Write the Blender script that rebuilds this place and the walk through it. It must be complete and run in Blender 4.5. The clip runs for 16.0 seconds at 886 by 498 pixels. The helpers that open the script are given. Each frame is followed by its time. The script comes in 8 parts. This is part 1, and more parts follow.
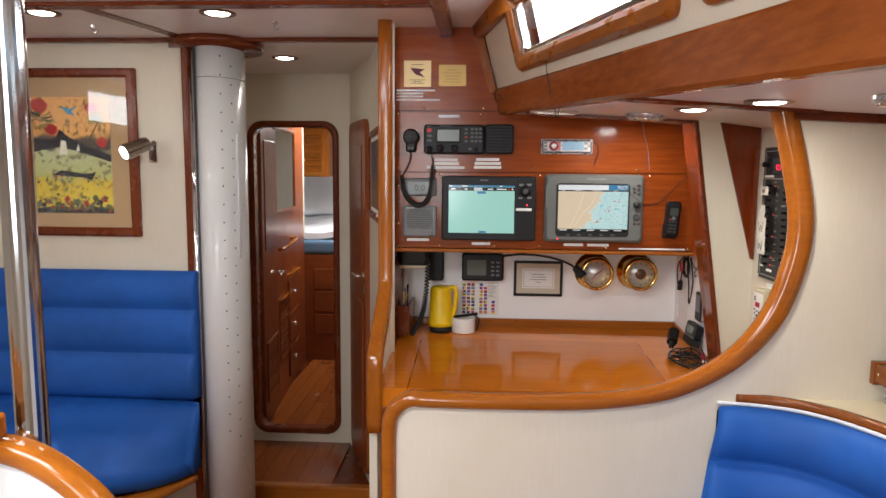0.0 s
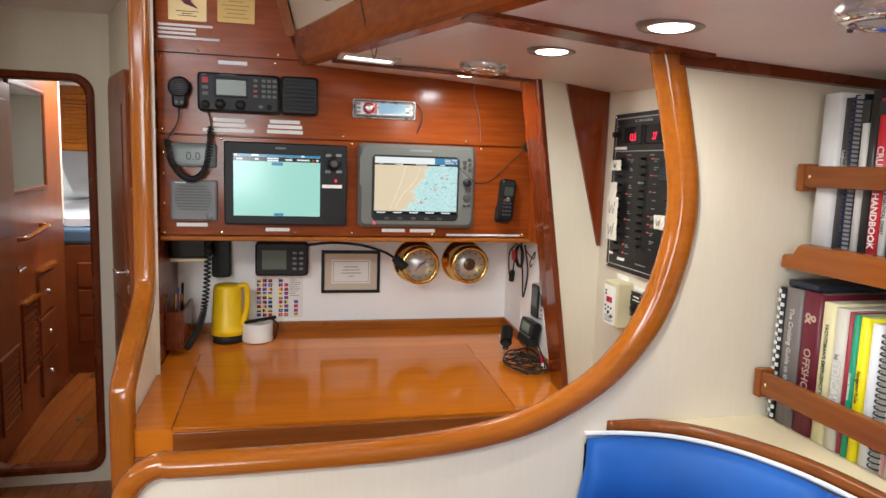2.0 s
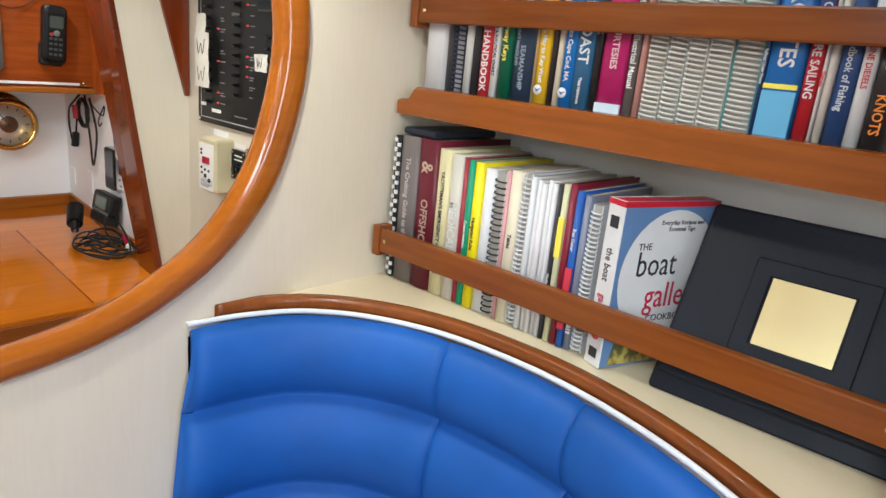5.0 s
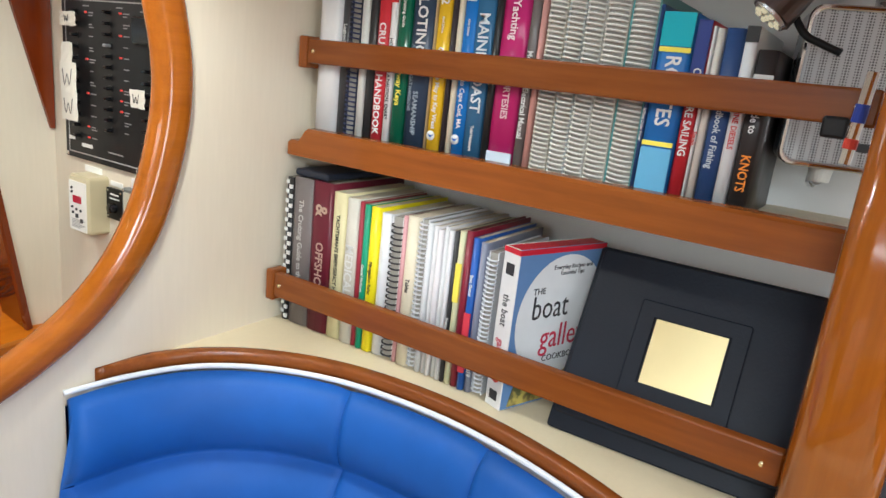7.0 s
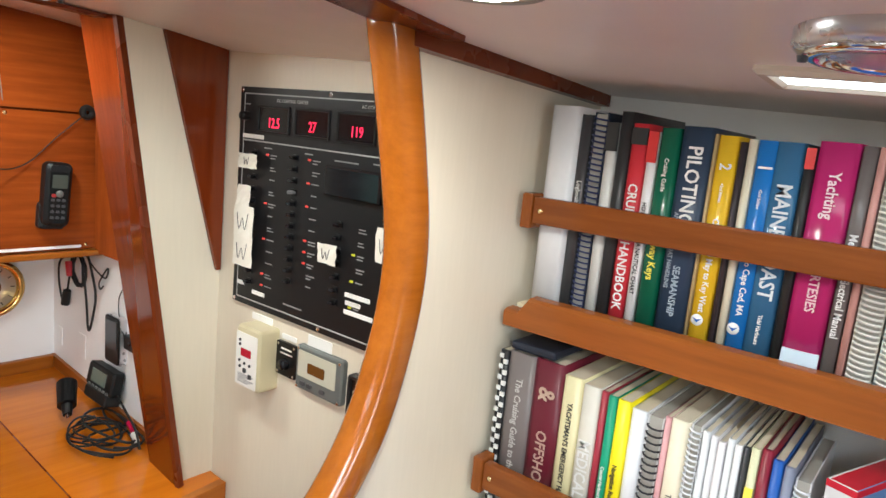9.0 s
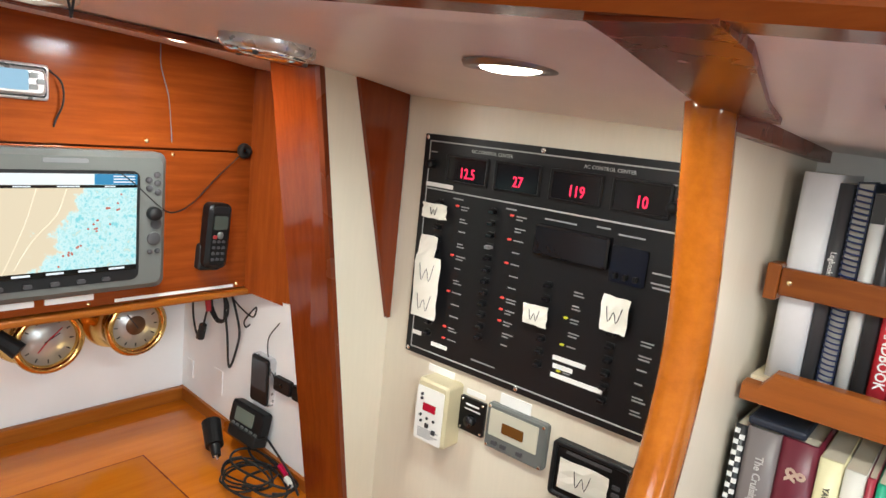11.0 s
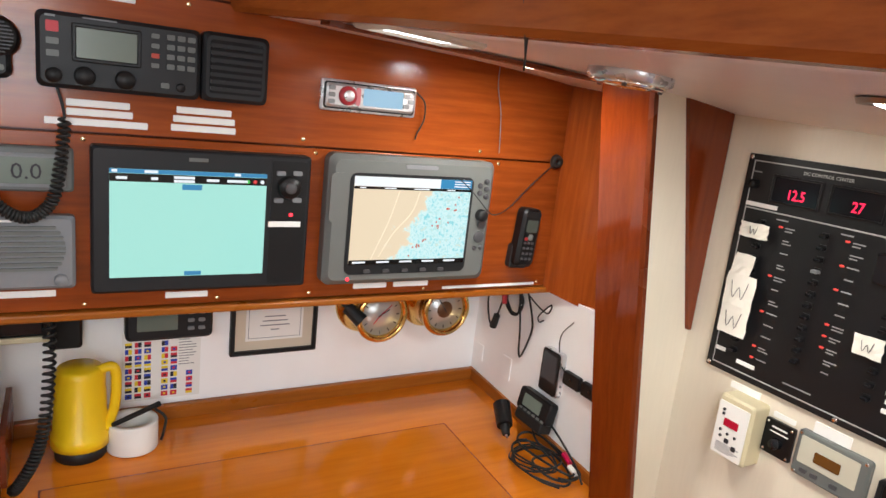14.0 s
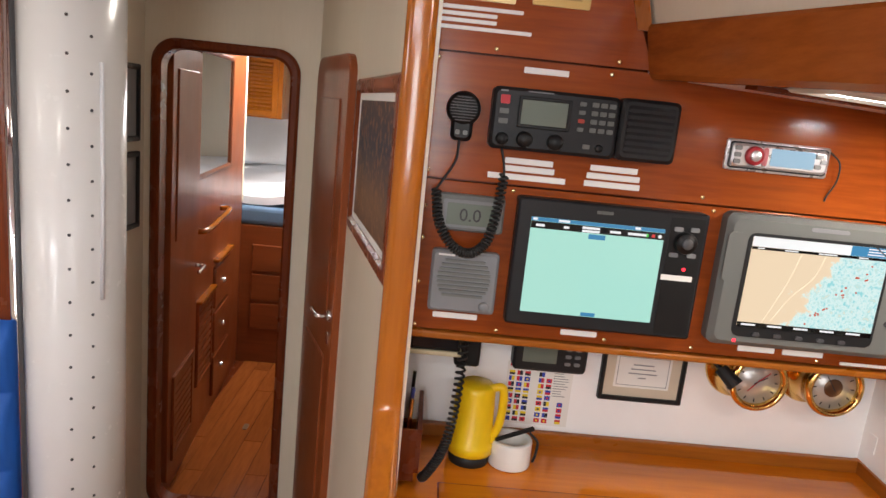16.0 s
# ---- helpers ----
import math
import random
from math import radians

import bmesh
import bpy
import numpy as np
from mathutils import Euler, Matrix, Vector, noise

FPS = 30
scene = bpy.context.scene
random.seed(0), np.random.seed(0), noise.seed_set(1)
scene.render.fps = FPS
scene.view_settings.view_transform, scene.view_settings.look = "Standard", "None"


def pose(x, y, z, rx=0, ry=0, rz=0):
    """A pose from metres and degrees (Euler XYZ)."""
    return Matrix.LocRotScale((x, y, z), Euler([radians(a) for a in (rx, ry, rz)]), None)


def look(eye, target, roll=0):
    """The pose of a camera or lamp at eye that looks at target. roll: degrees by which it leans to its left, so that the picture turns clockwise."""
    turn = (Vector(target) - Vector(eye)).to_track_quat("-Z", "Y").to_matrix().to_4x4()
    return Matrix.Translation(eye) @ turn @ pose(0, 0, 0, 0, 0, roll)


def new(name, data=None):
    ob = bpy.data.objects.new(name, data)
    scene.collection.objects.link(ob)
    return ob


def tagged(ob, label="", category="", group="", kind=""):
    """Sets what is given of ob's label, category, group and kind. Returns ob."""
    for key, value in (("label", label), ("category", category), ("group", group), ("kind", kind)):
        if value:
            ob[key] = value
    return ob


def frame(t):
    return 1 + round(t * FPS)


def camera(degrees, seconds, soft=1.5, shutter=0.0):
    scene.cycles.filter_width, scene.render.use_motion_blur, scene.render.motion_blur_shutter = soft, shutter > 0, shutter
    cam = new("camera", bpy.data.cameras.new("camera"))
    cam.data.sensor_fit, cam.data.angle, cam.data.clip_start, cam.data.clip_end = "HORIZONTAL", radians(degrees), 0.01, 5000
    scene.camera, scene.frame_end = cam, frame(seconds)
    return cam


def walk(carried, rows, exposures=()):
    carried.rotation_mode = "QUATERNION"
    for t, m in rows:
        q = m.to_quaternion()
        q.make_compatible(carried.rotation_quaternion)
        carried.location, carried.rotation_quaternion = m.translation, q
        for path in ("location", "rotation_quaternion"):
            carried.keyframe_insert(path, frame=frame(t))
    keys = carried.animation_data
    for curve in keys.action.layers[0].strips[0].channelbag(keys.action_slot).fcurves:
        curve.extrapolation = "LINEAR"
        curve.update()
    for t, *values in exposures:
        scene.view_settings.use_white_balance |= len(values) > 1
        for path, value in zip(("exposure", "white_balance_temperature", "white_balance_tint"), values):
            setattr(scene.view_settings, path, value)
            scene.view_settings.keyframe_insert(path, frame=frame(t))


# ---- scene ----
cam = camera(67.5, 16.0)
PATH = [
    (0, (0.323, -0.212, 1.569), (0.213, 1.772, 1.34), 0.5),
    (0.3, (0.293, -0.149, 1.574), (0.208, 1.836, 1.344), 0.7),
    (0.5, (0.306, -0.095, 1.562), (0.23, 1.89, 1.336), 0.9),
    (1, (0.312, 0.037, 1.542), (0.313, 2.025, 1.321), 1.5),
    (1.5, (0.337, 0.17, 1.538), (0.553, 2.145, 1.308), 2.2),
    (2, (0.367, 0.27, 1.511), (0.814, 2.203, 1.258), 1.9),
    (2.5, (0.399, 0.358, 1.48), (1.026, 2.233, 1.18), 1.9),
    (3, (0.44, 0.412, 1.453), (1.227, 2.216, 1.096), 2.1),
    (3.5, (0.462, 0.438, 1.429), (1.371, 2.173, 1.025), 2.5),
    (4, (0.471, 0.457, 1.426), (1.541, 2.08, 0.959), 3.2),
    (4.5, (0.47, 0.481, 1.432), (1.758, 1.914, 0.898), 4.4),
    (5, (0.47, 0.478, 1.439), (1.902, 1.762, 0.889), 5.7),
    (7.5, (0.475, 0.526, 1.518), (2.118, 1.549, 1.014), 6.2),
    (8, (0.46, 0.611, 1.536), (2.091, 1.666, 1.064), 6.1),
    (8.5, (0.455, 0.721, 1.562), (2.045, 1.868, 1.166), 6.0),
    (9, (0.472, 0.825, 1.605), (2.021, 2.042, 1.261), 5.6),
    (9.5, (0.48, 0.904, 1.63), (2.003, 2.163, 1.315), 5.5),
    (10, (0.439, 1.002, 1.649), (1.96, 2.257, 1.315), 5.6),
    (12.5, (0.183, 1.129, 1.675), (1.659, 2.412, 1.253), 5.8),
    (13, (0.168, 1.133, 1.677), (1.536, 2.525, 1.242), 6.1),
    (13.5, (0.163, 1.122, 1.678), (1.349, 2.672, 1.238), 6.5),
    (14, (0.142, 1.125, 1.686), (1.135, 2.804, 1.243), 6.5),
    (14.5, (0.124, 1.119, 1.686), (0.892, 2.915, 1.254), 6.5),
    (15, (0.1, 1.113, 1.682), (0.646, 2.992, 1.27), 6.2),
    (15.5, (0.067, 1.103, 1.677), (0.367, 3.04, 1.279), 6.0),
    (16, (0.015, 1.086, 1.69), (0.075, 3.045, 1.288), 5.9),
]
walk(cam, [(t, look(eye, target, roll)) for t, eye, target, roll in PATH], [(0, -0.22, 6400, 9), (1.5, 0.0, 6300, 6), (3.5, 0.0, 6150, 4), (5, 0.0, 6050, 2), (8.5, 0.12, 6000, 2), (10, 0.2, 6000, 2), (12.5, 0.22, 6100, 4), (14, 0.22, 6200, 7), (16, 0.16, 6600, 11)])

# ---- world and light ----
world = bpy.data.worlds.new("sky")
scene.world = world
world.use_nodes = True
wn = world.node_tree
sky = wn.nodes.new("ShaderNodeTexSky")
sky.sky_type = "NISHITA"
sky.sun_disc = False
sky.sun_elevation, sky.sun_rotation = radians(48), radians(140)
wn.links.new(sky.outputs[0], wn.nodes["Background"].inputs[0])
wn.nodes["Background"].inputs[1].default_value = 0.15


def area_lamp(name, m, sx, sy, watts, color=(1, 1, 1)):
    d = bpy.data.lights.new(name, "AREA")
    d.shape, d.size, d.size_y, d.energy, d.color = "RECTANGLE", sx, sy, watts, color
    ob = new(name, d)
    ob.matrix_world = m
    return ob


sun = new("sun", bpy.data.lights.new("sun", "SUN"))
sun.data.energy, sun.data.angle, sun.data.color = 2.0, radians(0.5), (1.0, 0.95, 0.87)
sun.matrix_world = look((0, 0, 10), (4.5, 6.0, 0.0))
# daylight through the overhead hatch and the companionway, both behind the eye
area_lamp("hatch_daylight", look((-0.55, -0.05, 2.14), (-0.55, -0.05, 0)), 0.85, 0.85, 50, (0.94, 0.97, 1.0))
area_lamp("companionway_daylight", look((-0.2, -1.85, 1.65), (-0.4, 2.0, 0.7)), 0.6, 0.95, 25, (0.95, 0.97, 1.0))
# fill lamp added under the closed fore cabin headliner, which has no hatch
area_lamp("fore_cabin_fill", look((-0.80, 5.0, 2.0), (-0.85, 5.0, 0)), 0.5, 0.5, 21, (0.96, 0.98, 1.0))

# ---- materials ----
def mat(name):
    m = bpy.data.materials.new(name)
    m.use_nodes = True
    return m, m.node_tree.nodes, m.node_tree.links, m.node_tree.nodes["Principled BSDF"]


def coords(n, l, scale=(1, 1, 1)):
    tc = n.new("ShaderNodeTexCoord")
    mp = n.new("ShaderNodeMapping")
    mp.inputs["Scale"].default_value = scale
    l.new(tc.outputs["Object"], mp.inputs["Vector"])
    return mp.outputs[0]


def ramp(n, l, src, stops):
    r = n.new("ShaderNodeValToRGB")
    e = r.color_ramp.elements
    while len(e) < len(stops):
        e.new(0.5)
    for k, (p, c) in zip(e, stops):
        k.position, k.color = p, (*c, 1)
    l.new(src, r.inputs[0])
    return r.outputs[0]


def noise_tex(n, l, vec, scale, detail=4, rough=0.55):
    t = n.new("ShaderNodeTexNoise")
    t.inputs["Scale"].default_value, t.inputs["Detail"].default_value, t.inputs["Roughness"].default_value = scale, detail, rough
    l.new(vec, t.inputs["Vector"])
    return t.outputs[0]


def mixc(n, l, a, b, f, mode="MIX"):
    m = n.new("ShaderNodeMix")
    m.data_type, m.blend_type = "RGBA", mode
    for src, sock in ((f, m.inputs[0]), (a, m.inputs[6]), (b, m.inputs[7])):
        if hasattr(src, "links"):
            l.new(src, sock)
        else:
            sock.default_value = src if isinstance(src, (int, float)) else (*src, 1)
    return m.outputs[2]


def bump(n, l, p, src, strength, dist=0.002):
    b = n.new("ShaderNodeBump")
    b.inputs["Strength"].default_value, b.inputs["Distance"].default_value = strength, dist
    l.new(src, b.inputs["Height"])
    l.new(b.outputs[0], p.inputs["Normal"])


def wood(name, dark, mid, light, grain="x", rough=0.28, coat=0.12, scale=1.0, spec=0.34, relief=0.10):
    """Varnished wood whose fibres run along one axis."""
    m, n, l, p = mat(name)
    long, across = 1.6 * scale, 22 * scale
    sc = {"x": (long, across, across), "y": (across, long, across), "z": (across, across, long)}[grain]
    v = coords(n, l, sc)
    fine = noise_tex(n, l, v, 3.5, 6, 0.62)
    broad_v = coords(n, l, tuple(s * 0.22 for s in sc))
    broad = noise_tex(n, l, broad_v, 1.6, 3, 0.5)
    c1 = ramp(n, l, fine, [(0.25, dark), (0.5, mid), (0.78, light)])
    c2 = ramp(n, l, broad, [(0.3, tuple(c * 0.72 for c in mid)), (0.7, tuple(min(1, c * 1.12) for c in light))])
    col = mixc(n, l, c1, c2, 0.45)
    info = n.new("ShaderNodeObjectInfo")
    tone = ramp(n, l, info.outputs["Random"], [(0, (0.86, 0.84, 0.82)), (1, (1.1, 1.1, 1.1))])
    col = mixc(n, l, col, tone, 1.0, "MULTIPLY")
    l.new(col, p.inputs["Base Color"])
    worn = noise_tex(n, l, coords(n, l, (9, 9, 9)), 1.0, 4)
    rr = n.new("ShaderNodeMapRange")
    rr.inputs[1].default_value, rr.inputs[2].default_value = 0.3, 0.7
    rr.inputs[3].default_value, rr.inputs[4].default_value = rough * 0.92, rough * 1.12
    l.new(worn, rr.inputs[0])
    l.new(rr.outputs[0], p.inputs["Roughness"])
    p.inputs["Coat Weight"].default_value, p.inputs["Coat Roughness"].default_value = coat, 0.08
    p.inputs["Specular IOR Level"].default_value = spec
    bump(n, l, p, fine, relief, 0.0005)
    return m


def plain(name, color, rough=0.5, metal=0.0, vary=0.06, bump_scale=0, bump_amt=0.1, coat=0.0, spec=0.35):
    """A surface of one colour with slight blotches and an uneven sheen."""
    m, n, l, p = mat(name)
    v = coords(n, l)
    big = noise_tex(n, l, v, 6, 5)
    lo, hi = tuple(c * (1 - vary) for c in color), tuple(min(1, c * (1 + vary)) for c in color)
    l.new(ramp(n, l, big, [(0.3, lo), (0.7, hi)]), p.inputs["Base Color"])
    rr = n.new("ShaderNodeMapRange")
    rr.inputs[3].default_value, rr.inputs[4].default_value = rough * 0.85, min(1, rough * 1.15)
    l.new(noise_tex(n, l, v, 35, 3), rr.inputs[0])
    l.new(rr.outputs[0], p.inputs["Roughness"])
    p.inputs["Metallic"].default_value = metal
    p.inputs["Coat Weight"].default_value = coat
    p.inputs["Specular IOR Level"].default_value = spec
    if bump_scale:
        bump(n, l, p, noise_tex(n, l, v, bump_scale, 3), bump_amt, 0.001)
    return m


def glow(name, color, strength):
    m, n, l, p = mat(name)
    p.inputs["Base Color"].default_value = tuple(c * 0.12 for c in color) + (1,)
    p.inputs["Emission Color"].default_value = (*color, 1)
    p.inputs["Emission Strength"].default_value = strength
    p.inputs["Roughness"].default_value = 0.15
    return m


def laminate(name, color):
    """Pale wall laminate with a faint vertical weave and a few stains."""
    m, n, l, p = mat(name)
    weave = noise_tex(n, l, coords(n, l, (160, 160, 14)), 1.0, 4, 0.6)
    stain = noise_tex(n, l, coords(n, l, (2.2, 2.2, 1.3)), 1.0, 5, 0.6)
    c1 = ramp(n, l, weave, [(0.3, tuple(c * 0.93 for c in color)), (0.7, color)])
    c2 = ramp(n, l, stain, [(0.28, tuple(c * k for c, k in zip(color, (0.9, 0.86, 0.78)))), (0.55, color)])
    l.new(mixc(n, l, c1, c2, 0.5), p.inputs["Base Color"])
    p.inputs["Roughness"].default_value = 0.42
    bump(n, l, p, weave, 0.12, 0.0006)
    return m


def glass(name):
    m, n, l, p = mat(name)
    p.inputs["Transmission Weight"].default_value = 1.0
    p.inputs["Roughness"].default_value = 0.02
    p.inputs["IOR"].default_value = 1.45
    return m


TEAK = {a: wood("teak_" + a, (0.17, 0.046, 0.006), (0.30, 0.084, 0.009), (0.42, 0.138, 0.016), a, 0.28, 0.08, 1.0, 0.24) for a in "xyz"}
HONEY = {a: wood("honey_teak_" + a, (0.23, 0.058, 0.005), (0.34, 0.092, 0.007), (0.43, 0.136, 0.012), a, 0.14, 0.2, 1.0, 0.4, 0.05) for a in "xyz"}
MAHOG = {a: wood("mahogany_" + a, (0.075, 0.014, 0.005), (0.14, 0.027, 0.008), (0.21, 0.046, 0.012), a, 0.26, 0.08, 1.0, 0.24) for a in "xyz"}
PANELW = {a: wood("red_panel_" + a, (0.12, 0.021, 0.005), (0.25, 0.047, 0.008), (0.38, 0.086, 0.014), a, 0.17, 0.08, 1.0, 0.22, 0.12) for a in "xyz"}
FOREW = {a: wood("fore_wood_" + a, (0.16, 0.036, 0.010), (0.215, 0.051, 0.014), (0.27, 0.070, 0.020), a, 0.3, 0.1, 0.7, 0.3) for a in "xyz"}
BEAMW = wood("beam_wood", (0.16, 0.036, 0.008), (0.30, 0.073, 0.013), (0.42, 0.122, 0.022), "y", 0.2, 0.1, 1.0, 0.28, 0.1)
SHELFW = {a: wood("shelf_teak_" + a, (0.115, 0.030, 0.006), (0.205, 0.055, 0.010), (0.29, 0.088, 0.016), a, 0.24, 0.1, 1.0, 0.3) for a in "xyz"}
SOLE = wood("sole_wood", (0.17, 0.042, 0.009), (0.27, 0.070, 0.015), (0.36, 0.105, 0.024), "y", 0.16, 0.3)
DESKW = wood("chart_table_wood", (0.40, 0.100, 0.006), (0.53, 0.145, 0.008), (0.62, 0.190, 0.012), "x", 0.09, 0.15, 0.8, 0.42, 0.03)
KNEEW = wood("knee_wood", (0.105, 0.014, 0.003), (0.165, 0.025, 0.004), (0.22, 0.038, 0.006), "z", 0.13, 0.2, 1.0, 0.4, 0.05)
CREAM = laminate("cream_laminate", (0.74, 0.67, 0.545))
CREAM_TOP = laminate("cream_shelf", (0.78, 0.68, 0.48))
HEADLINER = plain("headliner", (0.84, 0.78, 0.75), 0.34, vary=0.03)
WHITE = plain("white_paint", (0.90, 0.90, 0.89), 0.45, vary=0.03, bump_scale=60, bump_amt=0.06)
PAPER = plain("paper", (0.80, 0.79, 0.75), 0.7, vary=0.03)
TAPE = plain("masking_tape", (0.78, 0.75, 0.66), 0.75, vary=0.05, bump_scale=120, bump_amt=0.2)
LABEL = plain("label_tape", (0.84, 0.83, 0.80), 0.5, vary=0.05)
INK = plain("ink", (0.03, 0.03, 0.035), 0.6)
VINYL = plain("blue_vinyl", (0.014, 0.098, 0.40), 0.55, vary=0.16, bump_scale=420, bump_amt=0.10, spec=0.28)
PIPING = plain("white_piping", (0.75, 0.77, 0.80), 0.6, vary=0.05)
BLACK = plain("black_plastic", (0.006, 0.006, 0.0065), 0.42, bump_scale=300, bump_amt=0.06, spec=0.3)
BLACKGLOSS = plain("black_gloss", (0.010, 0.010, 0.012), 0.12)
RUBBER = plain("black_rubber", (0.014, 0.014, 0.014), 0.55)
CHARCOAL = plain("charcoal_plastic", (0.012, 0.0125, 0.014), 0.45, bump_scale=300, bump_amt=0.05, spec=0.3)
GREY = plain("grey_plastic", (0.130, 0.137, 0.130), 0.45, bump_scale=300, bump_amt=0.05)
MIDGREY = plain("mid_grey_plastic", (0.20, 0.205, 0.215), 0.5, bump_scale=300, bump_amt=0.05)
DARKGREY = plain("dark_grey_plastic", (0.065, 0.065, 0.07), 0.45, spec=0.35)
SILVER = plain("silver_plastic", (0.62, 0.62, 0.64), 0.28, 0.7)
CHROME = plain("chrome", (0.80, 0.80, 0.82), 0.10, 1.0, 0.02)
BRASS = plain("polished_brass", (0.80, 0.52, 0.17), 0.16, 1.0, 0.06)
BRASSPLATE = plain("brass_plate", (0.97, 0.85, 0.48), 0.18, 1.0, 0.02)
BRONZE = plain("dark_bronze", (0.14, 0.075, 0.04), 0.35, 0.6)
MASTPAINT = plain("mast_paint", (0.76, 0.76, 0.75), 0.26, 0.0, 0.02, coat=0.3)
YELLOW = plain("yellow_plastic", (0.85, 0.56, 0.01), 0.35, vary=0.04)
IVORY = plain("ivory_plastic", (0.58, 0.51, 0.33), 0.4)
LCD = plain("lcd_olive", (0.15, 0.18, 0.15), 0.2)
GLASS = glass("window_glass")
LAMPGLOW = glow("lamp_glow", (1.0, 0.90, 0.74), 14)
DAYGLOW = glow("day_glow", (0.95, 0.98, 1.0), 5)

# ---- mesh helpers ----
ORIGIN = {}


def thing(name, at, label, category, group="", kind=""):
    ob = new(name)
    ob.empty_display_size = 0.05
    ob.location = at
    ORIGIN[ob.name] = Vector(at)
    return tagged(ob, label, category, group, kind)


def part(name, bm, material, parent=None, label=""):
    """One mesh under a thing or a part; the bmesh holds world places."""
    me = bpy.data.meshes.new(name)
    at = ORIGIN[parent.name] if parent else Vector((0, 0, 0))
    if parent:
        bmesh.ops.translate(bm, verts=bm.verts, vec=-at)
    bmesh.ops.recalc_face_normals(bm, faces=bm.faces)
    bm.to_mesh(me)
    bm.free()
    for mm in (material if isinstance(material, (list, tuple)) else [material]):
        me.materials.append(mm)
    ob = new(name, me)
    ob.parent = parent
    ORIGIN[ob.name] = at
    if label:
        ob["label"] = label
    return ob


def solid(name, bm, material, label, category, group="", kind=""):
    """A thing that is a single mesh."""
    xs = [v.co.copy() for v in bm.verts]
    c = Vector((sum(v.x for v in xs) / len(xs), sum(v.y for v in xs) / len(xs), min(v.z for v in xs)))
    bmesh.ops.translate(bm, verts=bm.verts, vec=-c)
    ob = part(name, bm, material)
    ob.location = c
    ORIGIN[ob.name] = c
    return tagged(ob, label, category, group, kind)


def structure(name, bm, material, label, category):
    ob = part(name, bm, material)
    return tagged(ob, label, category, "", "structure")


def smooth(bm, angle=40):
    lim = radians(angle)
    for f in bm.faces:
        f.smooth = True
    for e in bm.edges:
        if len(e.link_faces) == 2 and e.calc_face_angle(0) > lim:
            e.smooth = False
    return bm


def box(x0, x1, y0, y1, z0, z1, bevel=0.0, seg=2, bm=None, m=None):
    bm = bm or bmesh.new()
    tmp = bmesh.ops.create_cube(bm, size=1)["verts"]
    for v in tmp:
        v.co = Vector(((x0 + x1) / 2 + v.co.x * (x1 - x0), (y0 + y1) / 2 + v.co.y * (y1 - y0), (z0 + z1) / 2 + v.co.z * (z1 - z0)))
    if bevel:
        es = list({e for v in tmp for e in v.link_edges})
        out = bmesh.ops.bevel(bm, geom=es, offset=bevel, segments=seg, profile=0.5, affect="EDGES")
        tmp = list({v for f in out["faces"] for v in f.verts} | {v for v in tmp if v.is_valid})
    if m is not None:
        bmesh.ops.transform(bm, matrix=m, verts=tmp)
    return bm


def plate(u, v, n, origin):
    """The frame of a face: u to its right, v up, n out of it."""
    u, v, n = Vector(u), Vector(v), Vector(n)
    return Matrix(((u.x, v.x, n.x, origin[0]), (u.y, v.y, n.y, origin[1]), (u.z, v.z, n.z, origin[2]), (0, 0, 0, 1)))


def rbox(m, u0, u1, v0, v1, n0, n1, r=0.004, seg=3, edge=0.0, bm=None):
    """A slab with rounded corners on the face m."""
    bm = bm or bmesh.new()
    r = min(r, (u1 - u0) / 2.01, (v1 - v0) / 2.01)
    ring = []
    for cx, cy, a0 in ((u1 - r, v1 - r, 0), (u0 + r, v1 - r, 90), (u0 + r, v0 + r, 180), (u1 - r, v0 + r, 270)):
        for i in range(seg + 1):
            a = radians(a0 + 90 * i / seg)
            ring.append((cx + r * math.cos(a), cy + r * math.sin(a)))
    cu, cv = (u0 + u1) / 2, (v0 + v1) / 2
    levels = [(n0, 0.0), (n1 - edge, 0.0)] + ([(n1, edge)] if edge else [])
    if not edge:
        levels = [(n0, 0.0), (n1, 0.0)]
    rows = []
    for n, ins in levels:
        fx, fy = 1 - ins / max(1e-6, (u1 - u0) / 2), 1 - ins / max(1e-6, (v1 - v0) / 2)
        rows.append([bm.verts.new(m @ Vector((cu + (x - cu) * fx, cv + (y - cv) * fy, n))) for x, y in ring])
    k = len(ring)
    for a, b in zip(rows, rows[1:]):
        for i in range(k):
            bm.faces.new((a[i], a[(i + 1) % k], b[(i + 1) % k], b[i]))
    bm.faces.new(rows[-1])
    bm.faces.new(rows[0][::-1])
    return bm


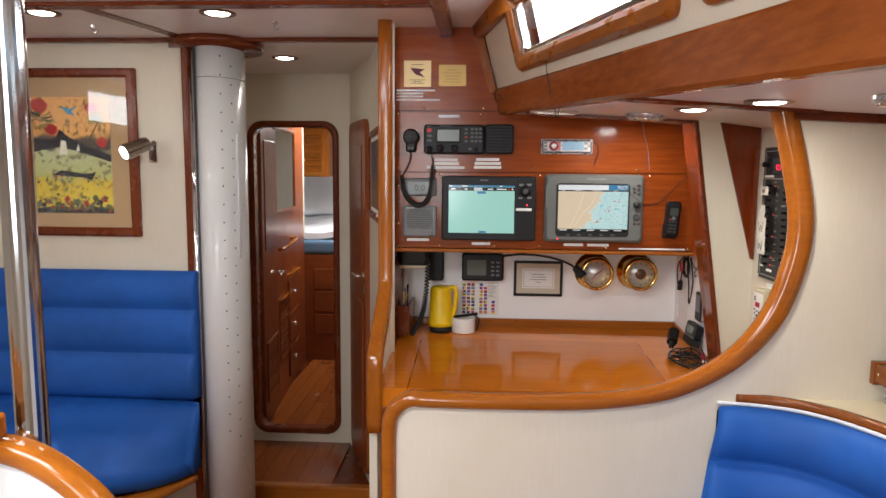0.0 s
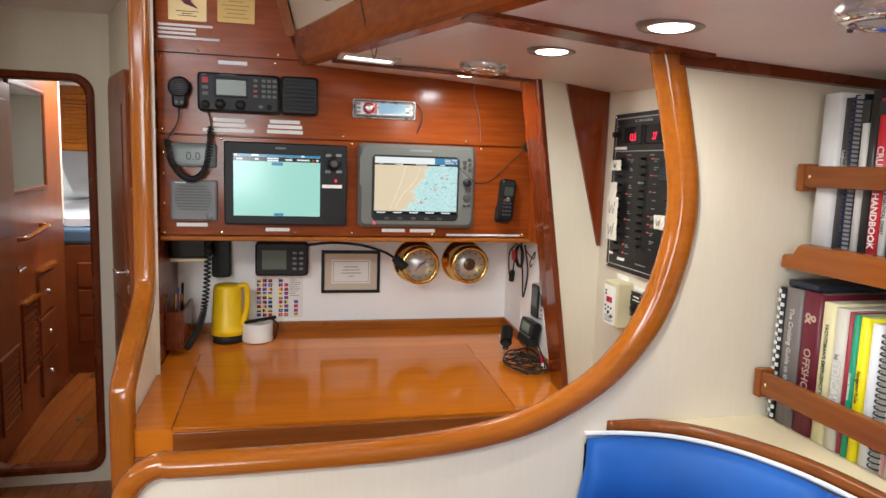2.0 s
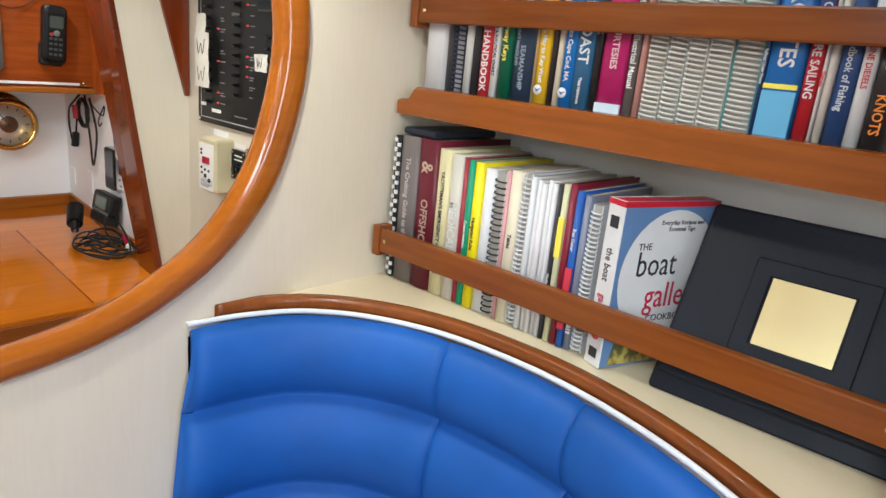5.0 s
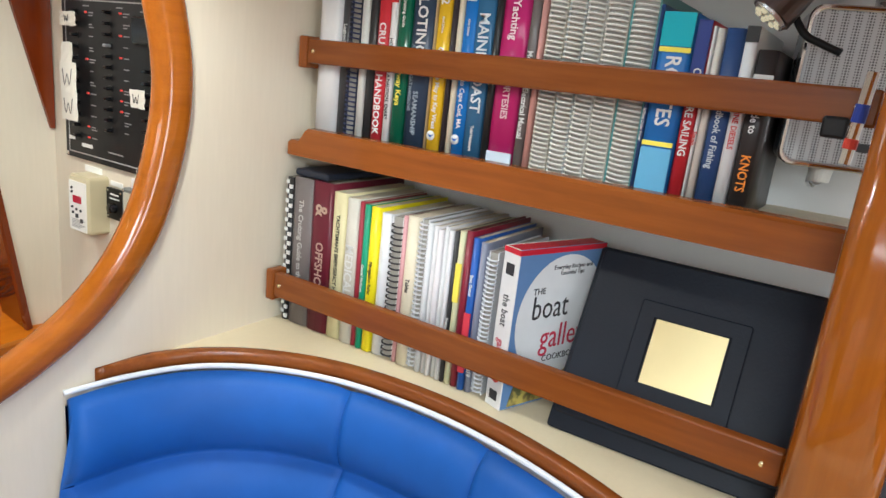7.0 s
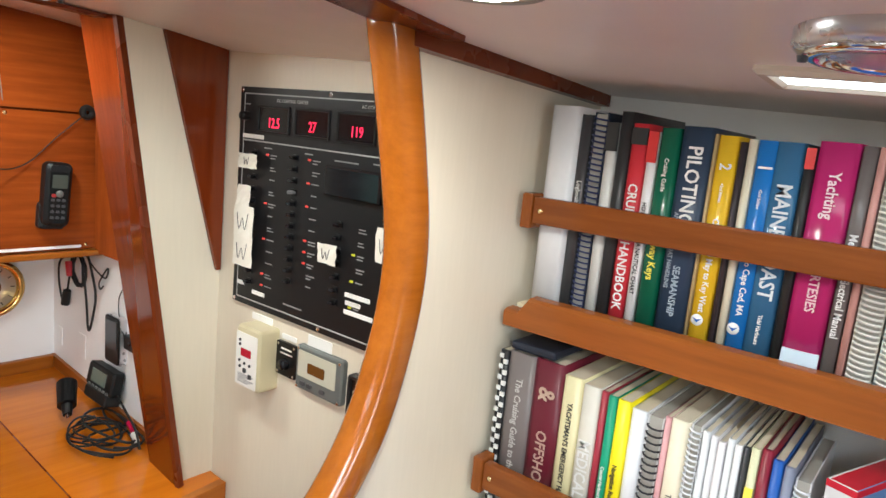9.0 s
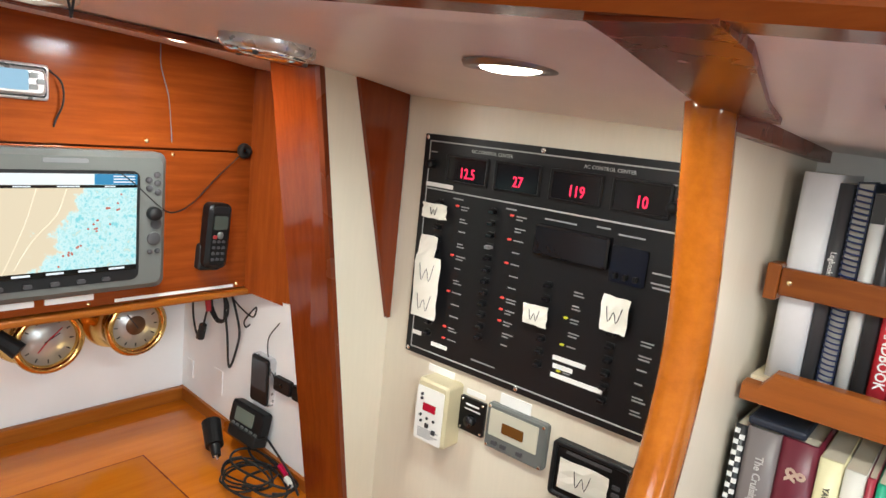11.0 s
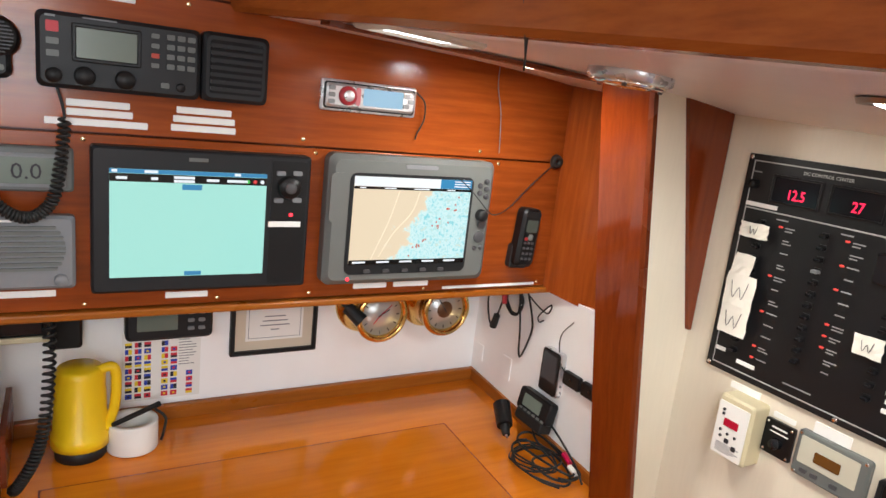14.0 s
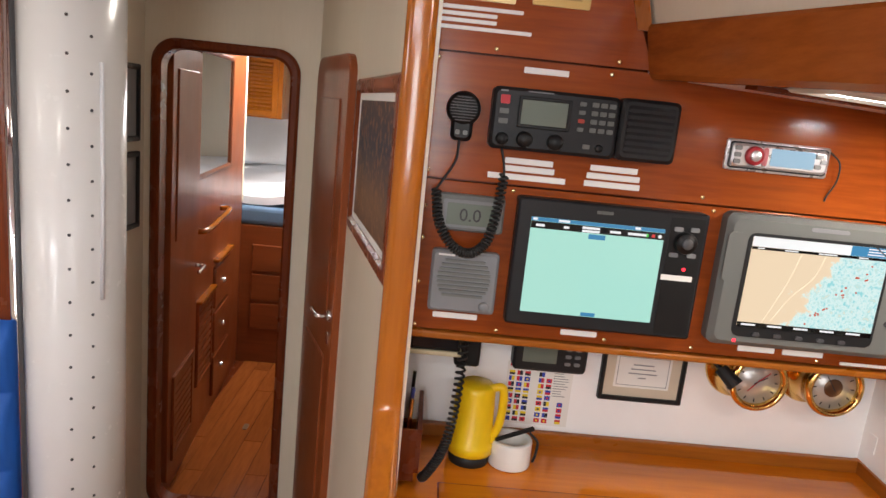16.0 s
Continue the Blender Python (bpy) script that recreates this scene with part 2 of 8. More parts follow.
def rframe(m, u0, u1, v0, v1, w, n0, n1, r=0.01, seg=4, bm=None):
    """A flat frame with an opening, corners rounded, w wide."""
    bm = bm or bmesh.new()

    def ring(a0, a1, b0, b1, rr):
        out = []
        for cx, cy, s in ((a1 - rr, b1 - rr, 0), (a0 + rr, b1 - rr, 90), (a0 + rr, b0 + rr, 180), (a1 - rr, b0 + rr, 270)):
            for i in range(seg + 1):
                a = radians(s + 90 * i / seg)
                out.append((cx + rr * math.cos(a), cy + rr * math.sin(a)))
        return out
    outer, inner = ring(u0, u1, v0, v1, r), ring(u0 + w, u1 - w, v0 + w, v1 - w, max(0.0005, r - w * 0.6))
    e = min(w * 0.25, (n1 - n0) * 0.4)
    mid_o, mid_i = ring(u0 + e, u1 - e, v0 + e, v1 - e, max(0.0005, r - e * 0.5)), ring(u0 + w - e, u1 - w + e, v0 + w - e, v1 - w + e, max(0.0005, r - w * 0.5))
    loops = [[bm.verts.new(m @ Vector((x, y, z))) for x, y in pts] for pts, z in ((outer, n0), (outer, n1 - e), (mid_o, n1), (mid_i, n1), (inner, n1 - e), (inner, n0))]
    k = len(outer)
    for a, b in zip(loops, loops[1:] + loops[:1]):
        for i in range(k):
            bm.faces.new((a[i], a[(i + 1) % k], b[(i + 1) % k], b[i]))
    return bm


def cyl(p0, p1, r0, r1=None, seg=16, bm=None, caps=True):
    bm = bm or bmesh.new()
    p0, p1 = Vector(p0), Vector(p1)
    r1 = r0 if r1 is None else r1
    q = (p1 - p0).to_track_quat("Z", "Y")
    rows = [[bm.verts.new(p + q @ Vector((r * math.cos(2 * math.pi * i / seg), r * math.sin(2 * math.pi * i / seg), 0))) for i in range(seg)] for p, r in ((p0, r0), (p1, r1))]
    for i in range(seg):
        bm.faces.new((rows[0][i], rows[0][(i + 1) % seg], rows[1][(i + 1) % seg], rows[1][i]))
    if caps:
        bm.faces.new(rows[1])
        bm.faces.new(rows[0][::-1])
    return bm


def lathe(profile, m, seg=32, bm=None):
    """Turns (radius, height) pairs about the n axis of the face m."""
    bm = bm or bmesh.new()
    rows = []
    for r, h in profile:
        if r < 1e-5:
            rows.append([bm.verts.new(m @ Vector((0, 0, h)))])
        else:
            rows.append([bm.verts.new(m @ Vector((r * math.cos(2 * math.pi * i / seg), r * math.sin(2 * math.pi * i / seg), h))) for i in range(seg)])
    for a, b in zip(rows, rows[1:]):
        for i in range(seg):
            j = (i + 1) % seg
            if len(a) == 1 and len(b) > 1:
                bm.faces.new((a[0], b[j], b[i]))
            elif len(b) == 1 and len(a) > 1:
                bm.faces.new((a[i], a[j], b[0]))
            elif len(a) > 1:
                bm.faces.new((a[i], a[j], b[j], b[i]))
    return smooth(bm, 35)


def spline(pts, per=8):
    """Points along a smooth curve through the given ones."""
    ps = [Vector(p) for p in pts]
    ps = [ps[0] * 2 - ps[1]] + ps + [ps[-1] * 2 - ps[-2]]
    out = []
    for a, b, c, d in zip(ps, ps[1:], ps[2:], ps[3:]):
        for i in range(per):
            t = i / per
            out.append(0.5 * (2 * b + (c - a) * t + (2 * a - 5 * b + 4 * c - d) * t * t + (3 * b - a - 3 * c + d) * t ** 3))
    return out + [ps[-2]]


def sweep(pts, profile, side, bm=None, caps=True, widths=None):
    """Runs a profile of (across, out) pairs along a path; side is the out direction, widths scale it across."""
    bm = bm or bmesh.new()
    pts = [Vector(p) for p in pts]
    rows = []
    for i, p in enumerate(pts):
        d = (pts[min(i + 1, len(pts) - 1)] - pts[max(i - 1, 0)]).normalized()
        o = Vector(side)
        o = (o - d * o.dot(d)).normalized()
        a = d.cross(o)
        w = widths[i] if widths else 1.0
        rows.append([bm.verts.new(p + a * (x * w) + o * y) for x, y in profile])
    k = len(profile)
    for r, s in zip(rows, rows[1:]):
        for i in range(k):
            bm.faces.new((r[i], r[(i + 1) % k], s[(i + 1) % k], s[i]))
    if caps:
        bm.faces.new(rows[0][::-1])
        bm.faces.new(rows[-1])
    return smooth(bm, 50)


def tube(pts, r, seg=6, per=6, bm=None):
    path = spline(pts, per) if per else [Vector(p) for p in pts]
    bm = bm or bmesh.new()
    rows, o = [], Vector((0.31, 0.52, 0.79))
    for i, p in enumerate(path):
        d = (path[min(i + 1, len(path) - 1)] - path[max(i - 1, 0)])
        d = d.normalized() if d.length > 1e-9 else Vector((0, 0, 1))
        o = o - d * o.dot(d)
        o = o.normalized() if o.length > 1e-6 else d.orthogonal().normalized()
        a = d.cross(o)
        rows.append([bm.verts.new(p + r * (math.cos(2 * math.pi * k / seg) * o + math.sin(2 * math.pi * k / seg) * a)) for k in range(seg)])
    for x, y in zip(rows, rows[1:]):
        for k in range(seg):
            bm.faces.new((x[k], x[(k + 1) % seg], y[(k + 1) % seg], y[k]))
    bm.faces.new(rows[0][::-1])
    bm.faces.new(rows[-1])
    return smooth(bm, 60)


def oval(w, h, seg=4, r=None):
    """A rounded-rectangle profile w wide and h deep."""
    r = min(w, h) * 0.45 if r is None else r
    out = []
    for cx, cy, s in ((w / 2 - r, h / 2 - r, 0), (-w / 2 + r, h / 2 - r, 90), (-w / 2 + r, -h / 2 + r, 180), (w / 2 - r, -h / 2 + r, 270)):
        for i in range(seg + 1):
            a = radians(s + 90 * i / seg)
            out.append((cx + r * math.cos(a), cy + r * math.sin(a)))
    return out


def prism(poly, axis, a, b, bm=None):
    """A polygon, in the two other axes, pushed from a to b along an axis."""
    bm = bm or bmesh.new()

    def at(p, q):
        return {"x": (q, p[0], p[1]), "y": (p[0], q, p[1]), "z": (p[0], p[1], q)}[axis]
    lo, hi = [bm.verts.new(at(p, a)) for p in poly], [bm.verts.new(at(p, b)) for p in poly]
    k = len(poly)
    for i in range(k):
        bm.faces.new((lo[i], lo[(i + 1) % k], hi[(i + 1) % k], hi[i]))
    bm.faces.new(hi)
    bm.faces.new(lo[::-1])
    return bm


def slab(corners, thick, bm=None):
    """A quadrilateral board, given its visible face, with thickness pushed behind it."""
    bm = bm or bmesh.new()
    c = [Vector(p) for p in corners]
    nrm = (c[1] - c[0]).cross(c[3] - c[0]).normalized()
    f, b = [bm.verts.new(p) for p in c], [bm.verts.new(p - nrm * thick) for p in c]
    k = len(c)
    bm.faces.new(f)
    bm.faces.new(b[::-1])
    for i in range(k):
        bm.faces.new((f[i], f[(i + 1) % k], b[(i + 1) % k], b[i]))
    return bm


def text(name, words, m, size, material, parent, align="CENTER", squash=1.0, weight=0.0):
    """Lettering as a thin mesh on the face m."""
    cu = bpy.data.curves.new(name, "FONT")
    cu.body, cu.size, cu.align_x, cu.align_y, cu.extrude, cu.resolution_u = words, size, align, "CENTER", 0.0003, 2
    cu.offset = weight * size
    tmp = bpy.data.objects.new(name, cu)
    me = bpy.data.meshes.new_from_object(tmp)
    bpy.data.objects.remove(tmp)
    bm = bmesh.new()
    bm.from_mesh(me)
    bpy.data.meshes.remove(me)
    bmesh.ops.scale(bm, verts=bm.verts, vec=(squash, 1, 1))
    bmesh.ops.transform(bm, matrix=m, verts=bm.verts)
    return part(name, bm, material, parent)

# ---- the large structure ----
FLOOR = -0.14


def deck_z(x, y):
    """Height of the low side deck over the nav station and settee."""
    cove = 0.13 * min(1.0, max(0.0, (y - 1.34) / 0.05)) * max(0.0, x - 0.83) ** 2
    return 1.756 + 0.045 * (y - 2.05) - 0.05 * (x - 0.83) - cove


def carlin(y):
    """Plan and height of the lower edge of the long fascia beam."""
    t = (2.3 - y) / 1.8
    return Vector((0.395 + 0.37 * t, y, deck_z(0.395 + 0.37 * t, y)))


structure("floor", box(-2.9, 1.6, -2.0, 2.93, FLOOR - 0.05, FLOOR), SOLE, "dark varnished wooden cabin sole", "floor")
structure("floor_passage", box(-1.6, 0.0, 2.95, 7.4, -0.06, -0.012), MAHOG["y"], "red-brown sub-floor under the passage planks", "floor")
structure("trim_step", box(-1.05, 0.0, 2.90, 2.95, FLOOR, 0.004, 0.008), TEAK["x"], "teak nosing on the step up to the passage", "step")

# port bulkhead with the picture
structure("wall_port_bulkhead", box(-2.9, -0.912, 2.52, 2.56, FLOOR, 2.16), CREAM, "cream laminate bulkhead behind the settee", "wall")
structure("trim_bulkhead_edge", box(-0.912, -0.880, 2.505, 2.575, FLOOR, 2.10, 0.008), MAHOG["z"], "dark wooden edge strip of the bulkhead", "trim")
structure("wall_passage_port", box(-1.06, -1.0, 2.56, 3.46, FLOOR, 2.16), CREAM, "cream laminate passage wall", "wall")


def wall_with_door(name, x0, x1, z0, z1, ox0, ox1, oz0, oz1, r, y0, y1, material):
    """A wall across y with a rounded doorway cut through."""
    bm = bmesh.new()
    ring = []
    for cx, cz, s in ((ox1 - r, oz1 - r, 0), (ox0 + r, oz1 - r, 90), (ox0 + r, oz0 + r, 180), (ox1 - r, oz0 + r, 270)):
        for i in range(7):
            a = radians(s + 15 * i)
            ring.append((cx + r * math.cos(a), cz + r * math.sin(a)))
    cx, cz = (ox0 + ox1) / 2, (oz0 + oz1) / 2
    outer = []
    for k, (x, z) in enumerate(ring):
        q, i = divmod(k, 7)
        ex, ez = ((x1, z1), (x0, z1), (x0, z0), (x1, z0))[q]
        if i == 3:
            outer.append((ex, ez))
        elif (i < 3) == (q in (0, 2)):
            outer.append((ex, z))
        else:
            outer.append((x, ez))
    for y in (y0, y1):
        a, b = [bm.verts.new((x, y, z)) for x, z in ring], [bm.verts.new((x, y, z)) for x, z in outer]
        for i in range(28):
            bm.faces.new((a[i], a[(i + 1) % 28], b[(i + 1) % 28], b[i]))
    vs = list(bm.verts)
    a0, a1 = vs[:28], vs[56:84]
    b0, b1 = vs[28:56], vs[84:]
    for p, q in ((a0, a1), (b0, b1)):
        for i in range(28):
            bm.faces.new((p[i], p[(i + 1) % 28], q[(i + 1) % 28], q[i]))
    return structure(name, bm, material, "cream bulkhead with a rounded doorway", "wall")


wall_with_door("wall_fore_bulkhead", -1.3, -0.30, FLOOR, 2.16, -0.945, -0.492, 0.085, 1.812, 0.055, 3.46, 3.50, CREAM)
door_frame = structure("door_frame", rframe(plate((1, 0, 0), (0, 0, 1), (0, -1, 0), (0, 3.46, 0)), -0.975, -0.463, 0.052, 1.846, 0.034, -0.05, 0.016, 0.085, 8), MAHOG["z"], "dark mahogany frame with rounded corners", "door frame")

# slanting passage wall between the doorway and the nav station
WA, WM, WB = Vector((-0.400, 3.46, 0)), Vector((-0.196, 2.930, 0)), Vector((-0.020, 2.205, 0))


def passage_face(a, b):
    d = (b - a).normalized()
    nn = Vector((d.y, -d.x, 0))
    return plate(d, (0, 0, 1), nn if nn.x < 0 else -nn, a)


PASSAGE_A, PASSAGE = passage_face(WA, WM), passage_face(WM, WB)
structure("wall_passage_door", box(0, (WM - WA).length + 0.003, FLOOR, 2.16, -0.03, 0.0, m=PASSAGE_A), CREAM, "cream laminate wall round the passage door", "wall")
structure("wall_passage_slant", box(0, (WB - WM).length, FLOOR, 2.16, -0.03, 0.0, m=PASSAGE), CREAM, "cream laminate wall beside the passage", "wall")

# overhead
structure("ceiling", box(-2.0, 0.36, -2.0, -0.5, 2.10, 2.14), HEADLINER, "pale headliner of the coachroof", "ceiling")
structure("ceiling_mid", box(-2.0, -0.98, -0.5, 0.4, 2.10, 2.14), HEADLINER, "pale headliner beside the hatch", "ceiling")
structure("ceiling_mid_starboard", box(-0.12, 0.60, -0.5, 0.4, 2.10, 2.14), HEADLINER, "pale headliner beside the hatch", "ceiling")
structure("ceiling_fore", box(-2.0, 0.60, 0.4, 3.46, 2.10, 2.14), HEADLINER, "pale headliner of the coachroof", "ceiling")
structure("ceiling_passage", box(-1.9, -0.2, 3.50, 7.4, 2.02, 2.06), HEADLINER, "pale headliner of the fore cabin", "ceiling")

dk = bmesh.new()
grid = []
for y in (-2.0, -1.2, -0.4, 0.4, 1.0, 1.34, 1.39, 1.8, 2.2, 2.62):
    a = carlin(y)
    xs = [a.x + (1.62 - a.x) * i / 12 for i in range(13)]
    grid.append([dk.verts.new((x, y, deck_z(x, y))) for x in xs] + [dk.verts.new((x, y, deck_z(a.x, y) + 0.05)) for x in (1.62, a.x)])
for p, q in zip(grid, grid[1:]):
    for j in range(15):
        dk.faces.new((p[j], p[(j + 1) % 15], q[(j + 1) % 15], q[j])).smooth = j < 12
dk.faces.new(grid[0]), dk.faces.new(grid[-1][::-1])
structure("ceiling_side_deck", dk, HEADLINER, "low pinkish-white headliner under the side deck", "ceiling")

# long fascia beam, coaming above it with its windows
BEAM_H = 0.088
bm = bmesh.new()
rows = []
for i in range(9):
    a = carlin(-2.0 + 4.3 * i / 8)
    rows.append([bm.verts.new(a + Vector(d)) for d in ((-0.004, 0, -0.004), (0.03, 0, -0.004), (0.03, 0, BEAM_H), (-0.022, 0, BEAM_H), (-0.026, 0, BEAM_H - 0.006), (-0.010, 0, 0.004))])
for p, q in zip(rows, rows[1:]):
    for j in range(6):
        bm.faces.new((p[j], p[(j + 1) % 6], q[(j + 1) % 6], q[j]))
bm.faces.new(rows[0]), bm.faces.new(rows[-1][::-1])
structure("trim_fascia_beam", bm, BEAMW, "long teak fascia beam under the coaming", "beam")

C0, C1 = carlin(2.32) + Vector((-0.012, 0, BEAM_H)), carlin(-1.9) + Vector((-0.012, 0, BEAM_H))
cu_ = (C1 - C0).normalized()
cv_ = Vector((-0.27, 0, 1.0))
cv_ = (cv_ - cu_ * cv_.dot(cu_)).normalized()
cn_ = cu_.cross(cv_)
cn_ = cn_ if cn_.x < 0 else -cn_
COAMING = plate(cu_, cv_, cn_, C0)
COAM_L, COAM_H = (C1 - C0).length, 0.40
WINDOWS = ((0.43, 1.36, 0.075, 0.235), (1.52, 2.5, 0.075, 0.235))
us = [0.0] + [v for w in WINDOWS for v in w[:2]] + [COAM_L]
bm = bmesh.new()
for k, (a, b) in enumerate(zip(us, us[1:])):
    if k % 2:
        w = WINDOWS[k // 2]
        box(a, b, 0, w[2], -0.03, 0, bm=bm, m=COAMING)
        box(a, b, w[3], COAM_H, -0.03, 0, bm=bm, m=COAMING)
    else:
        box(a, b, 0, COAM_H, -0.03, 0, bm=bm, m=COAMING)
structure("wall_coaming", bm, CREAM, "cream side of the coachroof above the beam", "wall")
for k, w in enumerate(WINDOWS):
    win = thing("window_%d" % (k + 1), COAMING @ Vector((w[0], w[2], 0)), "coachroof window in a varnished teak frame", "window", "", "structure")
    part("window_frame", rframe(COAMING, w[0] - 0.045, w[1] + 0.045, w[2] - 0.045, w[3] + 0.045, 0.045, -0.03, 0.02, 0.03), TEAK["y"], win)
    part("inner_rim", rframe(COAMING, w[0] + 0.004, w[1] - 0.004, w[2] + 0.004, w[3] - 0.004, 0.012, -0.028, -0.004, 0.02), CHROME, win, "bright metal rim")
    gl = part("pane", rbox(COAMING, w[0] + 0.005, w[1] - 0.005, w[2] + 0.005, w[3] - 0.005, -0.022, -0.017, 0.02), GLASS, win)
    gl.visible_shadow = False
area_lamp("window_daylight", Matrix.Translation(COAMING @ Vector((0.9, 0.155, -0.06))) @ COAMING.to_3x3().to_4x4() @ pose(0, 0, 0, 0, 180, 0), 0.9, 0.15, 6, (0.95, 0.98, 1.0))

# hull sides and the after end
structure("wall_hull_nav", box(1.195, 1.235, 1.35, 2.66, FLOOR, 1.80), CREAM, "cream lining of the hull beside the nav station", "wall")
structure("wall_hull_settee", box(1.495, 1.535, -2.0, 1.33, FLOOR, 1.80), WHITE, "white hull lining behind the bookshelves", "wall")
structure("wall_port_hull", box(-2.9, -2.86, -2.0, 2.52, FLOOR, 1.80), CREAM, "cream lining of the port hull", "wall")
structure("ceiling_port_deck", box(-2.9, -2.0, -2.0, 2.52, 1.76, 1.80), HEADLINER, "low headliner under the port side deck", "ceiling")
bm = box(-2.04, -2.0, -2.0, 0.0, 1.76, 2.14)
box(-2.04, -2.0, 1.35, 2.52, 1.76, 2.14, bm=bm)
box(-2.04, -2.0, 0.0, 1.35, 1.76, 1.86, bm=bm)
box(-2.04, -2.0, 0.0, 1.35, 2.05, 2.14, bm=bm)
structure("wall_port_coaming", bm, CREAM, "cream side of the coachroof to port", "wall")
area_lamp("port_window_daylight", look((-2.03, 0.68, 1.955), (0, 0.9, 1.45)), 1.3, 0.18, 8, (0.95, 0.98, 1.0))
bm = box(-2.9, -0.5, -2.04, -2.0, FLOOR, 2.14)
box(0.3, 1.62, -2.04, -2.0, FLOOR, 2.14, bm=bm)
box(-0.5, 0.3, -2.04, -2.0, FLOOR, 1.15, bm=bm)
structure("wall_after", bm, CREAM, "cream after bulkhead with the companionway opening", "wall")

# nav station partition with its sweeping cutout
CURVE = [(0.20, 1.024), (0.35, 1.024), (0.555, 1.028), (0.71, 1.046), (0.815, 1.078), (0.922, 1.145), (0.999, 1.24), (1.040, 1.355), (1.052, 1.465), (1.030, 1.59), (0.991, 1.74)]
corner = [(0.109, 0.935), (0.115, 0.98), (0.138, 1.012), (0.168, 1.026)]
line = [(p.x, p.z) for p in spline([(x, 0, z) for x, z in corner + CURVE], 5)]
bm = bmesh.new()
top = max(i for i, (x, z) in enumerate(line) if z < 1.10)
edge = [(x, FLOOR) for x, z in line[:top + 1]] + [(1.50, z) for x, z in line[top:]]
face_pts = line[:top + 1] + line[top:]
for y0, y1, flip in ((1.330, 1.358, False),):
    lo = [[bm.verts.new((x, y, z)) for x, z in face_pts] for y in (y0, y1)]
    hi = [[bm.verts.new((x, y, z)) for x, z in edge] for y in (y0, y1)]
    cor = [bm.verts.new((1.50, y, FLOOR)) for y in (y0, y1)]
    for k in (0, 1):
        for i in range(len(face_pts) - 1):
            if i == top:
                bm.faces.new((lo[k][i], hi[k][i], cor[k], hi[k][i + 1]))
            else:
                bm.faces.new((lo[k][i], lo[k][i + 1], hi[k][i + 1], hi[k][i]))
    for i in range(len(face_pts) - 1):
        if i != top:
            bm.faces.new((lo[0][i], lo[0][i + 1], lo[1][i + 1], lo[1][i]))
bmesh.ops.remove_doubles(bm, verts=bm.verts, dist=1e-5)
structure("wall_partition", bm, CREAM, "cream partition with a sweeping cutout before the nav station", "wall")
trim_path = [Vector((0.109, 1.336, FLOOR)), Vector((0.109, 1.336, 0.5))] + [Vector((x, 1.336, z)) for x, z in line]
trim_widths = [0.74 + 0.30 * min(1.0, max(0.0, (p.z - 1.03) / 0.22)) for p in trim_path]
structure("trim_partition", sweep(trim_path, oval(0.052, 0.048, 4, 0.021), (0, -1, 0), widths=trim_widths), HONEY["x"], "rounded honey-varnished teak trim round the cutout", "trim")

# ---- nav station ----
NAV = plate((1, 0, 0), (0, 0, 1), (0, -1, 0), (0, 2.30, 0))
BACK = plate((1, 0, 0), (0, 0, 1), (0, -1, 0), (0, 2.60, 0))


def desk_z(y):
    return 0.874 + 0.06 * (y - 1.85)


structure("wall_nav_back", box(-0.03, 1.24, 2.60, 2.64, FLOOR, 2.12), WHITE, "white painted wall behind the chart table", "wall")
structure("wall_nav_side", box(1.150, 1.194, 2.045, 2.60, 0.80, 1.268), WHITE, "white painted side wall beside the chart table", "wall")
structure("wall_nav_left", box(-0.035, -0.002, 2.21, 2.60, FLOOR, 2.10), MAHOG["z"], "dark wooden side of the nav station", "wall")
structure("wall_nav_return", prism([(1.87, FLOOR), (2.21, FLOOR), (2.21, 1.16), (2.13, 1.10), (1.87, 0.985)], "x", -0.03, -0.004), CREAM, "cream wall end beside the chart table", "wall")
post_path = spline([(-0.022, 2.20, 2.10), (-0.022, 2.20, 1.6), (-0.022, 2.20, 1.24), (-0.020, 2.165, 1.13), (-0.013, 1.98, 1.035), (-0.010, 1.885, 0.985), (-0.010, 1.862, 0.93), (-0.010, 1.862, 0.73)], 6)
structure("trim_nav_post", sweep(post_path, oval(0.05, 0.058, 4, 0.014), (0, -1, 0.0)), HONEY["z"], "honey-varnished teak end post of the passage wall", "trim")

panel = thing("instrument_panel", (0.6, 2.3, 1.28), "varnished red-brown wooden panel carrying navigation instruments", "panel")
part("upper_board", prism([(0.0, 1.799), (0.0, 2.10), (0.30, 2.10), (0.36, 1.87), (0.39, 1.799)], "y", 2.30, 2.325), PANELW["x"], panel)
part("radio_board", prism([(0.0, 1.574), (1.20, 1.574), (1.20, 1.76), (0.40, 1.795), (0.0, 1.795)], "y", 2.30, 2.325), PANELW["x"], panel)
part("plotter_board", box(0.0, 1.19, 2.30, 2.325, 1.284, 1.570, 0.0015), PANELW["x"], panel)
part("bottom_lip", box(0.0, 1.135, 2.288, 2.345, 1.268, 1.282, 0.004), TEAK["x"], panel)
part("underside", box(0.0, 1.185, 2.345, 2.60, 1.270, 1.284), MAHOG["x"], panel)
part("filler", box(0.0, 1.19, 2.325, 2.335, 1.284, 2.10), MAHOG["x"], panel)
part("side_return", slab([(1.185, 2.10, 1.245), (1.185, 2.10, 1.75), (1.118, 2.298, 1.77), (1.118, 2.298, 1.275)], 0.012), PANELW["z"], panel)
part("corner_strip", slab([(0.283, 2.296, 2.10), (0.352, 2.296, 1.865), (0.378, 2.296, 1.865), (0.318, 2.296, 2.10)], 0.01), TEAK["z"], panel)
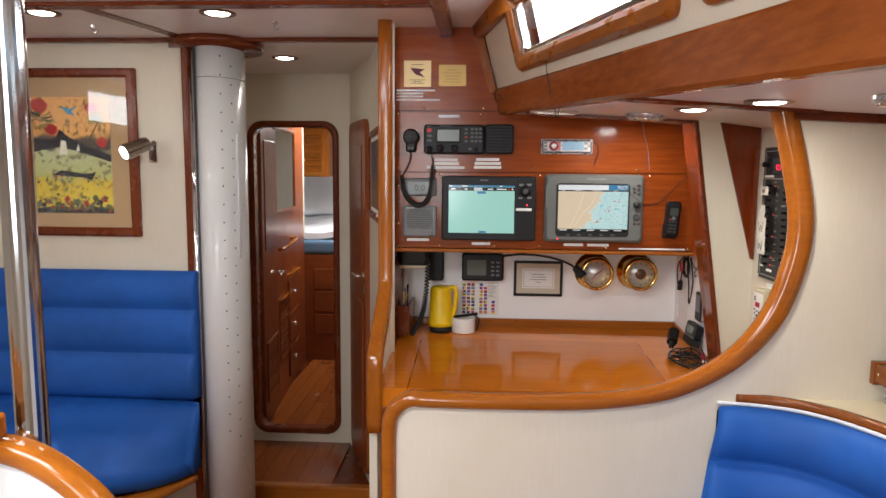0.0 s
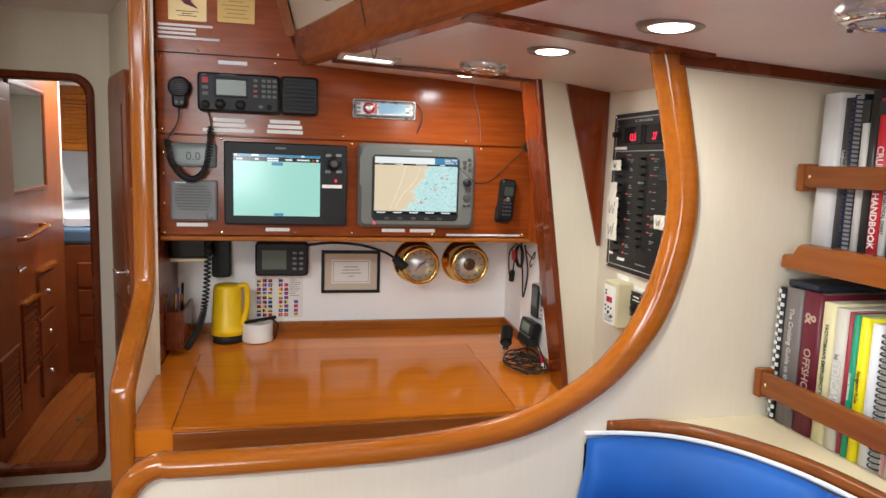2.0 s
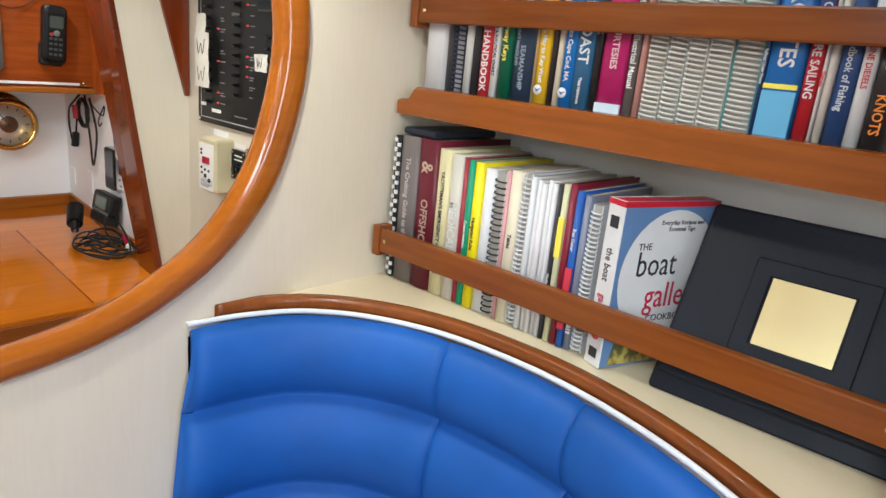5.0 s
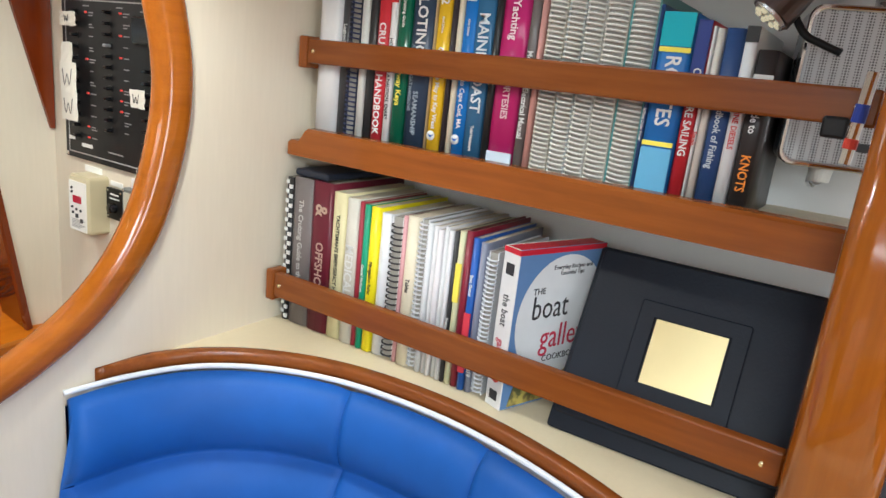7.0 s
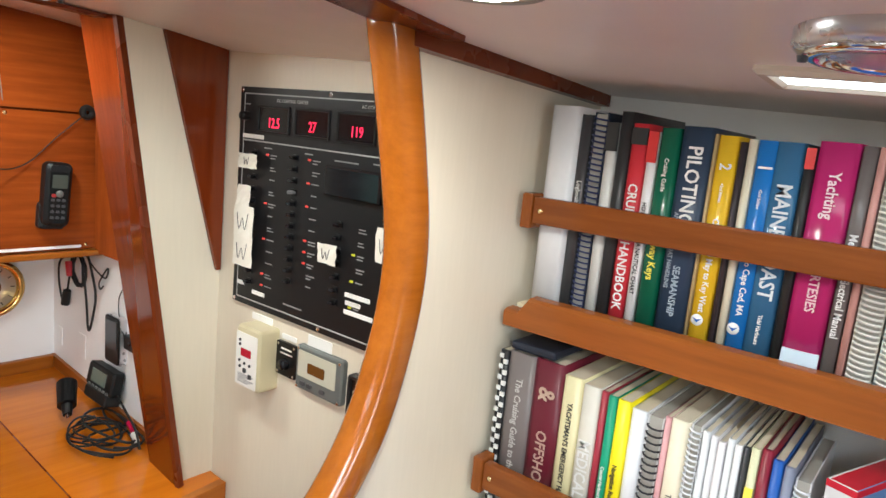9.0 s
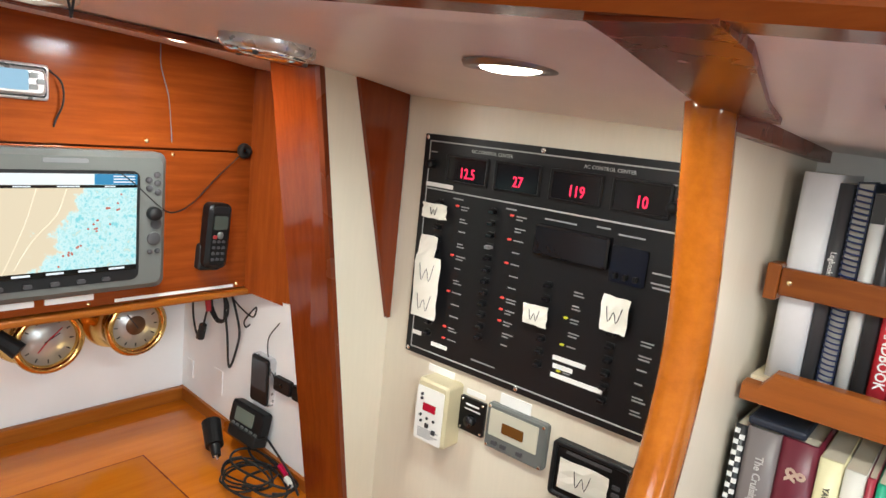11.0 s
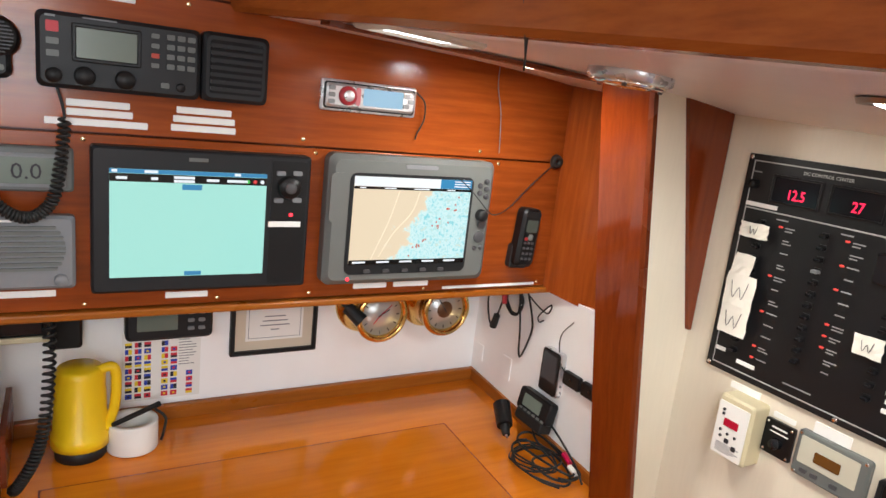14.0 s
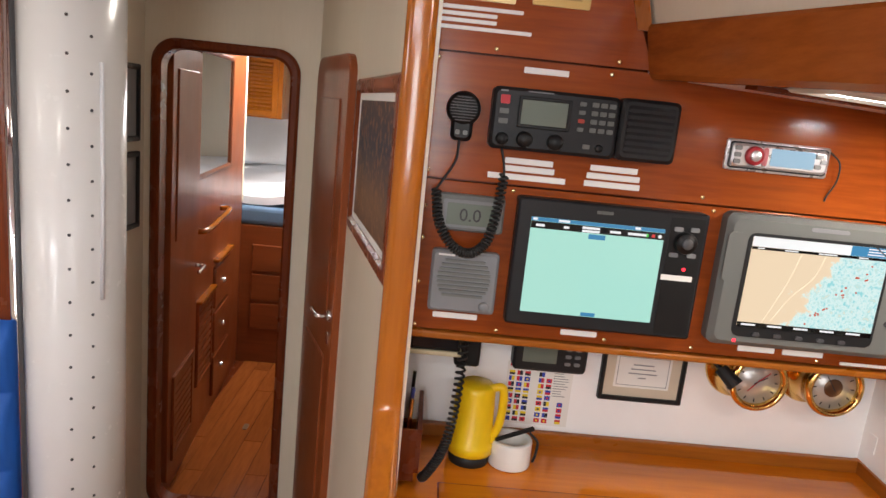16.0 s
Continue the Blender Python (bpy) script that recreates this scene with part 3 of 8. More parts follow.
for u, v in ((0.012, 1.29), (0.17, 1.292), (0.38, 1.293), (0.55, 1.293), (0.80, 1.29), (1.10, 1.293), (0.012, 1.375), (0.012, 1.46), (0.012, 1.52), (0.17, 1.562), (0.545, 1.562), (0.95, 1.562), (0.01, 1.585), (0.52, 1.585), (0.9, 1.585), (0.01, 1.785), (0.32, 1.785), (0.11, 1.808), (0.33, 1.808)):
    part("screw", lathe([(0.0, 0.0012), (0.003, 0.0012), (0.004, 0.0)], NAV @ Matrix.Translation((u, v, 0)), 8), BRASSPLATE, panel)


def label_strip(u0, u1, v, h=0.0105, m=NAV, n=0.0, group="printed label strips", skew=0.0):
    ob = solid("label_strip", rbox(m @ pose(0, 0, 0, 0, 0, 0), u0, u1, v - h / 2, v + h / 2, n, n + 0.0016, 0.001, 1), LABEL, "narrow white printed label strip", "label", group)
    return ob


for u0, u1, v in ((0.148, 0.236, 1.617), (0.148, 0.240, 1.603), (0.119, 0.262, 1.588), (0.305, 0.392, 1.619), (0.300, 0.398, 1.6045), (0.297, 0.400, 1.590), (0.163, 0.243, 1.778),
                  (0.045, 0.130, 1.314), (0.293, 0.363, 1.302), (0.640, 0.712, 1.303), (0.728, 0.808, 1.303), (0.005, 0.150, 1.872), (0.005, 0.105, 1.861), (0.005, 0.105, 1.850), (0.005, 0.168, 1.838)):
    label_strip(u0, u1, v, 0.0105 if v < 1.83 else 0.0065)
label_strip(0.845, 1.09, 1.2905, 0.006)

# plaques
pl = thing("plaque", (0.083, 2.3, 1.885), "square brass plaque with a coloured pennant emblem", "plaque", "plaques on the panel")
part("plate", rbox(NAV, 0.033, 0.134, 1.885, 1.980, 0, 0.004, 0.002, 2), plain("worn_brass", (0.62, 0.46, 0.24), 0.42, 0.75, 0.1), pl)
bm = bmesh.new()
for pts in (((0.055, 1.955), (0.112, 1.948), (0.092, 1.938), (0.112, 1.918), (0.075, 1.930)),):
    vs = [bm.verts.new(NAV @ Vector((u, v, 0.0046))) for u, v in pts]
    bm.faces.new(vs)
part("pennant", bm, plain("pennant_maroon", (0.12, 0.02, 0.05), 0.5), pl)
bm = bmesh.new()
for k, w in enumerate((0.05, 0.03, 0.06, 0.045)):
    rbox(NAV, 0.083 - w / 2, 0.083 + w / 2, 1.897 + 0.006 * k - (0 if k < 3 else -0.05), 1.899 + 0.006 * k - (0 if k < 3 else -0.05), 0.004, 0.0047, 0.0005, 1, bm=bm)
part("lettering", bm, INK, pl)["kind"] = "stuff"
pl = thing("plaque", (0.213, 2.3, 1.888), "dull brass plaque engraved with small lettering", "plaque", "plaques on the panel")
part("plate", rbox(NAV, 0.163, 0.264, 1.888, 1.965, 0, 0.004, 0.002, 2), plain("dull_brass", (0.42, 0.27, 0.10), 0.4, 0.8), pl)
bm = bmesh.new()
for k, w in enumerate((0.07, 0.05, 0.06, 0.075, 0.04)):
    rbox(NAV, 0.213 - w / 2, 0.213 + w / 2, 1.901 + 0.011 * k, 1.9035 + 0.011 * k, 0.004, 0.0045, 0.0005, 1, bm=bm)
part("lettering", bm, plain("engraving", (0.22, 0.14, 0.05), 0.5, 0.5), pl)["kind"] = "stuff"


def knob(m, u, v, n, r, h, seg=20):
    return lathe([(r, 0), (r, h * 0.7), (r * 0.86, h), (0, h)], m @ Matrix.Translation((u, v, n)), seg)


# radio telephone with its speaker, microphone and cord
radio = thing("marine_radio", (0.22, 2.3, 1.638), "black marine radio with keypad and grey-green display", "radio")
part("body", rbox(NAV, 0.111, 0.334, 1.638, 1.745, 0, 0.040, 0.010, 4, 0.006), CHARCOAL, radio)
part("display_frame", rframe(NAV, 0.156, 0.248, 1.678, 1.732, 0.006, 0.039, 0.044, 0.003), BLACK, radio)
part("display", rbox(NAV, 0.162, 0.242, 1.684, 1.726, 0.039, 0.0425, 0.002), LCD, radio)
for u, v, r in ((0.133, 1.656, 0.011), (0.172, 1.658, 0.014), (0.226, 1.658, 0.014)):
    part("knob", knob(NAV, u, v, 0.040, r, 0.016), BLACK, radio)
for i in range(3):
    for j in range(4):
        part("key", rbox(NAV, 0.284 + 0.015 * i, 0.295 + 0.015 * i, 1.681 + 0.0145 * j, 1.689 + 0.0145 * j, 0.039, 0.0425, 0.0015, 2), GREY, radio)
for j in range(4):
    part("key", rbox(NAV, 0.262, 0.273, 1.681 + 0.0145 * j, 1.688 + 0.0145 * j, 0.039, 0.0425, 0.0015, 2), GREY if j != 1 else plain("red_key", (0.4, 0.05, 0.03), 0.5), radio)
for j, mm in enumerate((GREY, GREY, plain("red_button", (0.45, 0.02, 0.03), 0.4))):
    part("key", rbox(NAV, 0.124, 0.140, 1.682 + 0.017 * j, 1.691 + 0.017 * j + (0.006 if j == 2 else 0), 0.039, 0.043, 0.0015, 2), mm, radio)
part("key", rbox(NAV, 0.276, 0.288, 1.652, 1.660, 0.039, 0.0425, 0.0015, 2), GREY, radio)
part("key", knob(NAV, 0.305, 1.655, 0.039, 0.007, 0.004), BLACK, radio)
bm = rbox(NAV, 0.123, 0.136, 1.7365, 1.7395, 0.0395, 0.0405, 0.0005, 1)
rbox(NAV, 0.17, 0.215, 1.7385, 1.7412, 0.0385, 0.0398, 0.0005, 1, bm=bm)
part("lettering", bm, MIDGREY, radio)["kind"] = "stuff"
spk = thing("radio_speaker", (0.39, 2.3, 1.64), "black slatted loudspeaker beside the marine radio", "speaker")
part("body", rbox(NAV, 0.337, 0.442, 1.639, 1.747, 0, 0.038, 0.010, 4, 0.006), CHARCOAL, spk)
part("recess", rbox(NAV, 0.348, 0.431, 1.652, 1.735, 0.0375, 0.039, 0.004, 2), BLACKGLOSS, spk)
for k in range(7):
    part("slat", rbox(NAV, 0.349, 0.430, 1.656 + 0.0112 * k, 1.662 + 0.0112 * k, 0.037, 0.0425, 0.002, 2), CHARCOAL, spk)

mic = thing("hand_microphone", (0.062, 2.3, 1.65), "black fist microphone hung on a clip", "microphone")
MICM = NAV @ Matrix.Translation((0.062, 1.70, 0))
part("head", lathe([(0.030, 0.010), (0.0305, 0.026), (0.026, 0.036), (0.0, 0.039)], MICM, 28), BLACK, mic)
bm = bmesh.new()
for k in range(-4, 5):
    w = math.sqrt(0.024 ** 2 - (0.005 * k) ** 2)
    rbox(MICM, -w, w, 0.005 * k - 0.001, 0.005 * k + 0.001, 0.034, 0.0395, 0.0008, 1, bm=bm)
part("grille", bm, DARKGREY, mic)
part("grip", rbox(MICM, -0.019, 0.019, -0.056, -0.012, 0.010, 0.034, 0.010, 4, 0.006), BLACK, mic)
for s in (-0.007, 0.007):
    part("button", rbox(MICM, s - 0.004, s + 0.004, -0.045, -0.037, 0.033, 0.036, 0.002, 2), GREY, mic)
part("clip", rbox(MICM, -0.012, 0.012, -0.012, 0.012, 0, 0.012, 0.004), CHROME, mic)


def coil(pts, r, wire, turns, seg=6, bm=None):
    """A coiled cord wound round a smooth path."""
    path = spline(pts, 12)
    n = turns * 8
    out, o = [], Vector((0, -1, 0.2))
    for i in range(n + 1):
        f = i / n * (len(path) - 1)
        k = min(int(f), len(path) - 2)
        p = path[k].lerp(path[k + 1], f - k)
        d = (path[k + 1] - path[k]).normalized()
        o = (o - d * o.dot(d)).normalized()
        a = 2 * math.pi * i / 8
        out.append(p + r * (math.cos(a) * o + math.sin(a) * d.cross(o)))
    return tube(out, wire, seg, 0, bm)


part("lead", tube([(0.060, 2.278, 1.646), (0.058, 2.275, 1.61), (0.040, 2.275, 1.575), (0.028, 2.272, 1.555)], 0.0022), RUBBER, mic)
part("coiled_cable", coil([(0.028, 2.270, 1.556), (0.038, 2.262, 1.50), (0.066, 2.255, 1.458), (0.100, 2.255, 1.447), (0.128, 2.258, 1.472), (0.140, 2.262, 1.53), (0.146, 2.266, 1.594)], 0.0072, 0.0026, 46), RUBBER, mic)
part("lead", tube([(0.146, 2.268, 1.594), (0.143, 2.272, 1.615), (0.136, 2.275, 1.640)], 0.0022), RUBBER, mic)

# small repeater display and grey loudspeaker
dep = thing("depth_display", (0.095, 2.3, 1.48), "grey instrument display reading zeros", "instrument")
part("case", rbox(NAV, 0.033, 0.157, 1.480, 1.548, 0, 0.014, 0.006, 3, 0.003), GREY, dep)
part("bezel", rbox(NAV, 0.044, 0.146, 1.487, 1.538, 0.0135, 0.0155, 0.003), MIDGREY, dep)
part("display", rbox(NAV, 0.052, 0.139, 1.492, 1.532, 0.015, 0.0165, 0.002), LCD, dep)
text("digits", "0.0", NAV @ Matrix.Translation((0.095, 1.510, 0.0172)), 0.034, INK, dep)
gs = thing("wall_speaker", (0.095, 2.3, 1.327), "grey loudspeaker with a ribbed round grille and a knob", "speaker")
part("case", rbox(NAV, 0.033, 0.158, 1.327, 1.444, 0, 0.022, 0.007, 3, 0.005), MIDGREY, gs)
for k in range(9):
    v = 1.361 + 0.0082 * k
    w = math.sqrt(max(0.0, 0.050 ** 2 - (v - 1.393) ** 2))
    part("rib", rbox(NAV, 0.095 - w, 0.095 + w, v - 0.0028, v + 0.0018, 0.021, 0.0255, 0.0018, 2), GREY, gs)
part("knob", knob(NAV, 0.138, 1.342, 0.022, 0.010, 0.009), MIDGREY, gs)
part("mark", rbox(NAV, 0.045, 0.075, 1.434, 1.4375, 0.0215, 0.0226, 0.0005, 1), LABEL, gs)

# dark chart plotter with a pale green screen
SCREEN_G = glow("screen_pale_green", (0.40, 0.76, 0.66), 0.80)
SCREEN_BAR = glow("screen_bar", (0.01, 0.012, 0.016), 0.1)
SCREEN_W = glow("screen_white", (0.85, 0.88, 0.9), 0.8)
SCREEN_B = glow("screen_blue", (0.05, 0.24, 0.45), 0.8)
pa = thing("chart_plotter", (0.354, 2.3, 1.318), "black chart plotter with a pale green screen", "chart plotter", "chart plotters on the panel")
part("case", rbox(NAV, 0.179, 0.529, 1.318, 1.557, 0, 0.030, 0.006, 3, 0.004), CHARCOAL, pa)
part("screen", rbox(NAV, 0.205, 0.450, 1.345, 1.523, 0.029, 0.0312, 0.001), SCREEN_G, pa)
part("status_bar", rbox(NAV, 0.205, 0.450, 1.503, 1.516, 0.0305, 0.0318, 0.0005), SCREEN_BAR, pa)
part("status_bar", rbox(NAV, 0.205, 0.450, 1.5165, 1.523, 0.0305, 0.0318, 0.0005), SCREEN_B, pa)
bm = bmesh.new()
for u, w, v in ((0.222, 0.016, 1.509), (0.27, 0.01, 1.509), (0.315, 0.032, 1.512), (0.315, 0.032, 1.506), (0.36, 0.02, 1.509), (0.40, 0.034, 1.509), (0.212, 0.008, 1.520), (0.265, 0.02, 1.520), (0.40, 0.01, 1.520)):
    rbox(NAV, u - w / 2, u + w / 2, v - 0.0022, v + 0.0022, 0.0315, 0.0325, 0.0004, 1, bm=bm)
part("status_text", bm, SCREEN_W, pa)["kind"] = "stuff"
part("soft_key", rbox(NAV, 0.312, 0.343, 1.492, 1.501, 0.0305, 0.0318, 0.001), SCREEN_B, pa)
part("soft_key", rbox(NAV, 0.318, 0.345, 1.346, 1.353, 0.0305, 0.0318, 0.001), SCREEN_B, pa)
for k, mm in enumerate((glow("icon_green", (0.1, 0.6, 0.1), 0.7), glow("icon_red", (0.7, 0.05, 0.05), 0.7), SCREEN_W)):
    part("icon", knob(NAV, 0.418 + 0.012 * k, 1.509, 0.0312, 0.0035, 0.0012, 10), mm, pa)
part("control_face", rbox(NAV, 0.459, 0.522, 1.326, 1.548, 0.0295, 0.0308, 0.004), BLACK, pa)
part("rotary_knob", knob(NAV, 0.489, 1.502, 0.030, 0.020, 0.016, 28), BLACK, pa)
part("knob_top", knob(NAV, 0.489, 1.502, 0.046, 0.010, 0.003, 20), DARKGREY, pa)
for u, v in ((0.474, 1.526), (0.504, 1.527), (0.472, 1.478), (0.505, 1.479)):
    part("key", rbox(NAV, u - 0.008, u + 0.008, v - 0.004, v + 0.004, 0.030, 0.034, 0.002, 2), MIDGREY, pa)
part("indicator", knob(NAV, 0.496, 1.452, 0.030, 0.0035, 0.002, 10), glow("red_led", (1.0, 0.03, 0.05), 2.5), pa)
part("label", rbox(NAV, 0.456, 0.514, 1.430, 1.440, 0.030, 0.0322, 0.001), LABEL, pa)
part("maker_mark", rbox(NAV, 0.322, 0.352, 1.539, 1.545, 0.0295, 0.0306, 0.0005), GREY, pa)

# grey chart plotter with a chart screen
m, n, l, p = mat("chart_screen")
v = coords(n, l)
sep = n.new("ShaderNodeSeparateXYZ")
l.new(v, sep.inputs[0])
nz = noise_tex(n, l, v, 16, 5, 0.65)
edge_add = n.new("ShaderNodeMath")
edge_add.operation = "MULTIPLY_ADD"
l.new(nz, edge_add.inputs[0])
edge_add.inputs[1].default_value = 0.20
l.new(sep.outputs[0], edge_add.inputs[2])
slope = n.new("ShaderNodeMath")
slope.operation = "MULTIPLY_ADD"
l.new(sep.outputs[2], slope.inputs[0])
slope.inputs[1].default_value = -0.70
l.new(edge_add.outputs[0], slope.inputs[2])
land = ramp(n, l, slope.outputs[0], [(0.0, (0.80, 0.63, 0.43)), (0.010, (0.80, 0.64, 0.45)), (0.013, (0.72, 0.82, 0.76)), (0.024, (0.28, 0.66, 0.70))])
sea = mixc(n, l, land, ramp(n, l, noise_tex(n, l, v, 85, 4, 0.65), [(0.36, (0.22, 0.62, 0.66)), (0.46, (0.66, 0.85, 0.83)), (0.52, (0.84, 0.90, 0.86)), (0.58, (0.42, 0.74, 0.74)), (0.66, (0.84, 0.76, 0.60))]), ramp(n, l, slope.outputs[0], [(0.011, (0, 0, 0)), (0.019, (0.7, 0.7, 0.7))]))
p.inputs["Base Color"].default_value = (0.03, 0.03, 0.03, 1)
l.new(sea, p.inputs["Emission Color"])
p.inputs["Emission Strength"].default_value = 0.92
p.inputs["Roughness"].default_value = 0.15
CHART = m
pb = thing("chart_plotter", (0.74, 2.3, 1.316), "grey chart plotter showing a coloured sea chart", "chart plotter", "chart plotters on the panel")
part("case", rbox(NAV, 0.563, 0.924, 1.316, 1.567, 0, 0.034, 0.016, 5, 0.010), GREY, pb)
part("screen_bezel", rbox(NAV, 0.603, 0.872, 1.337, 1.534, 0.033, 0.0352, 0.014, 4), CHARCOAL, pb)
part("screen", rbox(NAV, 0.611, 0.866, 1.357, 1.528, 0.035, 0.0364, 0.002), CHART, pb)
part("title_bar", rbox(NAV, 0.611, 0.793, 1.510, 1.528, 0.036, 0.0372, 0.0005), SCREEN_W, pb)
part("title_bar", rbox(NAV, 0.794, 0.866, 1.510, 1.528, 0.036, 0.0372, 0.0005), SCREEN_B, pb)
part("menu_bar", rbox(NAV, 0.611, 0.866, 1.5045, 1.5095, 0.036, 0.0372, 0.0005), SCREEN_BAR, pb)
part("soft_key_bar", rbox(NAV, 0.611, 0.866, 1.357, 1.366, 0.036, 0.0372, 0.0005), SCREEN_BAR, pb)
bm = bmesh.new()
for k in range(5):
    rbox(NAV, 0.618 + 0.05 * k, 0.645 + 0.05 * k, 1.360, 1.3635, 0.037, 0.0378, 0.0004, 1, bm=bm)
for u, w in ((0.622, 0.012), (0.672, 0.025), (0.735, 0.035), (0.81, 0.018)):
    rbox(NAV, u, u + w, 1.506, 1.5082, 0.037, 0.0378, 0.0004, 1, bm=bm)
for k in range(3):
    rbox(NAV, 0.825, 0.862, 1.5135 + 0.005 * k, 1.5155 + 0.005 * k, 0.037, 0.0378, 0.0004, 1, bm=bm)
part("menu_text", bm, SCREEN_W, pb)["kind"] = "stuff"
bm = bmesh.new()
for pts in (((0.655, 1.366), (0.67, 1.40), (0.690, 1.45), (0.705, 1.503)), ((0.672, 1.372), (0.70, 1.42), (0.735, 1.46), (0.75, 1.503))):
    tube([NAV @ Vector((u, v, 0.0364)) for u, v in pts], 0.0011, 5, 6, bm)
part("chart_lines", bm, glow("chart_line", (0.9, 0.72, 0.52), 0.9), pb)
rng = random.Random(4)
bm = bmesh.new()
for k in range(26):
    q = rng.random()
    u, v = 0.735 + 0.1 * q + rng.gauss(0, 0.007), 1.37 + 0.115 * q + rng.gauss(0, 0.007)
    rbox(NAV, u, u + 0.003, v, v + 0.003, 0.036, 0.0374, 0.0006, 1, bm=bm)
part("chart_marks", bm, glow("chart_red", (0.55, 0.10, 0.05), 0.8), pb)
part("card_door", rbox(NAV, 0.566, 0.598, 1.440, 1.532, 0.032, 0.0352, 0.008), GREY, pb)
part("nameplate", rbox(NAV, 0.715, 0.785, 1.546, 1.553, 0.033, 0.0358, 0.003), MIDGREY, pb)
for k in range(5):
    part("soft_key", rbox(NAV, 0.650 + 0.041 * k - 0.007, 0.650 + 0.041 * k + 0.007, 1.340, 1.347, 0.0345, 0.0385, 0.003, 3), DARKGREY, pb)
for u, v, r in ((0.888, 1.518, 0.006), (0.903, 1.527, 0.006), (0.904, 1.512, 0.006), (0.889, 1.503, 0.006), (0.905, 1.496, 0.006), (0.892, 1.386, 0.005), (0.906, 1.387, 0.005)):
    part("key", knob(NAV, u, v, 0.034, r, 0.004, 14), DARKGREY, pb)
part("rotary_knob", knob(NAV, 0.897, 1.457, 0.034, 0.0125, 0.014, 24), CHARCOAL, pb)
part("key", rbox(NAV, 0.893, 0.912, 1.428, 1.446, 0.0335, 0.0375, 0.008, 4), DARKGREY, pb)
part("cursor_pad", knob(NAV, 0.899, 1.410, 0.034, 0.0125, 0.004, 24), DARKGREY, pb)
part("indicator", knob(NAV, 0.612, 1.328, 0.034, 0.0035, 0.002, 10), glow("red_led_b", (1.0, 0.03, 0.05), 2.5), pb)

# car stereo
st = thing("stereo", (0.64, 2.3, 1.643), "silver car stereo with a pale blue display", "stereo")
part("trim_ring", rbox(NAV, 0.545, 0.735, 1.641, 1.697, 0, 0.009, 0.005, 3, 0.003), SILVER, st)
part("gap", rframe(NAV, 0.549, 0.731, 1.645, 1.693, 0.003, 0.008, 0.0105, 0.006), CHARCOAL, st)
part("face", rbox(NAV, 0.552, 0.728, 1.648, 1.690, 0.007, 0.018, 0.008, 4, 0.004), SILVER, st)
part("display", rbox(NAV, 0.622, 0.702, 1.655, 1.686, 0.0175, 0.0192, 0.003), glow("stereo_display", (0.36, 0.56, 0.72), 0.75), st)
part("volume_knob", knob(NAV, 0.591, 1.670, 0.018, 0.017, 0.008, 24), plain("stereo_red", (0.35, 0.03, 0.04), 0.3), st)
part("knob_cap", knob(NAV, 0.591, 1.670, 0.026, 0.010, 0.003, 20), SILVER, st)
for u, v in ((0.561, 1.682), (0.561, 1.670), (0.561, 1.658), (0.709, 1.679), (0.709, 1.661), (0.719, 1.670)):
    part("key", rbox(NAV, u - 0.006, u + 0.006, v - 0.004, v + 0.004, 0.017, 0.0205, 0.002, 2), MIDGREY, st)
part("key", rbox(NAV, 0.607, 0.616, 1.654, 1.686, 0.0175, 0.020, 0.004), plain("stereo_pink", (0.55, 0.18, 0.2), 0.3), st)
solid("audio_lead", tube([NAV @ Vector(p) for p in ((0.736, 1.690, 0.004), (0.752, 1.672, 0.012), (0.755, 1.640, 0.010), (0.745, 1.612, 0.006), (0.742, 1.600, 0.006))], 0.0016), RUBBER, "thin black audio lead hanging from the stereo", "cable")
solid("wire", tube([NAV @ Vector(p) for p in ((0.915, 1.760, 0.012), (0.918, 1.72, 0.010), (0.935, 1.67, 0.006), (0.942, 1.62, 0.004), (0.945, 1.585, 0.004))], 0.0009), MIDGREY, "thin grey wire down the wooden panel", "cable")

solid("plotter_lead", tube([NAV @ Vector(p) for p in ((0.800, 1.560, 0.014), (0.855, 1.515, 0.044), (0.905, 1.470, 0.045), (0.945, 1.455, 0.02), (0.990, 1.470, 0.006), (1.040, 1.520, 0.006), (1.095, 1.572, 0.010))], 0.0012, 6, 8), RUBBER, "thin black lead looping from the grey plotter to the grommet", "cable")

# satellite handset
hs = thing("handset", (1.03, 2.3, 1.334), "black handset resting in a wall cradle", "handset")
HSM = NAV @ Matrix.Translation((1.031, 1.405, 0)) @ pose(0, 0, 0, 0, 0, -4) @ Matrix.Diagonal((0.86, 0.92, 0.9, 1))
part("cradle", rbox(HSM, -0.030, 0.027, -0.078, -0.02, 0, 0.020, 0.008, 3, 0.003), RUBBER, hs)
part("body", rbox(HSM, -0.028, 0.030, -0.070, 0.072, 0.010, 0.042, 0.014, 4, 0.008), BLACK, hs)
part("earpiece", rbox(HSM, -0.021, 0.023, 0.052, 0.066, 0.040, 0.0432, 0.006, 4), CHARCOAL, hs)
part("display", rbox(HSM, -0.016, 0.018, 0.016, 0.046, 0.041, 0.0435, 0.003), plain("handset_lcd", (0.06, 0.07, 0.06), 0.25), hs)
part("call_key", rbox(HSM, -0.016, -0.006, -0.004, 0.004, 0.041, 0.0442, 0.003, 2), plain("handset_red", (0.30, 0.03, 0.03), 0.5), hs)
part("nav_key", knob(HSM, 0.002, 0.004, 0.041, 0.008, 0.0035, 16), GREY, hs)
for i in range(3):
    for j in range(4):
        part("key", rbox(HSM, -0.016 + 0.012 * i, -0.008 + 0.012 * i, -0.052 + 0.013 * j, -0.046 + 0.013 * j, 0.041, 0.044, 0.002, 2), DARKGREY, hs)
cl = thing("cable_clip", (1.09, 2.3, 1.56), "round black cable grommet on the panel", "grommet")
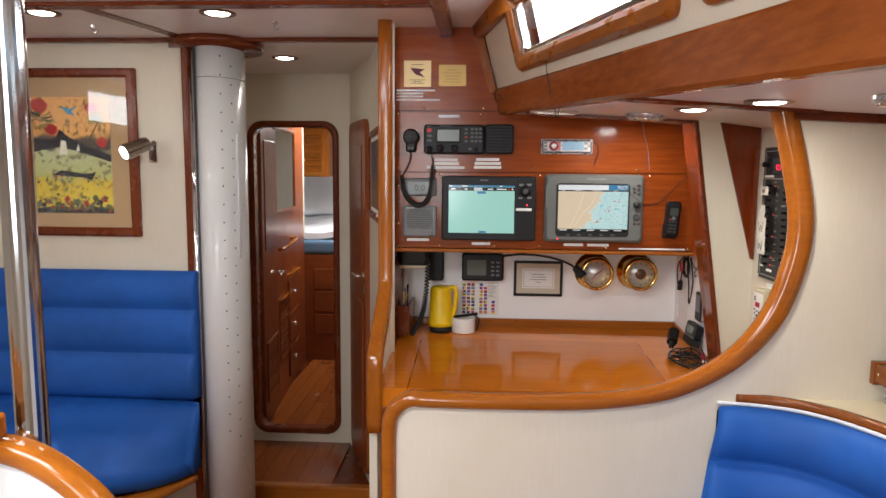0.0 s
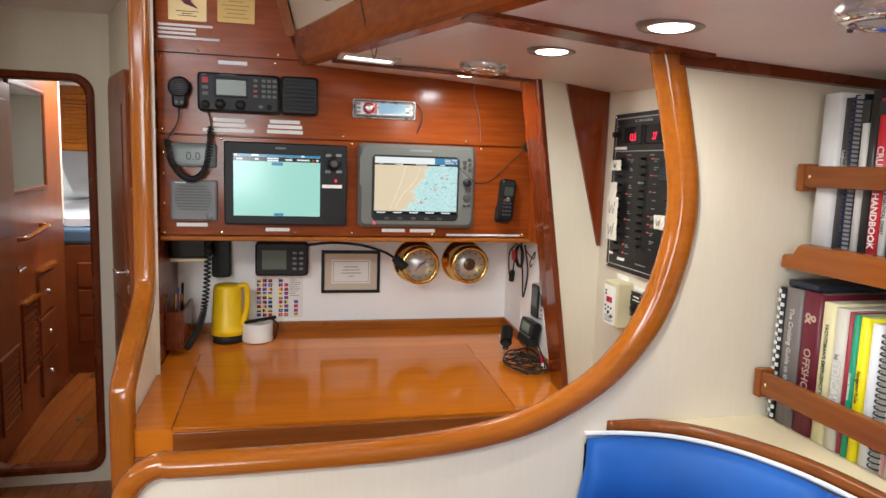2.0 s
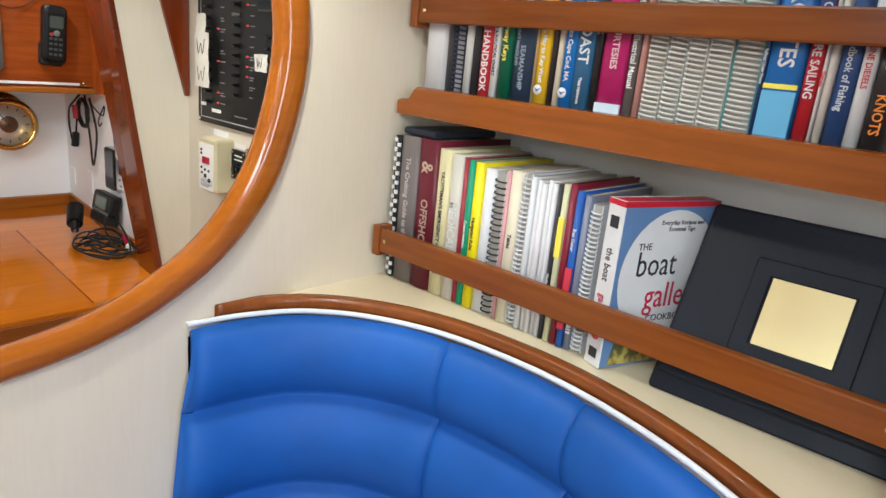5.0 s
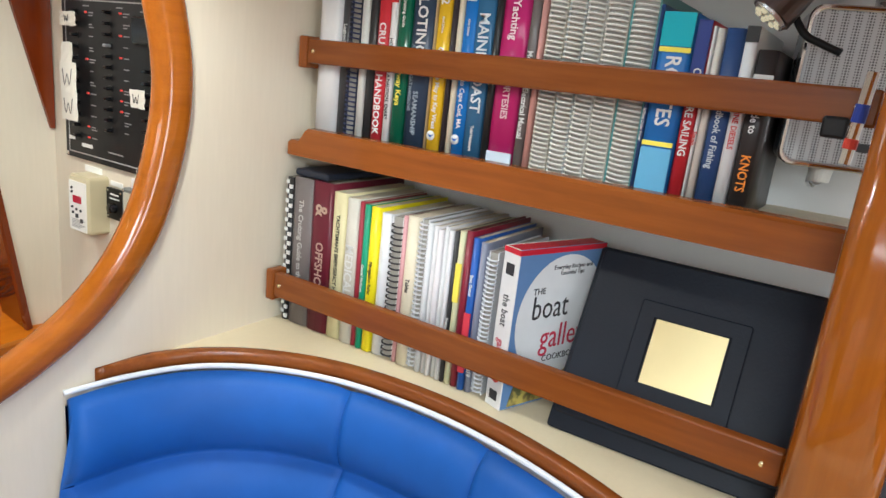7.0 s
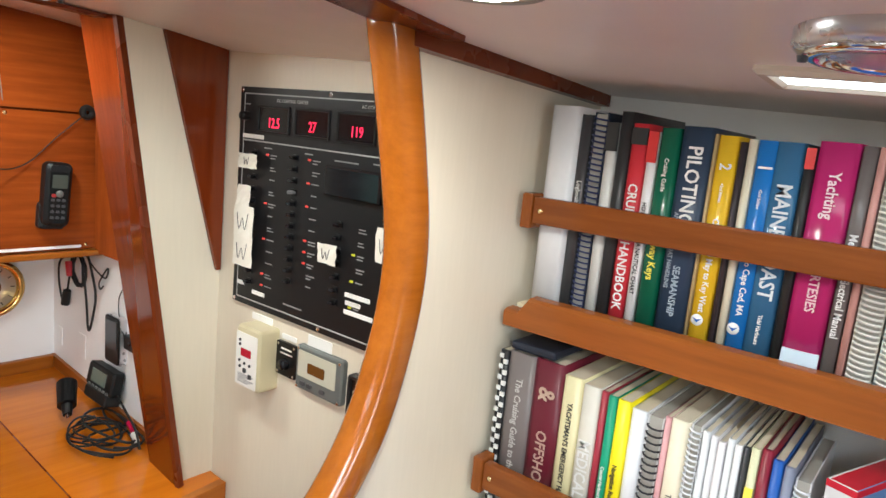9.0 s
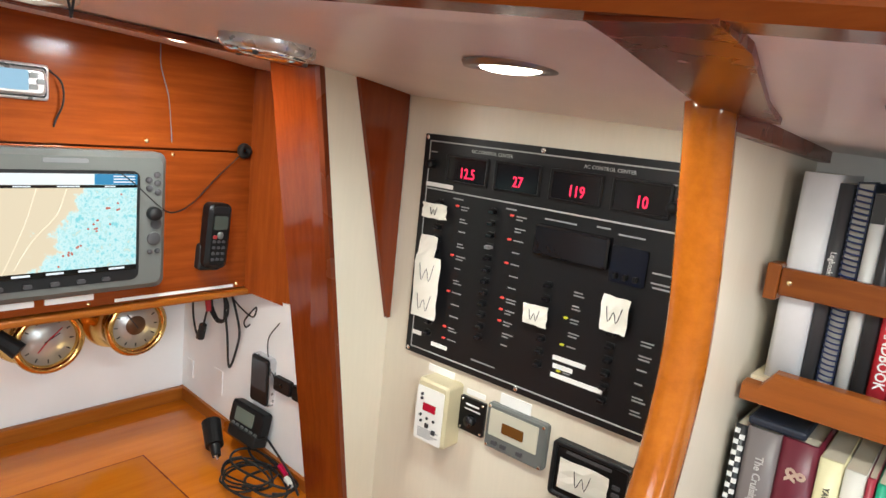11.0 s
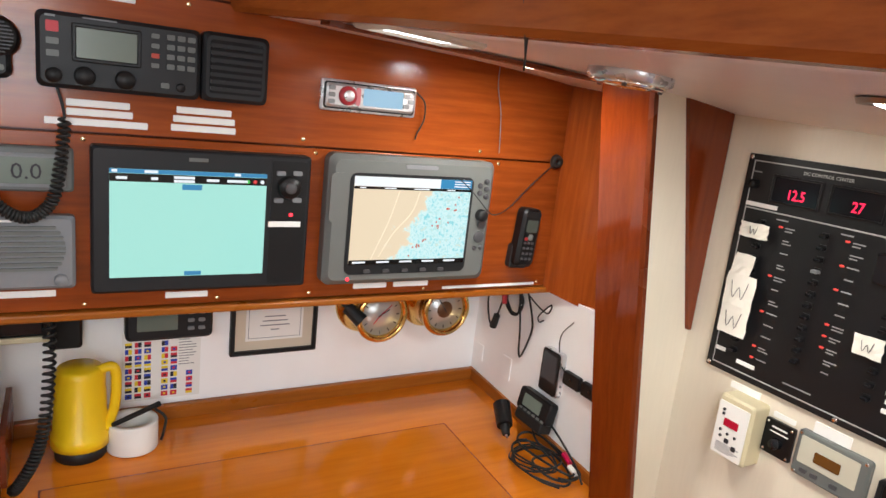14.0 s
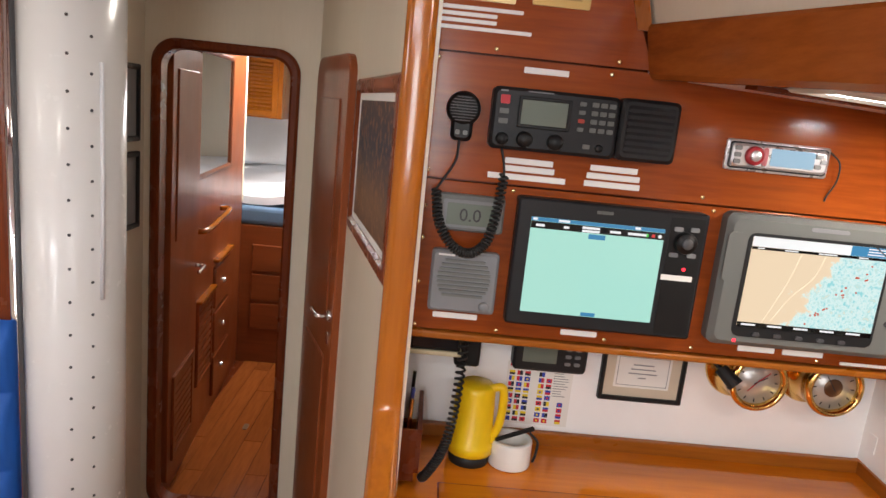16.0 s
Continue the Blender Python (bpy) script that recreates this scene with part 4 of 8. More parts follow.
part("ring", lathe([(0.008, 0.0), (0.016, 0.004), (0.014, 0.012), (0.006, 0.013), (0.004, 0.004)], NAV @ Matrix.Translation((1.10, 1.575, 0)), 16), RUBBER, cl)

# chart table
desk = thing("chart_table", (0.6, 2.2, 0.80), "glossy orange-varnished teak chart table with a hinged lid", "desk")
bm = bmesh.new()
outline = [(0.0, 1.855), (0.945, 1.855), (1.192, 1.885), (1.192, 2.05), (1.149, 2.10), (1.149, 2.597), (0.0, 2.597)]
f0 = [bm.verts.new((x, y, desk_z(y))) for x, y in outline]
f1 = [bm.verts.new((x, y, 0.775)) for x, y in outline]
bm.faces.new(f0), bm.faces.new(f1[::-1])
for i in range(len(outline)):
    j = (i + 1) % len(outline)
    bm.faces.new((f0[i], f1[i], f1[j], f0[j]))
part("frame", bm, DESKW, desk)


def tilted_board(x0, x1, y0, y1, h0, h1):
    b = bmesh.new()
    tops = [(x0, y0), (x1, y0), (x1, y1), (x0, y1)]
    hi = [b.verts.new((x, y, desk_z(y) + h1)) for x, y in tops]
    lo = [b.verts.new((x, y, desk_z(y) + h0)) for x, y in tops]
    b.faces.new(hi), b.faces.new(lo[::-1])
    for i in range(4):
        j = (i + 1) % 4
        b.faces.new((hi[i], lo[i], lo[j], hi[j]))
    bmesh.ops.bevel(b, geom=[e for e in b.edges], offset=0.002, segments=2, affect="EDGES")
    return b


part("lid", tilted_board(0.098, 0.948, 1.852, 2.388, -0.002, 0.0035), DESKW, desk)
part("lid_groove", tilted_board(0.0925, 0.9535, 1.8545, 2.3945, -0.004, 0.0008), MAHOG["x"], desk)
part("front_rail", box(0.099, 0.942, 1.848, 1.856, 0.815, 0.868, 0.003), SHELFW["x"], desk)
part("front_rail", box(0.0, 0.93, 1.85, 1.858, 0.770, 0.812, 0.003), SHELFW["x"], desk)
part("back_fiddle", box(0.0, 1.142, 2.580, 2.598, 0.912, 0.950, 0.003), TEAK["x"], desk)
part("side_fiddle", slab([(1.142, 2.597, 0.912), (1.142, 2.06, 0.872), (1.142, 2.06, 0.912), (1.142, 2.597, 0.950)], 0.008), TEAK["y"], desk)
part("pedestal", box(0.02, 1.148, 2.05, 2.59, FLOOR, 0.775), MAHOG["x"], desk)
part("corner_block", slab([(0.946, 1.853, 0.70), (1.192, 1.883, 0.70), (1.192, 1.883, 0.878), (0.946, 1.853, 0.878)], 0.018), TEAK["x"], desk)
part("side_ledge", box(1.0, 1.193, 1.76, 1.88, 0.765, 0.79, 0.004), TEAK["y"], desk)

# slanting hull knee and the triangular plate
knee = thing("hull_knee", (1.11, 1.98, 0.88), "glossy red-brown slanting timber knee", "knee")
part("face", slab([(0.988, 1.945, 1.752), (0.984, 2.06, 1.757), (1.116, 2.04, 0.885), (1.110, 1.925, 0.880)], 0.012), KNEEW, knee)
part("edge_strip", slab([(0.9885, 1.9365, 1.752), (0.9865, 1.9465, 1.752), (1.1085, 1.9265, 0.880), (1.1105, 1.9165, 0.880)], 0.012), MAHOG["z"], knee, "thin darker edge strip")
solid("triangle_plate", prism([(1.066, 1.742), (1.192, 1.725), (1.192, 1.304), (1.184, 1.304)], "y", 1.930, 1.9385), KNEEW, "tapering triangular wooden plate on the cream lining", "panel")

structure("wall_knee_web", prism([(0.996, 1.755), (1.195, 1.755), (1.195, 0.80), (1.128, 0.80)], "y", 1.939, 1.957), CREAM, "cream web between the knee and the hull", "wall")

# electrical panel
EP = plate((0, -1, 0), (0, 0, 1), (-1, 0, 0), (1.195, 1.879, 0))
ep = thing("electrical_panel", (1.19, 1.63, 1.255), "black electrical switch panel with red digital meters", "switch panel")
part("face", rbox(EP, 0.0, 0.489, 1.258, 1.652, 0, 0.008, 0.002, 2), plain("panel_black", (0.008, 0.008, 0.009), 0.4), ep)
LINE = plain("panel_line", (0.42, 0.42, 0.41), 0.5)
bm = bmesh.new()
for a in ((0.012, 0.477, 1.6395, 1.6415), (0.012, 0.477, 1.2685, 1.2705), (0.012, 0.0135, 1.27, 1.64), (0.4755, 0.477, 1.27, 1.64), (0.012, 0.477, 1.558, 1.5602)):
    rbox(EP, *a, 0.0075, 0.0088, 0.0005, 1, bm=bm)
part("border_line", bm, LINE, ep)
LED = glow("red_digits", (1.0, 0.02, 0.07), 2.2)
for k, (u, w) in enumerate((("12.5", 0.098), ("27", 0.199), ("119", 0.303), ("10", 0.405))):
    part("meter", rframe(EP, w - 0.044, w + 0.044, 1.5745, 1.6225, 0.004, 0.007, 0.0115, 0.002), BLACK, ep)
    part("meter_window", rbox(EP, w - 0.041, w + 0.041, 1.5775, 1.6195, 0.007, 0.0090, 0.001), BLACKGLOSS, ep)
    text("digits", u, EP @ Matrix.Translation((w + 0.002, 1.592, 0.0095)), 0.024, LED, ep, "CENTER", 0.8)
text("lettering", "DC CONTROL CENTER", EP @ Matrix.Translation((0.145, 1.631, 0.0083)), 0.0078, LINE, ep)
text("lettering", "AC CONTROL CENTER", EP @ Matrix.Translation((0.352, 1.631, 0.0083)), 0.0078, LINE, ep)
rng = random.Random(9)
legend = bmesh.new()
red_on, yel_on = glow("led_red", (1.0, 0.10, 0.08), 0.7), glow("led_yellow", (0.8, 0.75, 0.05), 0.6)
for col, (u, v0, count, dv, leds) in enumerate(((0.050, 1.538, 12, 0.0212, red_on), (0.162, 1.540, 12, 0.0192, red_on), (0.280, 1.446, 7, 0.0212, yel_on), (0.393, 1.402, 6, 0.0205, None))):
    for k in range(count):
        v = v0 - dv * k
        part("breaker", rbox(EP, u - 0.007, u + 0.007, v - 0.0055, v + 0.0055, 0.007, 0.010, 0.002, 2), BLACK, ep)
        part("toggle", box(u - 0.0035, u + 0.0075, v - 0.0028, v + 0.0028, 0.009, 0.021, 0.0012, 1, m=EP), BLACKGLOSS if (col, k) != (1, 3) else MIDGREY, ep)
        for q in range(rng.choice((1, 2, 2))):
            w = 0.011 + 0.010 * rng.random()
            rbox(EP, u + 0.044, u + 0.044 + w, v - 0.0015 - 0.005 * q, v + 0.0005 - 0.005 * q, 0.0075, 0.0083, 0.0003, 1, bm=legend)
        if leds and rng.random() < 0.30:
            part("lamp", rbox(EP, u + 0.033, u + 0.040, v - 0.0016, v + 0.0016, 0.0075, 0.010, 0.001, 1), leds, ep)
for u, v, w in ((0.075, 1.549, 0.022), (0.185, 1.549, 0.02), (0.258, 1.545, 0.055), (0.345, 1.548, 0.022), (0.38, 1.543, 0.04), (0.437, 1.50, 0.032), (0.437, 1.486, 0.03), (0.44, 1.48, 0.026), (0.445, 1.622, 0.02), (0.15, 1.285, 0.05), (0.015, 1.622, 0.015)):
    rbox(EP, u, u + w, v - 0.001, v + 0.0013, 0.0075, 0.0083, 0.0003, 1, bm=legend)
lg = part("legend", legend, plain("panel_legend", (0.27, 0.27, 0.27), 0.6), ep)
lg["kind"] = "stuff"
part("cover", rbox(EP, 0.250, 0.374, 1.490, 1.537, 0.007, 0.022, 0.003, 2, 0.003), BLACKGLOSS, ep, "glossy black hinged cover over breakers")
part("cover", rbox(EP, 0.377, 0.430, 1.476, 1.528, 0.007, 0.014, 0.003, 2), BLACKGLOSS, ep)
for u in (0.388, 0.403, 0.418):
    part("toggle", box(u - 0.003, u + 0.003, 1.482, 1.490, 0.013, 0.022, 0.0012, 1, m=EP), BLACK, ep)
for u, v in ((0.022, 1.601), (0.452, 1.592)):
    part("rotary_switch", knob(EP, u, v, 0.008, 0.008, 0.014, 16), BLACK, ep)
for u, v in ((0.006, 1.646), (0.24, 1.6465), (0.483, 1.6465), (0.006, 1.264), (0.245, 1.264), (0.483, 1.264)):
    part("screw", knob(EP, u, v, 0.008, 0.004, 0.0015, 10), CHROME, ep)


def tape_patch(m, u0, u1, v0, v1, n, parent, mark=True, lean=0.0):
    b = bmesh.new()
    rr = random.Random(int(u0 * 1000 + v0 * 777))
    cols, rows = 4, 4
    vs = [[b.verts.new(m @ Vector((u0 + (u1 - u0) * i / cols + rr.uniform(-1, 1) * 0.0012 + lean * (j / rows), v0 + (v1 - v0) * j / rows + rr.uniform(-1, 1) * 0.0012, n + rr.random() * 0.0025))) for i in range(cols + 1)] for j in range(rows + 1)]
    for j in range(rows):
        for i in range(cols):
            b.faces.new((vs[j][i], vs[j][i + 1], vs[j + 1][i + 1], vs[j + 1][i]))
    ex = bmesh.ops.extrude_face_region(b, geom=list(b.faces))
    bmesh.ops.translate(b, verts=[g for g in ex["geom"] if isinstance(g, bmesh.types.BMVert)], vec=(m.to_3x3() @ Vector((0, 0, 0.0006))))
    part("tape", b, TAPE, parent, "torn strip of masking tape")
    if mark:
        cu_, cv, s = (u0 + u1) / 2, (v0 + v1) / 2, min(u1 - u0, v1 - v0) * 0.28
        zz = n + 0.004
        part("ink_mark", tube([m @ Vector((cu_ + a * s, cv + c * s, zz)) for a, c in ((-1, 0.9), (-0.6, -0.9), (0.0, 0.4), (0.45, -0.9), (1.0, 1.0))], 0.0006, 4, 3), INK, parent)


tape_patch(EP, 0.022, 0.076, 1.511, 1.536, 0.022, ep)
tape_patch(EP, 0.020, 0.058, 1.438, 1.480, 0.022, ep, False, 0.006)
tape_patch(EP, 0.018, 0.076, 1.386, 1.444, 0.023, ep)
tape_patch(EP, 0.018, 0.074, 1.333, 1.388, 0.022, ep)
tape_patch(EP, 0.250, 0.293, 1.382, 1.414, 0.023, ep)
tape_patch(EP, 0.378, 0.420, 1.406, 1.458, 0.023, ep)
for u0, u1, v in ((0.012, 0.072, 1.5665), (0.060, 0.096, 1.287), (0.014, 0.034, 1.297), (0.304, 0.360, 1.338), (0.306, 0.340, 1.325), (0.304, 0.392, 1.310)):
    part("label", rbox(EP, u0, u1, v - 0.0035, v + 0.0035, 0.008, 0.0094, 0.0005, 1), LABEL, ep)

# small boxes under the panel
EPB = EP @ Matrix.Translation((0.042, 0.012, 0))
rb = thing("control_box", (1.19, 1.77, 1.12), "ivory control box with a white face and red readout", "control box")
part("box", rbox(EPB, 0.025, 0.094, 1.108, 1.222, 0, 0.042, 0.006, 3, 0.004), IVORY, rb)
part("face", rbox(EPB, 0.028, 0.088, 1.112, 1.210, 0.042, 0.0435, 0.002), PAPER, rb)
part("readout", rbox(EPB, 0.044, 0.072, 1.168, 1.182, 0.0432, 0.0452, 0.001), glow("red_readout", (0.6, 0.01, 0.04), 0.5), rb)
for u, v in ((0.040, 1.196), (0.040, 1.188), (0.040, 1.158), (0.055, 1.155), (0.070, 1.154), (0.042, 1.147)):
    part("button", knob(EPB, u, v, 0.0432, 0.0028, 0.0025, 10), INK, rb)
for u, v in ((0.056, 1.142), (0.072, 1.134)):
    part("button", rbox(EPB, u - 0.004, u + 0.004, v - 0.004, v + 0.004, 0.0432, 0.0455, 0.001), INK, rb)
bm = bmesh.new()
for k in range(6):
    rbox(EPB, 0.036, 0.036 + 0.03 + 0.008 * (k % 3), 1.118 + 0.003 * k, 1.1192 + 0.003 * k, 0.043, 0.0439, 0.0003, 1, bm=bm)
part("lettering", bm, MIDGREY, rb)["kind"] = "stuff"
sw = thing("switch_plate", (1.19, 1.71, 1.155), "small black rotary switch plate", "switch")
part("face", rbox(EP, 0.137, 0.190, 1.155, 1.216, 0, 0.006, 0.002, 2), BLACK, sw)
part("knob", knob(EP, 0.164, 1.178, 0.006, 0.010, 0.012, 18), BLACKGLOSS, sw)
bm = rbox(EP, 0.15, 0.178, 1.203, 1.206, 0.0055, 0.0066, 0.0003, 1)
rbox(EP, 0.148, 0.181, 1.195, 1.197, 0.0055, 0.0066, 0.0003, 1, bm=bm)
part("lettering", bm, LABEL, sw)["kind"] = "stuff"
for u, v in ((0.142, 1.211), (0.185, 1.211), (0.142, 1.160), (0.185, 1.160)):
    part("screw", knob(EP, u, v, 0.006, 0.0025, 0.0012, 8), CHROME, sw)
EPM = EP @ Matrix.Translation((0.008, 0.006, 0))
mt = thing("charge_meter", (1.19, 1.63, 1.143), "grey charge meter with a pale face and amber window", "meter")
part("case", rbox(EPM, 0.190, 0.306, 1.143, 1.221, 0, 0.012, 0.006, 3, 0.003), GREY, mt)
part("face", rbox(EPM, 0.198, 0.292, 1.167, 1.213, 0.0115, 0.0132, 0.002), plain("meter_face", (0.52, 0.50, 0.40), 0.5), mt)
part("display", rbox(EPM, 0.224, 0.266, 1.178, 1.196, 0.0128, 0.0146, 0.002), plain("amber_window", (0.12, 0.05, 0.012), 0.2), mt)
for u in (0.212, 0.230, 0.262):
    part("button", rbox(EPM, u - 0.006, u + 0.006, 1.152, 1.159, 0.0115, 0.0145, 0.002), DARKGREY, mt)
for u, v in ((0.196, 1.216), (0.300, 1.216), (0.196, 1.148), (0.300, 1.148)):
    part("screw", knob(EPM, u, v, 0.012, 0.003, 0.0012, 8), CHROME, mt)
EPT = EP @ Matrix.Translation((0.006, -0.002, 0))
tk = thing("tank_monitor", (1.19, 1.49, 1.124), "black tank monitor half covered by masking tape", "monitor")
part("frame", rframe(EPT, 0.322, 0.454, 1.124, 1.216, 0.008, 0, 0.014, 0.008), CHARCOAL, tk)
part("face", rbox(EPT, 0.328, 0.448, 1.130, 1.210, 0.0, 0.010, 0.003), BLACK, tk)
part("strip", rbox(EPT, 0.345, 0.42, 1.199, 1.204, 0.0095, 0.011, 0.001), DARKGREY, tk)
for v in (1.180, 1.168, 1.154):
    part("button", rbox(EPT, 0.425, 0.437, v - 0.003, v + 0.003, 0.0095, 0.013, 0.001), DARKGREY, tk)
tape_patch(EPT, 0.338, 0.420, 1.143, 1.192, 0.013, tk)
for u0, u1, v, h in ((0.055, 0.115, 1.240, 0.012), (0.145, 0.185, 1.225, 0.009), (0.215, 0.275, 1.236, 0.020)):
    label_strip(u0, u1, v, h, EP, 0.0005, "paper labels on the lining")
label_strip(0.452, 0.485, 1.185, 0.006, EP, 0.0005, "paper labels on the lining")
label_strip(0.452, 0.485, 1.170, 0.006, EP, 0.0005, "paper labels on the lining")

# things on the white wall under the instruments
gp = thing("gps_receiver", (0.33, 2.6, 1.12), "black receiver with a grey-green display and keys", "receiver")
part("case", rbox(BACK, 0.250, 0.425, 1.117, 1.232, 0.008, 0.045, 0.012, 4, 0.006), CHARCOAL, gp)
part("bracket", rbox(BACK, 0.29, 0.38, 1.14, 1.21, 0, 0.010, 0.004), BLACK, gp)
part("display", rbox(BACK, 0.272, 0.352, 1.140, 1.205, 0.0445, 0.0465, 0.002), LCD, gp)
for i in range(2):
    for j in range(4):
        part("key", rbox(BACK, 0.372 + 0.022 * i, 0.386 + 0.022 * i, 1.138 + 0.018 * j, 1.146 + 0.018 * j, 0.0445, 0.0485, 0.003, 2), MIDGREY, gp)
part("lead", tube([(0.425, 2.57, 1.222), (0.50, 2.555, 1.232), (0.60, 2.55, 1.225), (0.68, 2.52, 1.205), (0.722, 2.495, 1.182)], 0.0045, 8), RUBBER, gp)
part("plug", cyl((0.714, 2.50, 1.187), (0.744, 2.475, 1.158), 0.014, 0.018, 16), RUBBER, gp)
ce = thing("framed_certificate", (0.57, 2.6, 1.05), "small framed certificate with printed lines", "picture frame")
part("frame", rframe(BACK, 0.471, 0.676, 1.050, 1.200, 0.010, 0, 0.016, 0.002, 1), CHARCOAL, ce)
part("mat", rbox(BACK, 0.478, 0.669, 1.057, 1.193, 0.0, 0.006, 0.001, 1), plain("beige_mat", (0.60, 0.52, 0.40), 0.7), ce)
part("paper", rbox(BACK, 0.506, 0.642, 1.083, 1.168, 0.005, 0.0075, 0.001, 1), PAPER, ce)
bm = rframe(BACK, 0.512, 0.636, 1.089, 1.162, 0.0012, 0.007, 0.0082, 0.0008, 1)
for k, w in enumerate((0.02, 0.07, 0.06, 0.05)):
    rbox(BACK, 0.574 - w / 2, 0.574 + w / 2, 1.108 + 0.011 * k, 1.1105 + 0.011 * k, 0.0072, 0.0082, 0.0003, 1, bm=bm)
part("printing", bm, MIDGREY, ce)
fc = thing("flag_chart", (0.32, 2.6, 0.97), "printed chart of coloured signal flags on the wall", "chart")
part("sheet", rbox(BACK, 0.247, 0.408, 0.962, 1.122, 0, 0.0018, 0.001, 1), PAPER, fc)
cols = [plain("flag_red", (0.6, 0.03, 0.05), 0.6), plain("flag_blue", (0.03, 0.06, 0.4), 0.6), plain("flag_yellow", (0.8, 0.6, 0.03), 0.6), plain("flag_black", (0.02, 0.02, 0.03), 0.6)]
bms = [bmesh.new() for _ in cols]
rng = random.Random(21)
for i, (u, rows_) in enumerate(((0.253, 9), (0.272, 9), (0.291, 9), (0.326, 9), (0.345, 8), (0.378, 4))):
    for j in range(rows_):
        v = 0.968 + 0.0150 * j
        a, b = rng.sample(range(4), 2)
        style = rng.randrange(3)
        if style == 0:
            rbox(BACK, u, u + 0.0065, v, v + 0.0112, 0.0015, 0.0026, 0.0003, 1, bm=bms[a])
            rbox(BACK, u + 0.0067, u + 0.0135, v, v + 0.0112, 0.0015, 0.0026, 0.0003, 1, bm=bms[b])
        elif style == 1:
            rbox(BACK, u, u + 0.0135, v, v + 0.0055, 0.0015, 0.0026, 0.0003, 1, bm=bms[a])
            rbox(BACK, u, u + 0.0135, v + 0.0057, v + 0.0112, 0.0015, 0.0026, 0.0003, 1, bm=bms[b])
        else:
            rbox(BACK, u, u + 0.0135, v, v + 0.0112, 0.0015, 0.0024, 0.0003, 1, bm=bms[a])
            rbox(BACK, u + 0.0042, u + 0.0093, v + 0.0035, v + 0.0077, 0.0020, 0.0030, 0.0003, 1, bm=bms[b])
rbox(BACK, 0.253, 0.325, 1.110, 1.117, 0.0015, 0.0026, 0.0003, 1, bm=bms[0])
rbox(BACK, 0.345, 0.402, 1.110, 1.117, 0.0015, 0.0026, 0.0003, 1, bm=bms[1])
for b, mm in zip(bms, cols):
    part("flag", b, mm, fc)["kind"] = "stuff"
bm = bmesh.new()
for j in range(10):
    rbox(BACK, 0.362, 0.362 + 0.02 + 0.018 * rng.random(), 1.04 + 0.0065 * j, 1.0415 + 0.0065 * j, 0.0015, 0.0026, 0.0003, 1, bm=bm)
part("printing", bm, MIDGREY, fc)


def ships_clock(cx, cz, label, category, dial, needles):
    c = thing("brass_instrument", (cx, 2.6, cz - 0.08), label, category, "brass clock and barometer")
    M = BACK @ Matrix.Translation((cx, cz, 0))
    part("case", lathe([(0.077, 0.0), (0.079, 0.005), (0.076, 0.012), (0.062, 0.018), (0.060, 0.094), (0.066, 0.100), (0.068, 0.110), (0.061, 0.119), (0.054, 0.115), (0.052, 0.103)], M, 48), BRASS, c)
    M = M @ Matrix.Translation((0, 0, 0.041))
    part("dial", lathe([(0.053, 0.060), (0.053, 0.0625), (0.0, 0.0625)], M, 40), dial, c)
    bm = bmesh.new()
    for k in range(12):
        q = M @ Matrix.Rotation(radians(30 * k), 4, "Z")
        rbox(q, -0.0012, 0.0012, 0.040, 0.048, 0.0622, 0.0634, 0.0003, 1, bm=bm)
    part("hour_marks", bm, INK, c)
    for ang, ln, mm in needles:
        q = M @ Matrix.Rotation(radians(ang), 4, "Z")
        part("needle", rbox(q, -0.001, 0.001, -0.008, ln, 0.0635, 0.0646, 0.0006, 1), mm, c)
    return c


DIAL = plain("silver_dial", (0.55, 0.54, 0.52), 0.3, 0.5)
REDN = plain("red_needle", (0.5, 0.02, 0.04), 0.5)
ships_clock(0.802, 1.163, "polished brass ship's clock with a silver dial", "clock", DIAL, ((-48, 0.036, REDN), (140, 0.030, REDN), (-60, 0.026, INK)))
bar = ships_clock(0.979, 1.165, "polished brass barometer with an open centre dial", "barometer", DIAL, ((35, 0.034, INK),))
part("centre", lathe([(0.022, 0.0625), (0.020, 0.0645), (0.0, 0.0642)], BACK @ Matrix.Translation((0.979, 1.165, 0.041)), 20), BRONZE, bar)

torch = thing("hand_lantern", (0.166, 2.495, 0.913), "yellow plastic hand lantern with a black base", "lantern")
T0 = plate((1, 0, 0), (0, 1, 0), (0, 0, 1), (0.166, 2.495, desk_z(2.495)))
part("base", lathe([(0.0, 0), (0.046, 0.0), (0.047, 0.014), (0.044, 0.026), (0.0, 0.026)], T0, 28), RUBBER, torch)
part("body", lathe([(0.0, 0.026), (0.053, 0.026), (0.053, 0.048), (0.049, 0.052), (0.045, 0.172), (0.042, 0.184), (0.037, 0.189), (0.0, 0.190)], T0, 28), YELLOW, torch)
part("handle", tube([(0.197, 2.485, 1.094), (0.223, 2.48, 1.100), (0.229, 2.48, 1.067), (0.225, 2.48, 1.012), (0.211, 2.483, 0.967)], 0.010, 8), YELLOW, torch)
roll = thing("tape_roll", (0.260, 2.495, 0.913), "white roll of tape with a pen lying inside", "tape roll")
R0 = plate((1, 0, 0), (0, 1, 0), (0, 0, 1), (0.260, 2.495, desk_z(2.495)))
part("roll", lathe([(0.036, 0.0), (0.048, 0.0), (0.049, 0.003), (0.049, 0.058), (0.048, 0.061), (0.037, 0.061), (0.036, 0.058), (0.036, 0.0)], R0, 32), PAPER, roll)
solid("pen", cyl((0.222, 2.470, 0.9790), (0.316, 2.540, 0.9785), 0.005, 0.006, 10), RUBBER, "black pen lying across the tape roll", "pen")
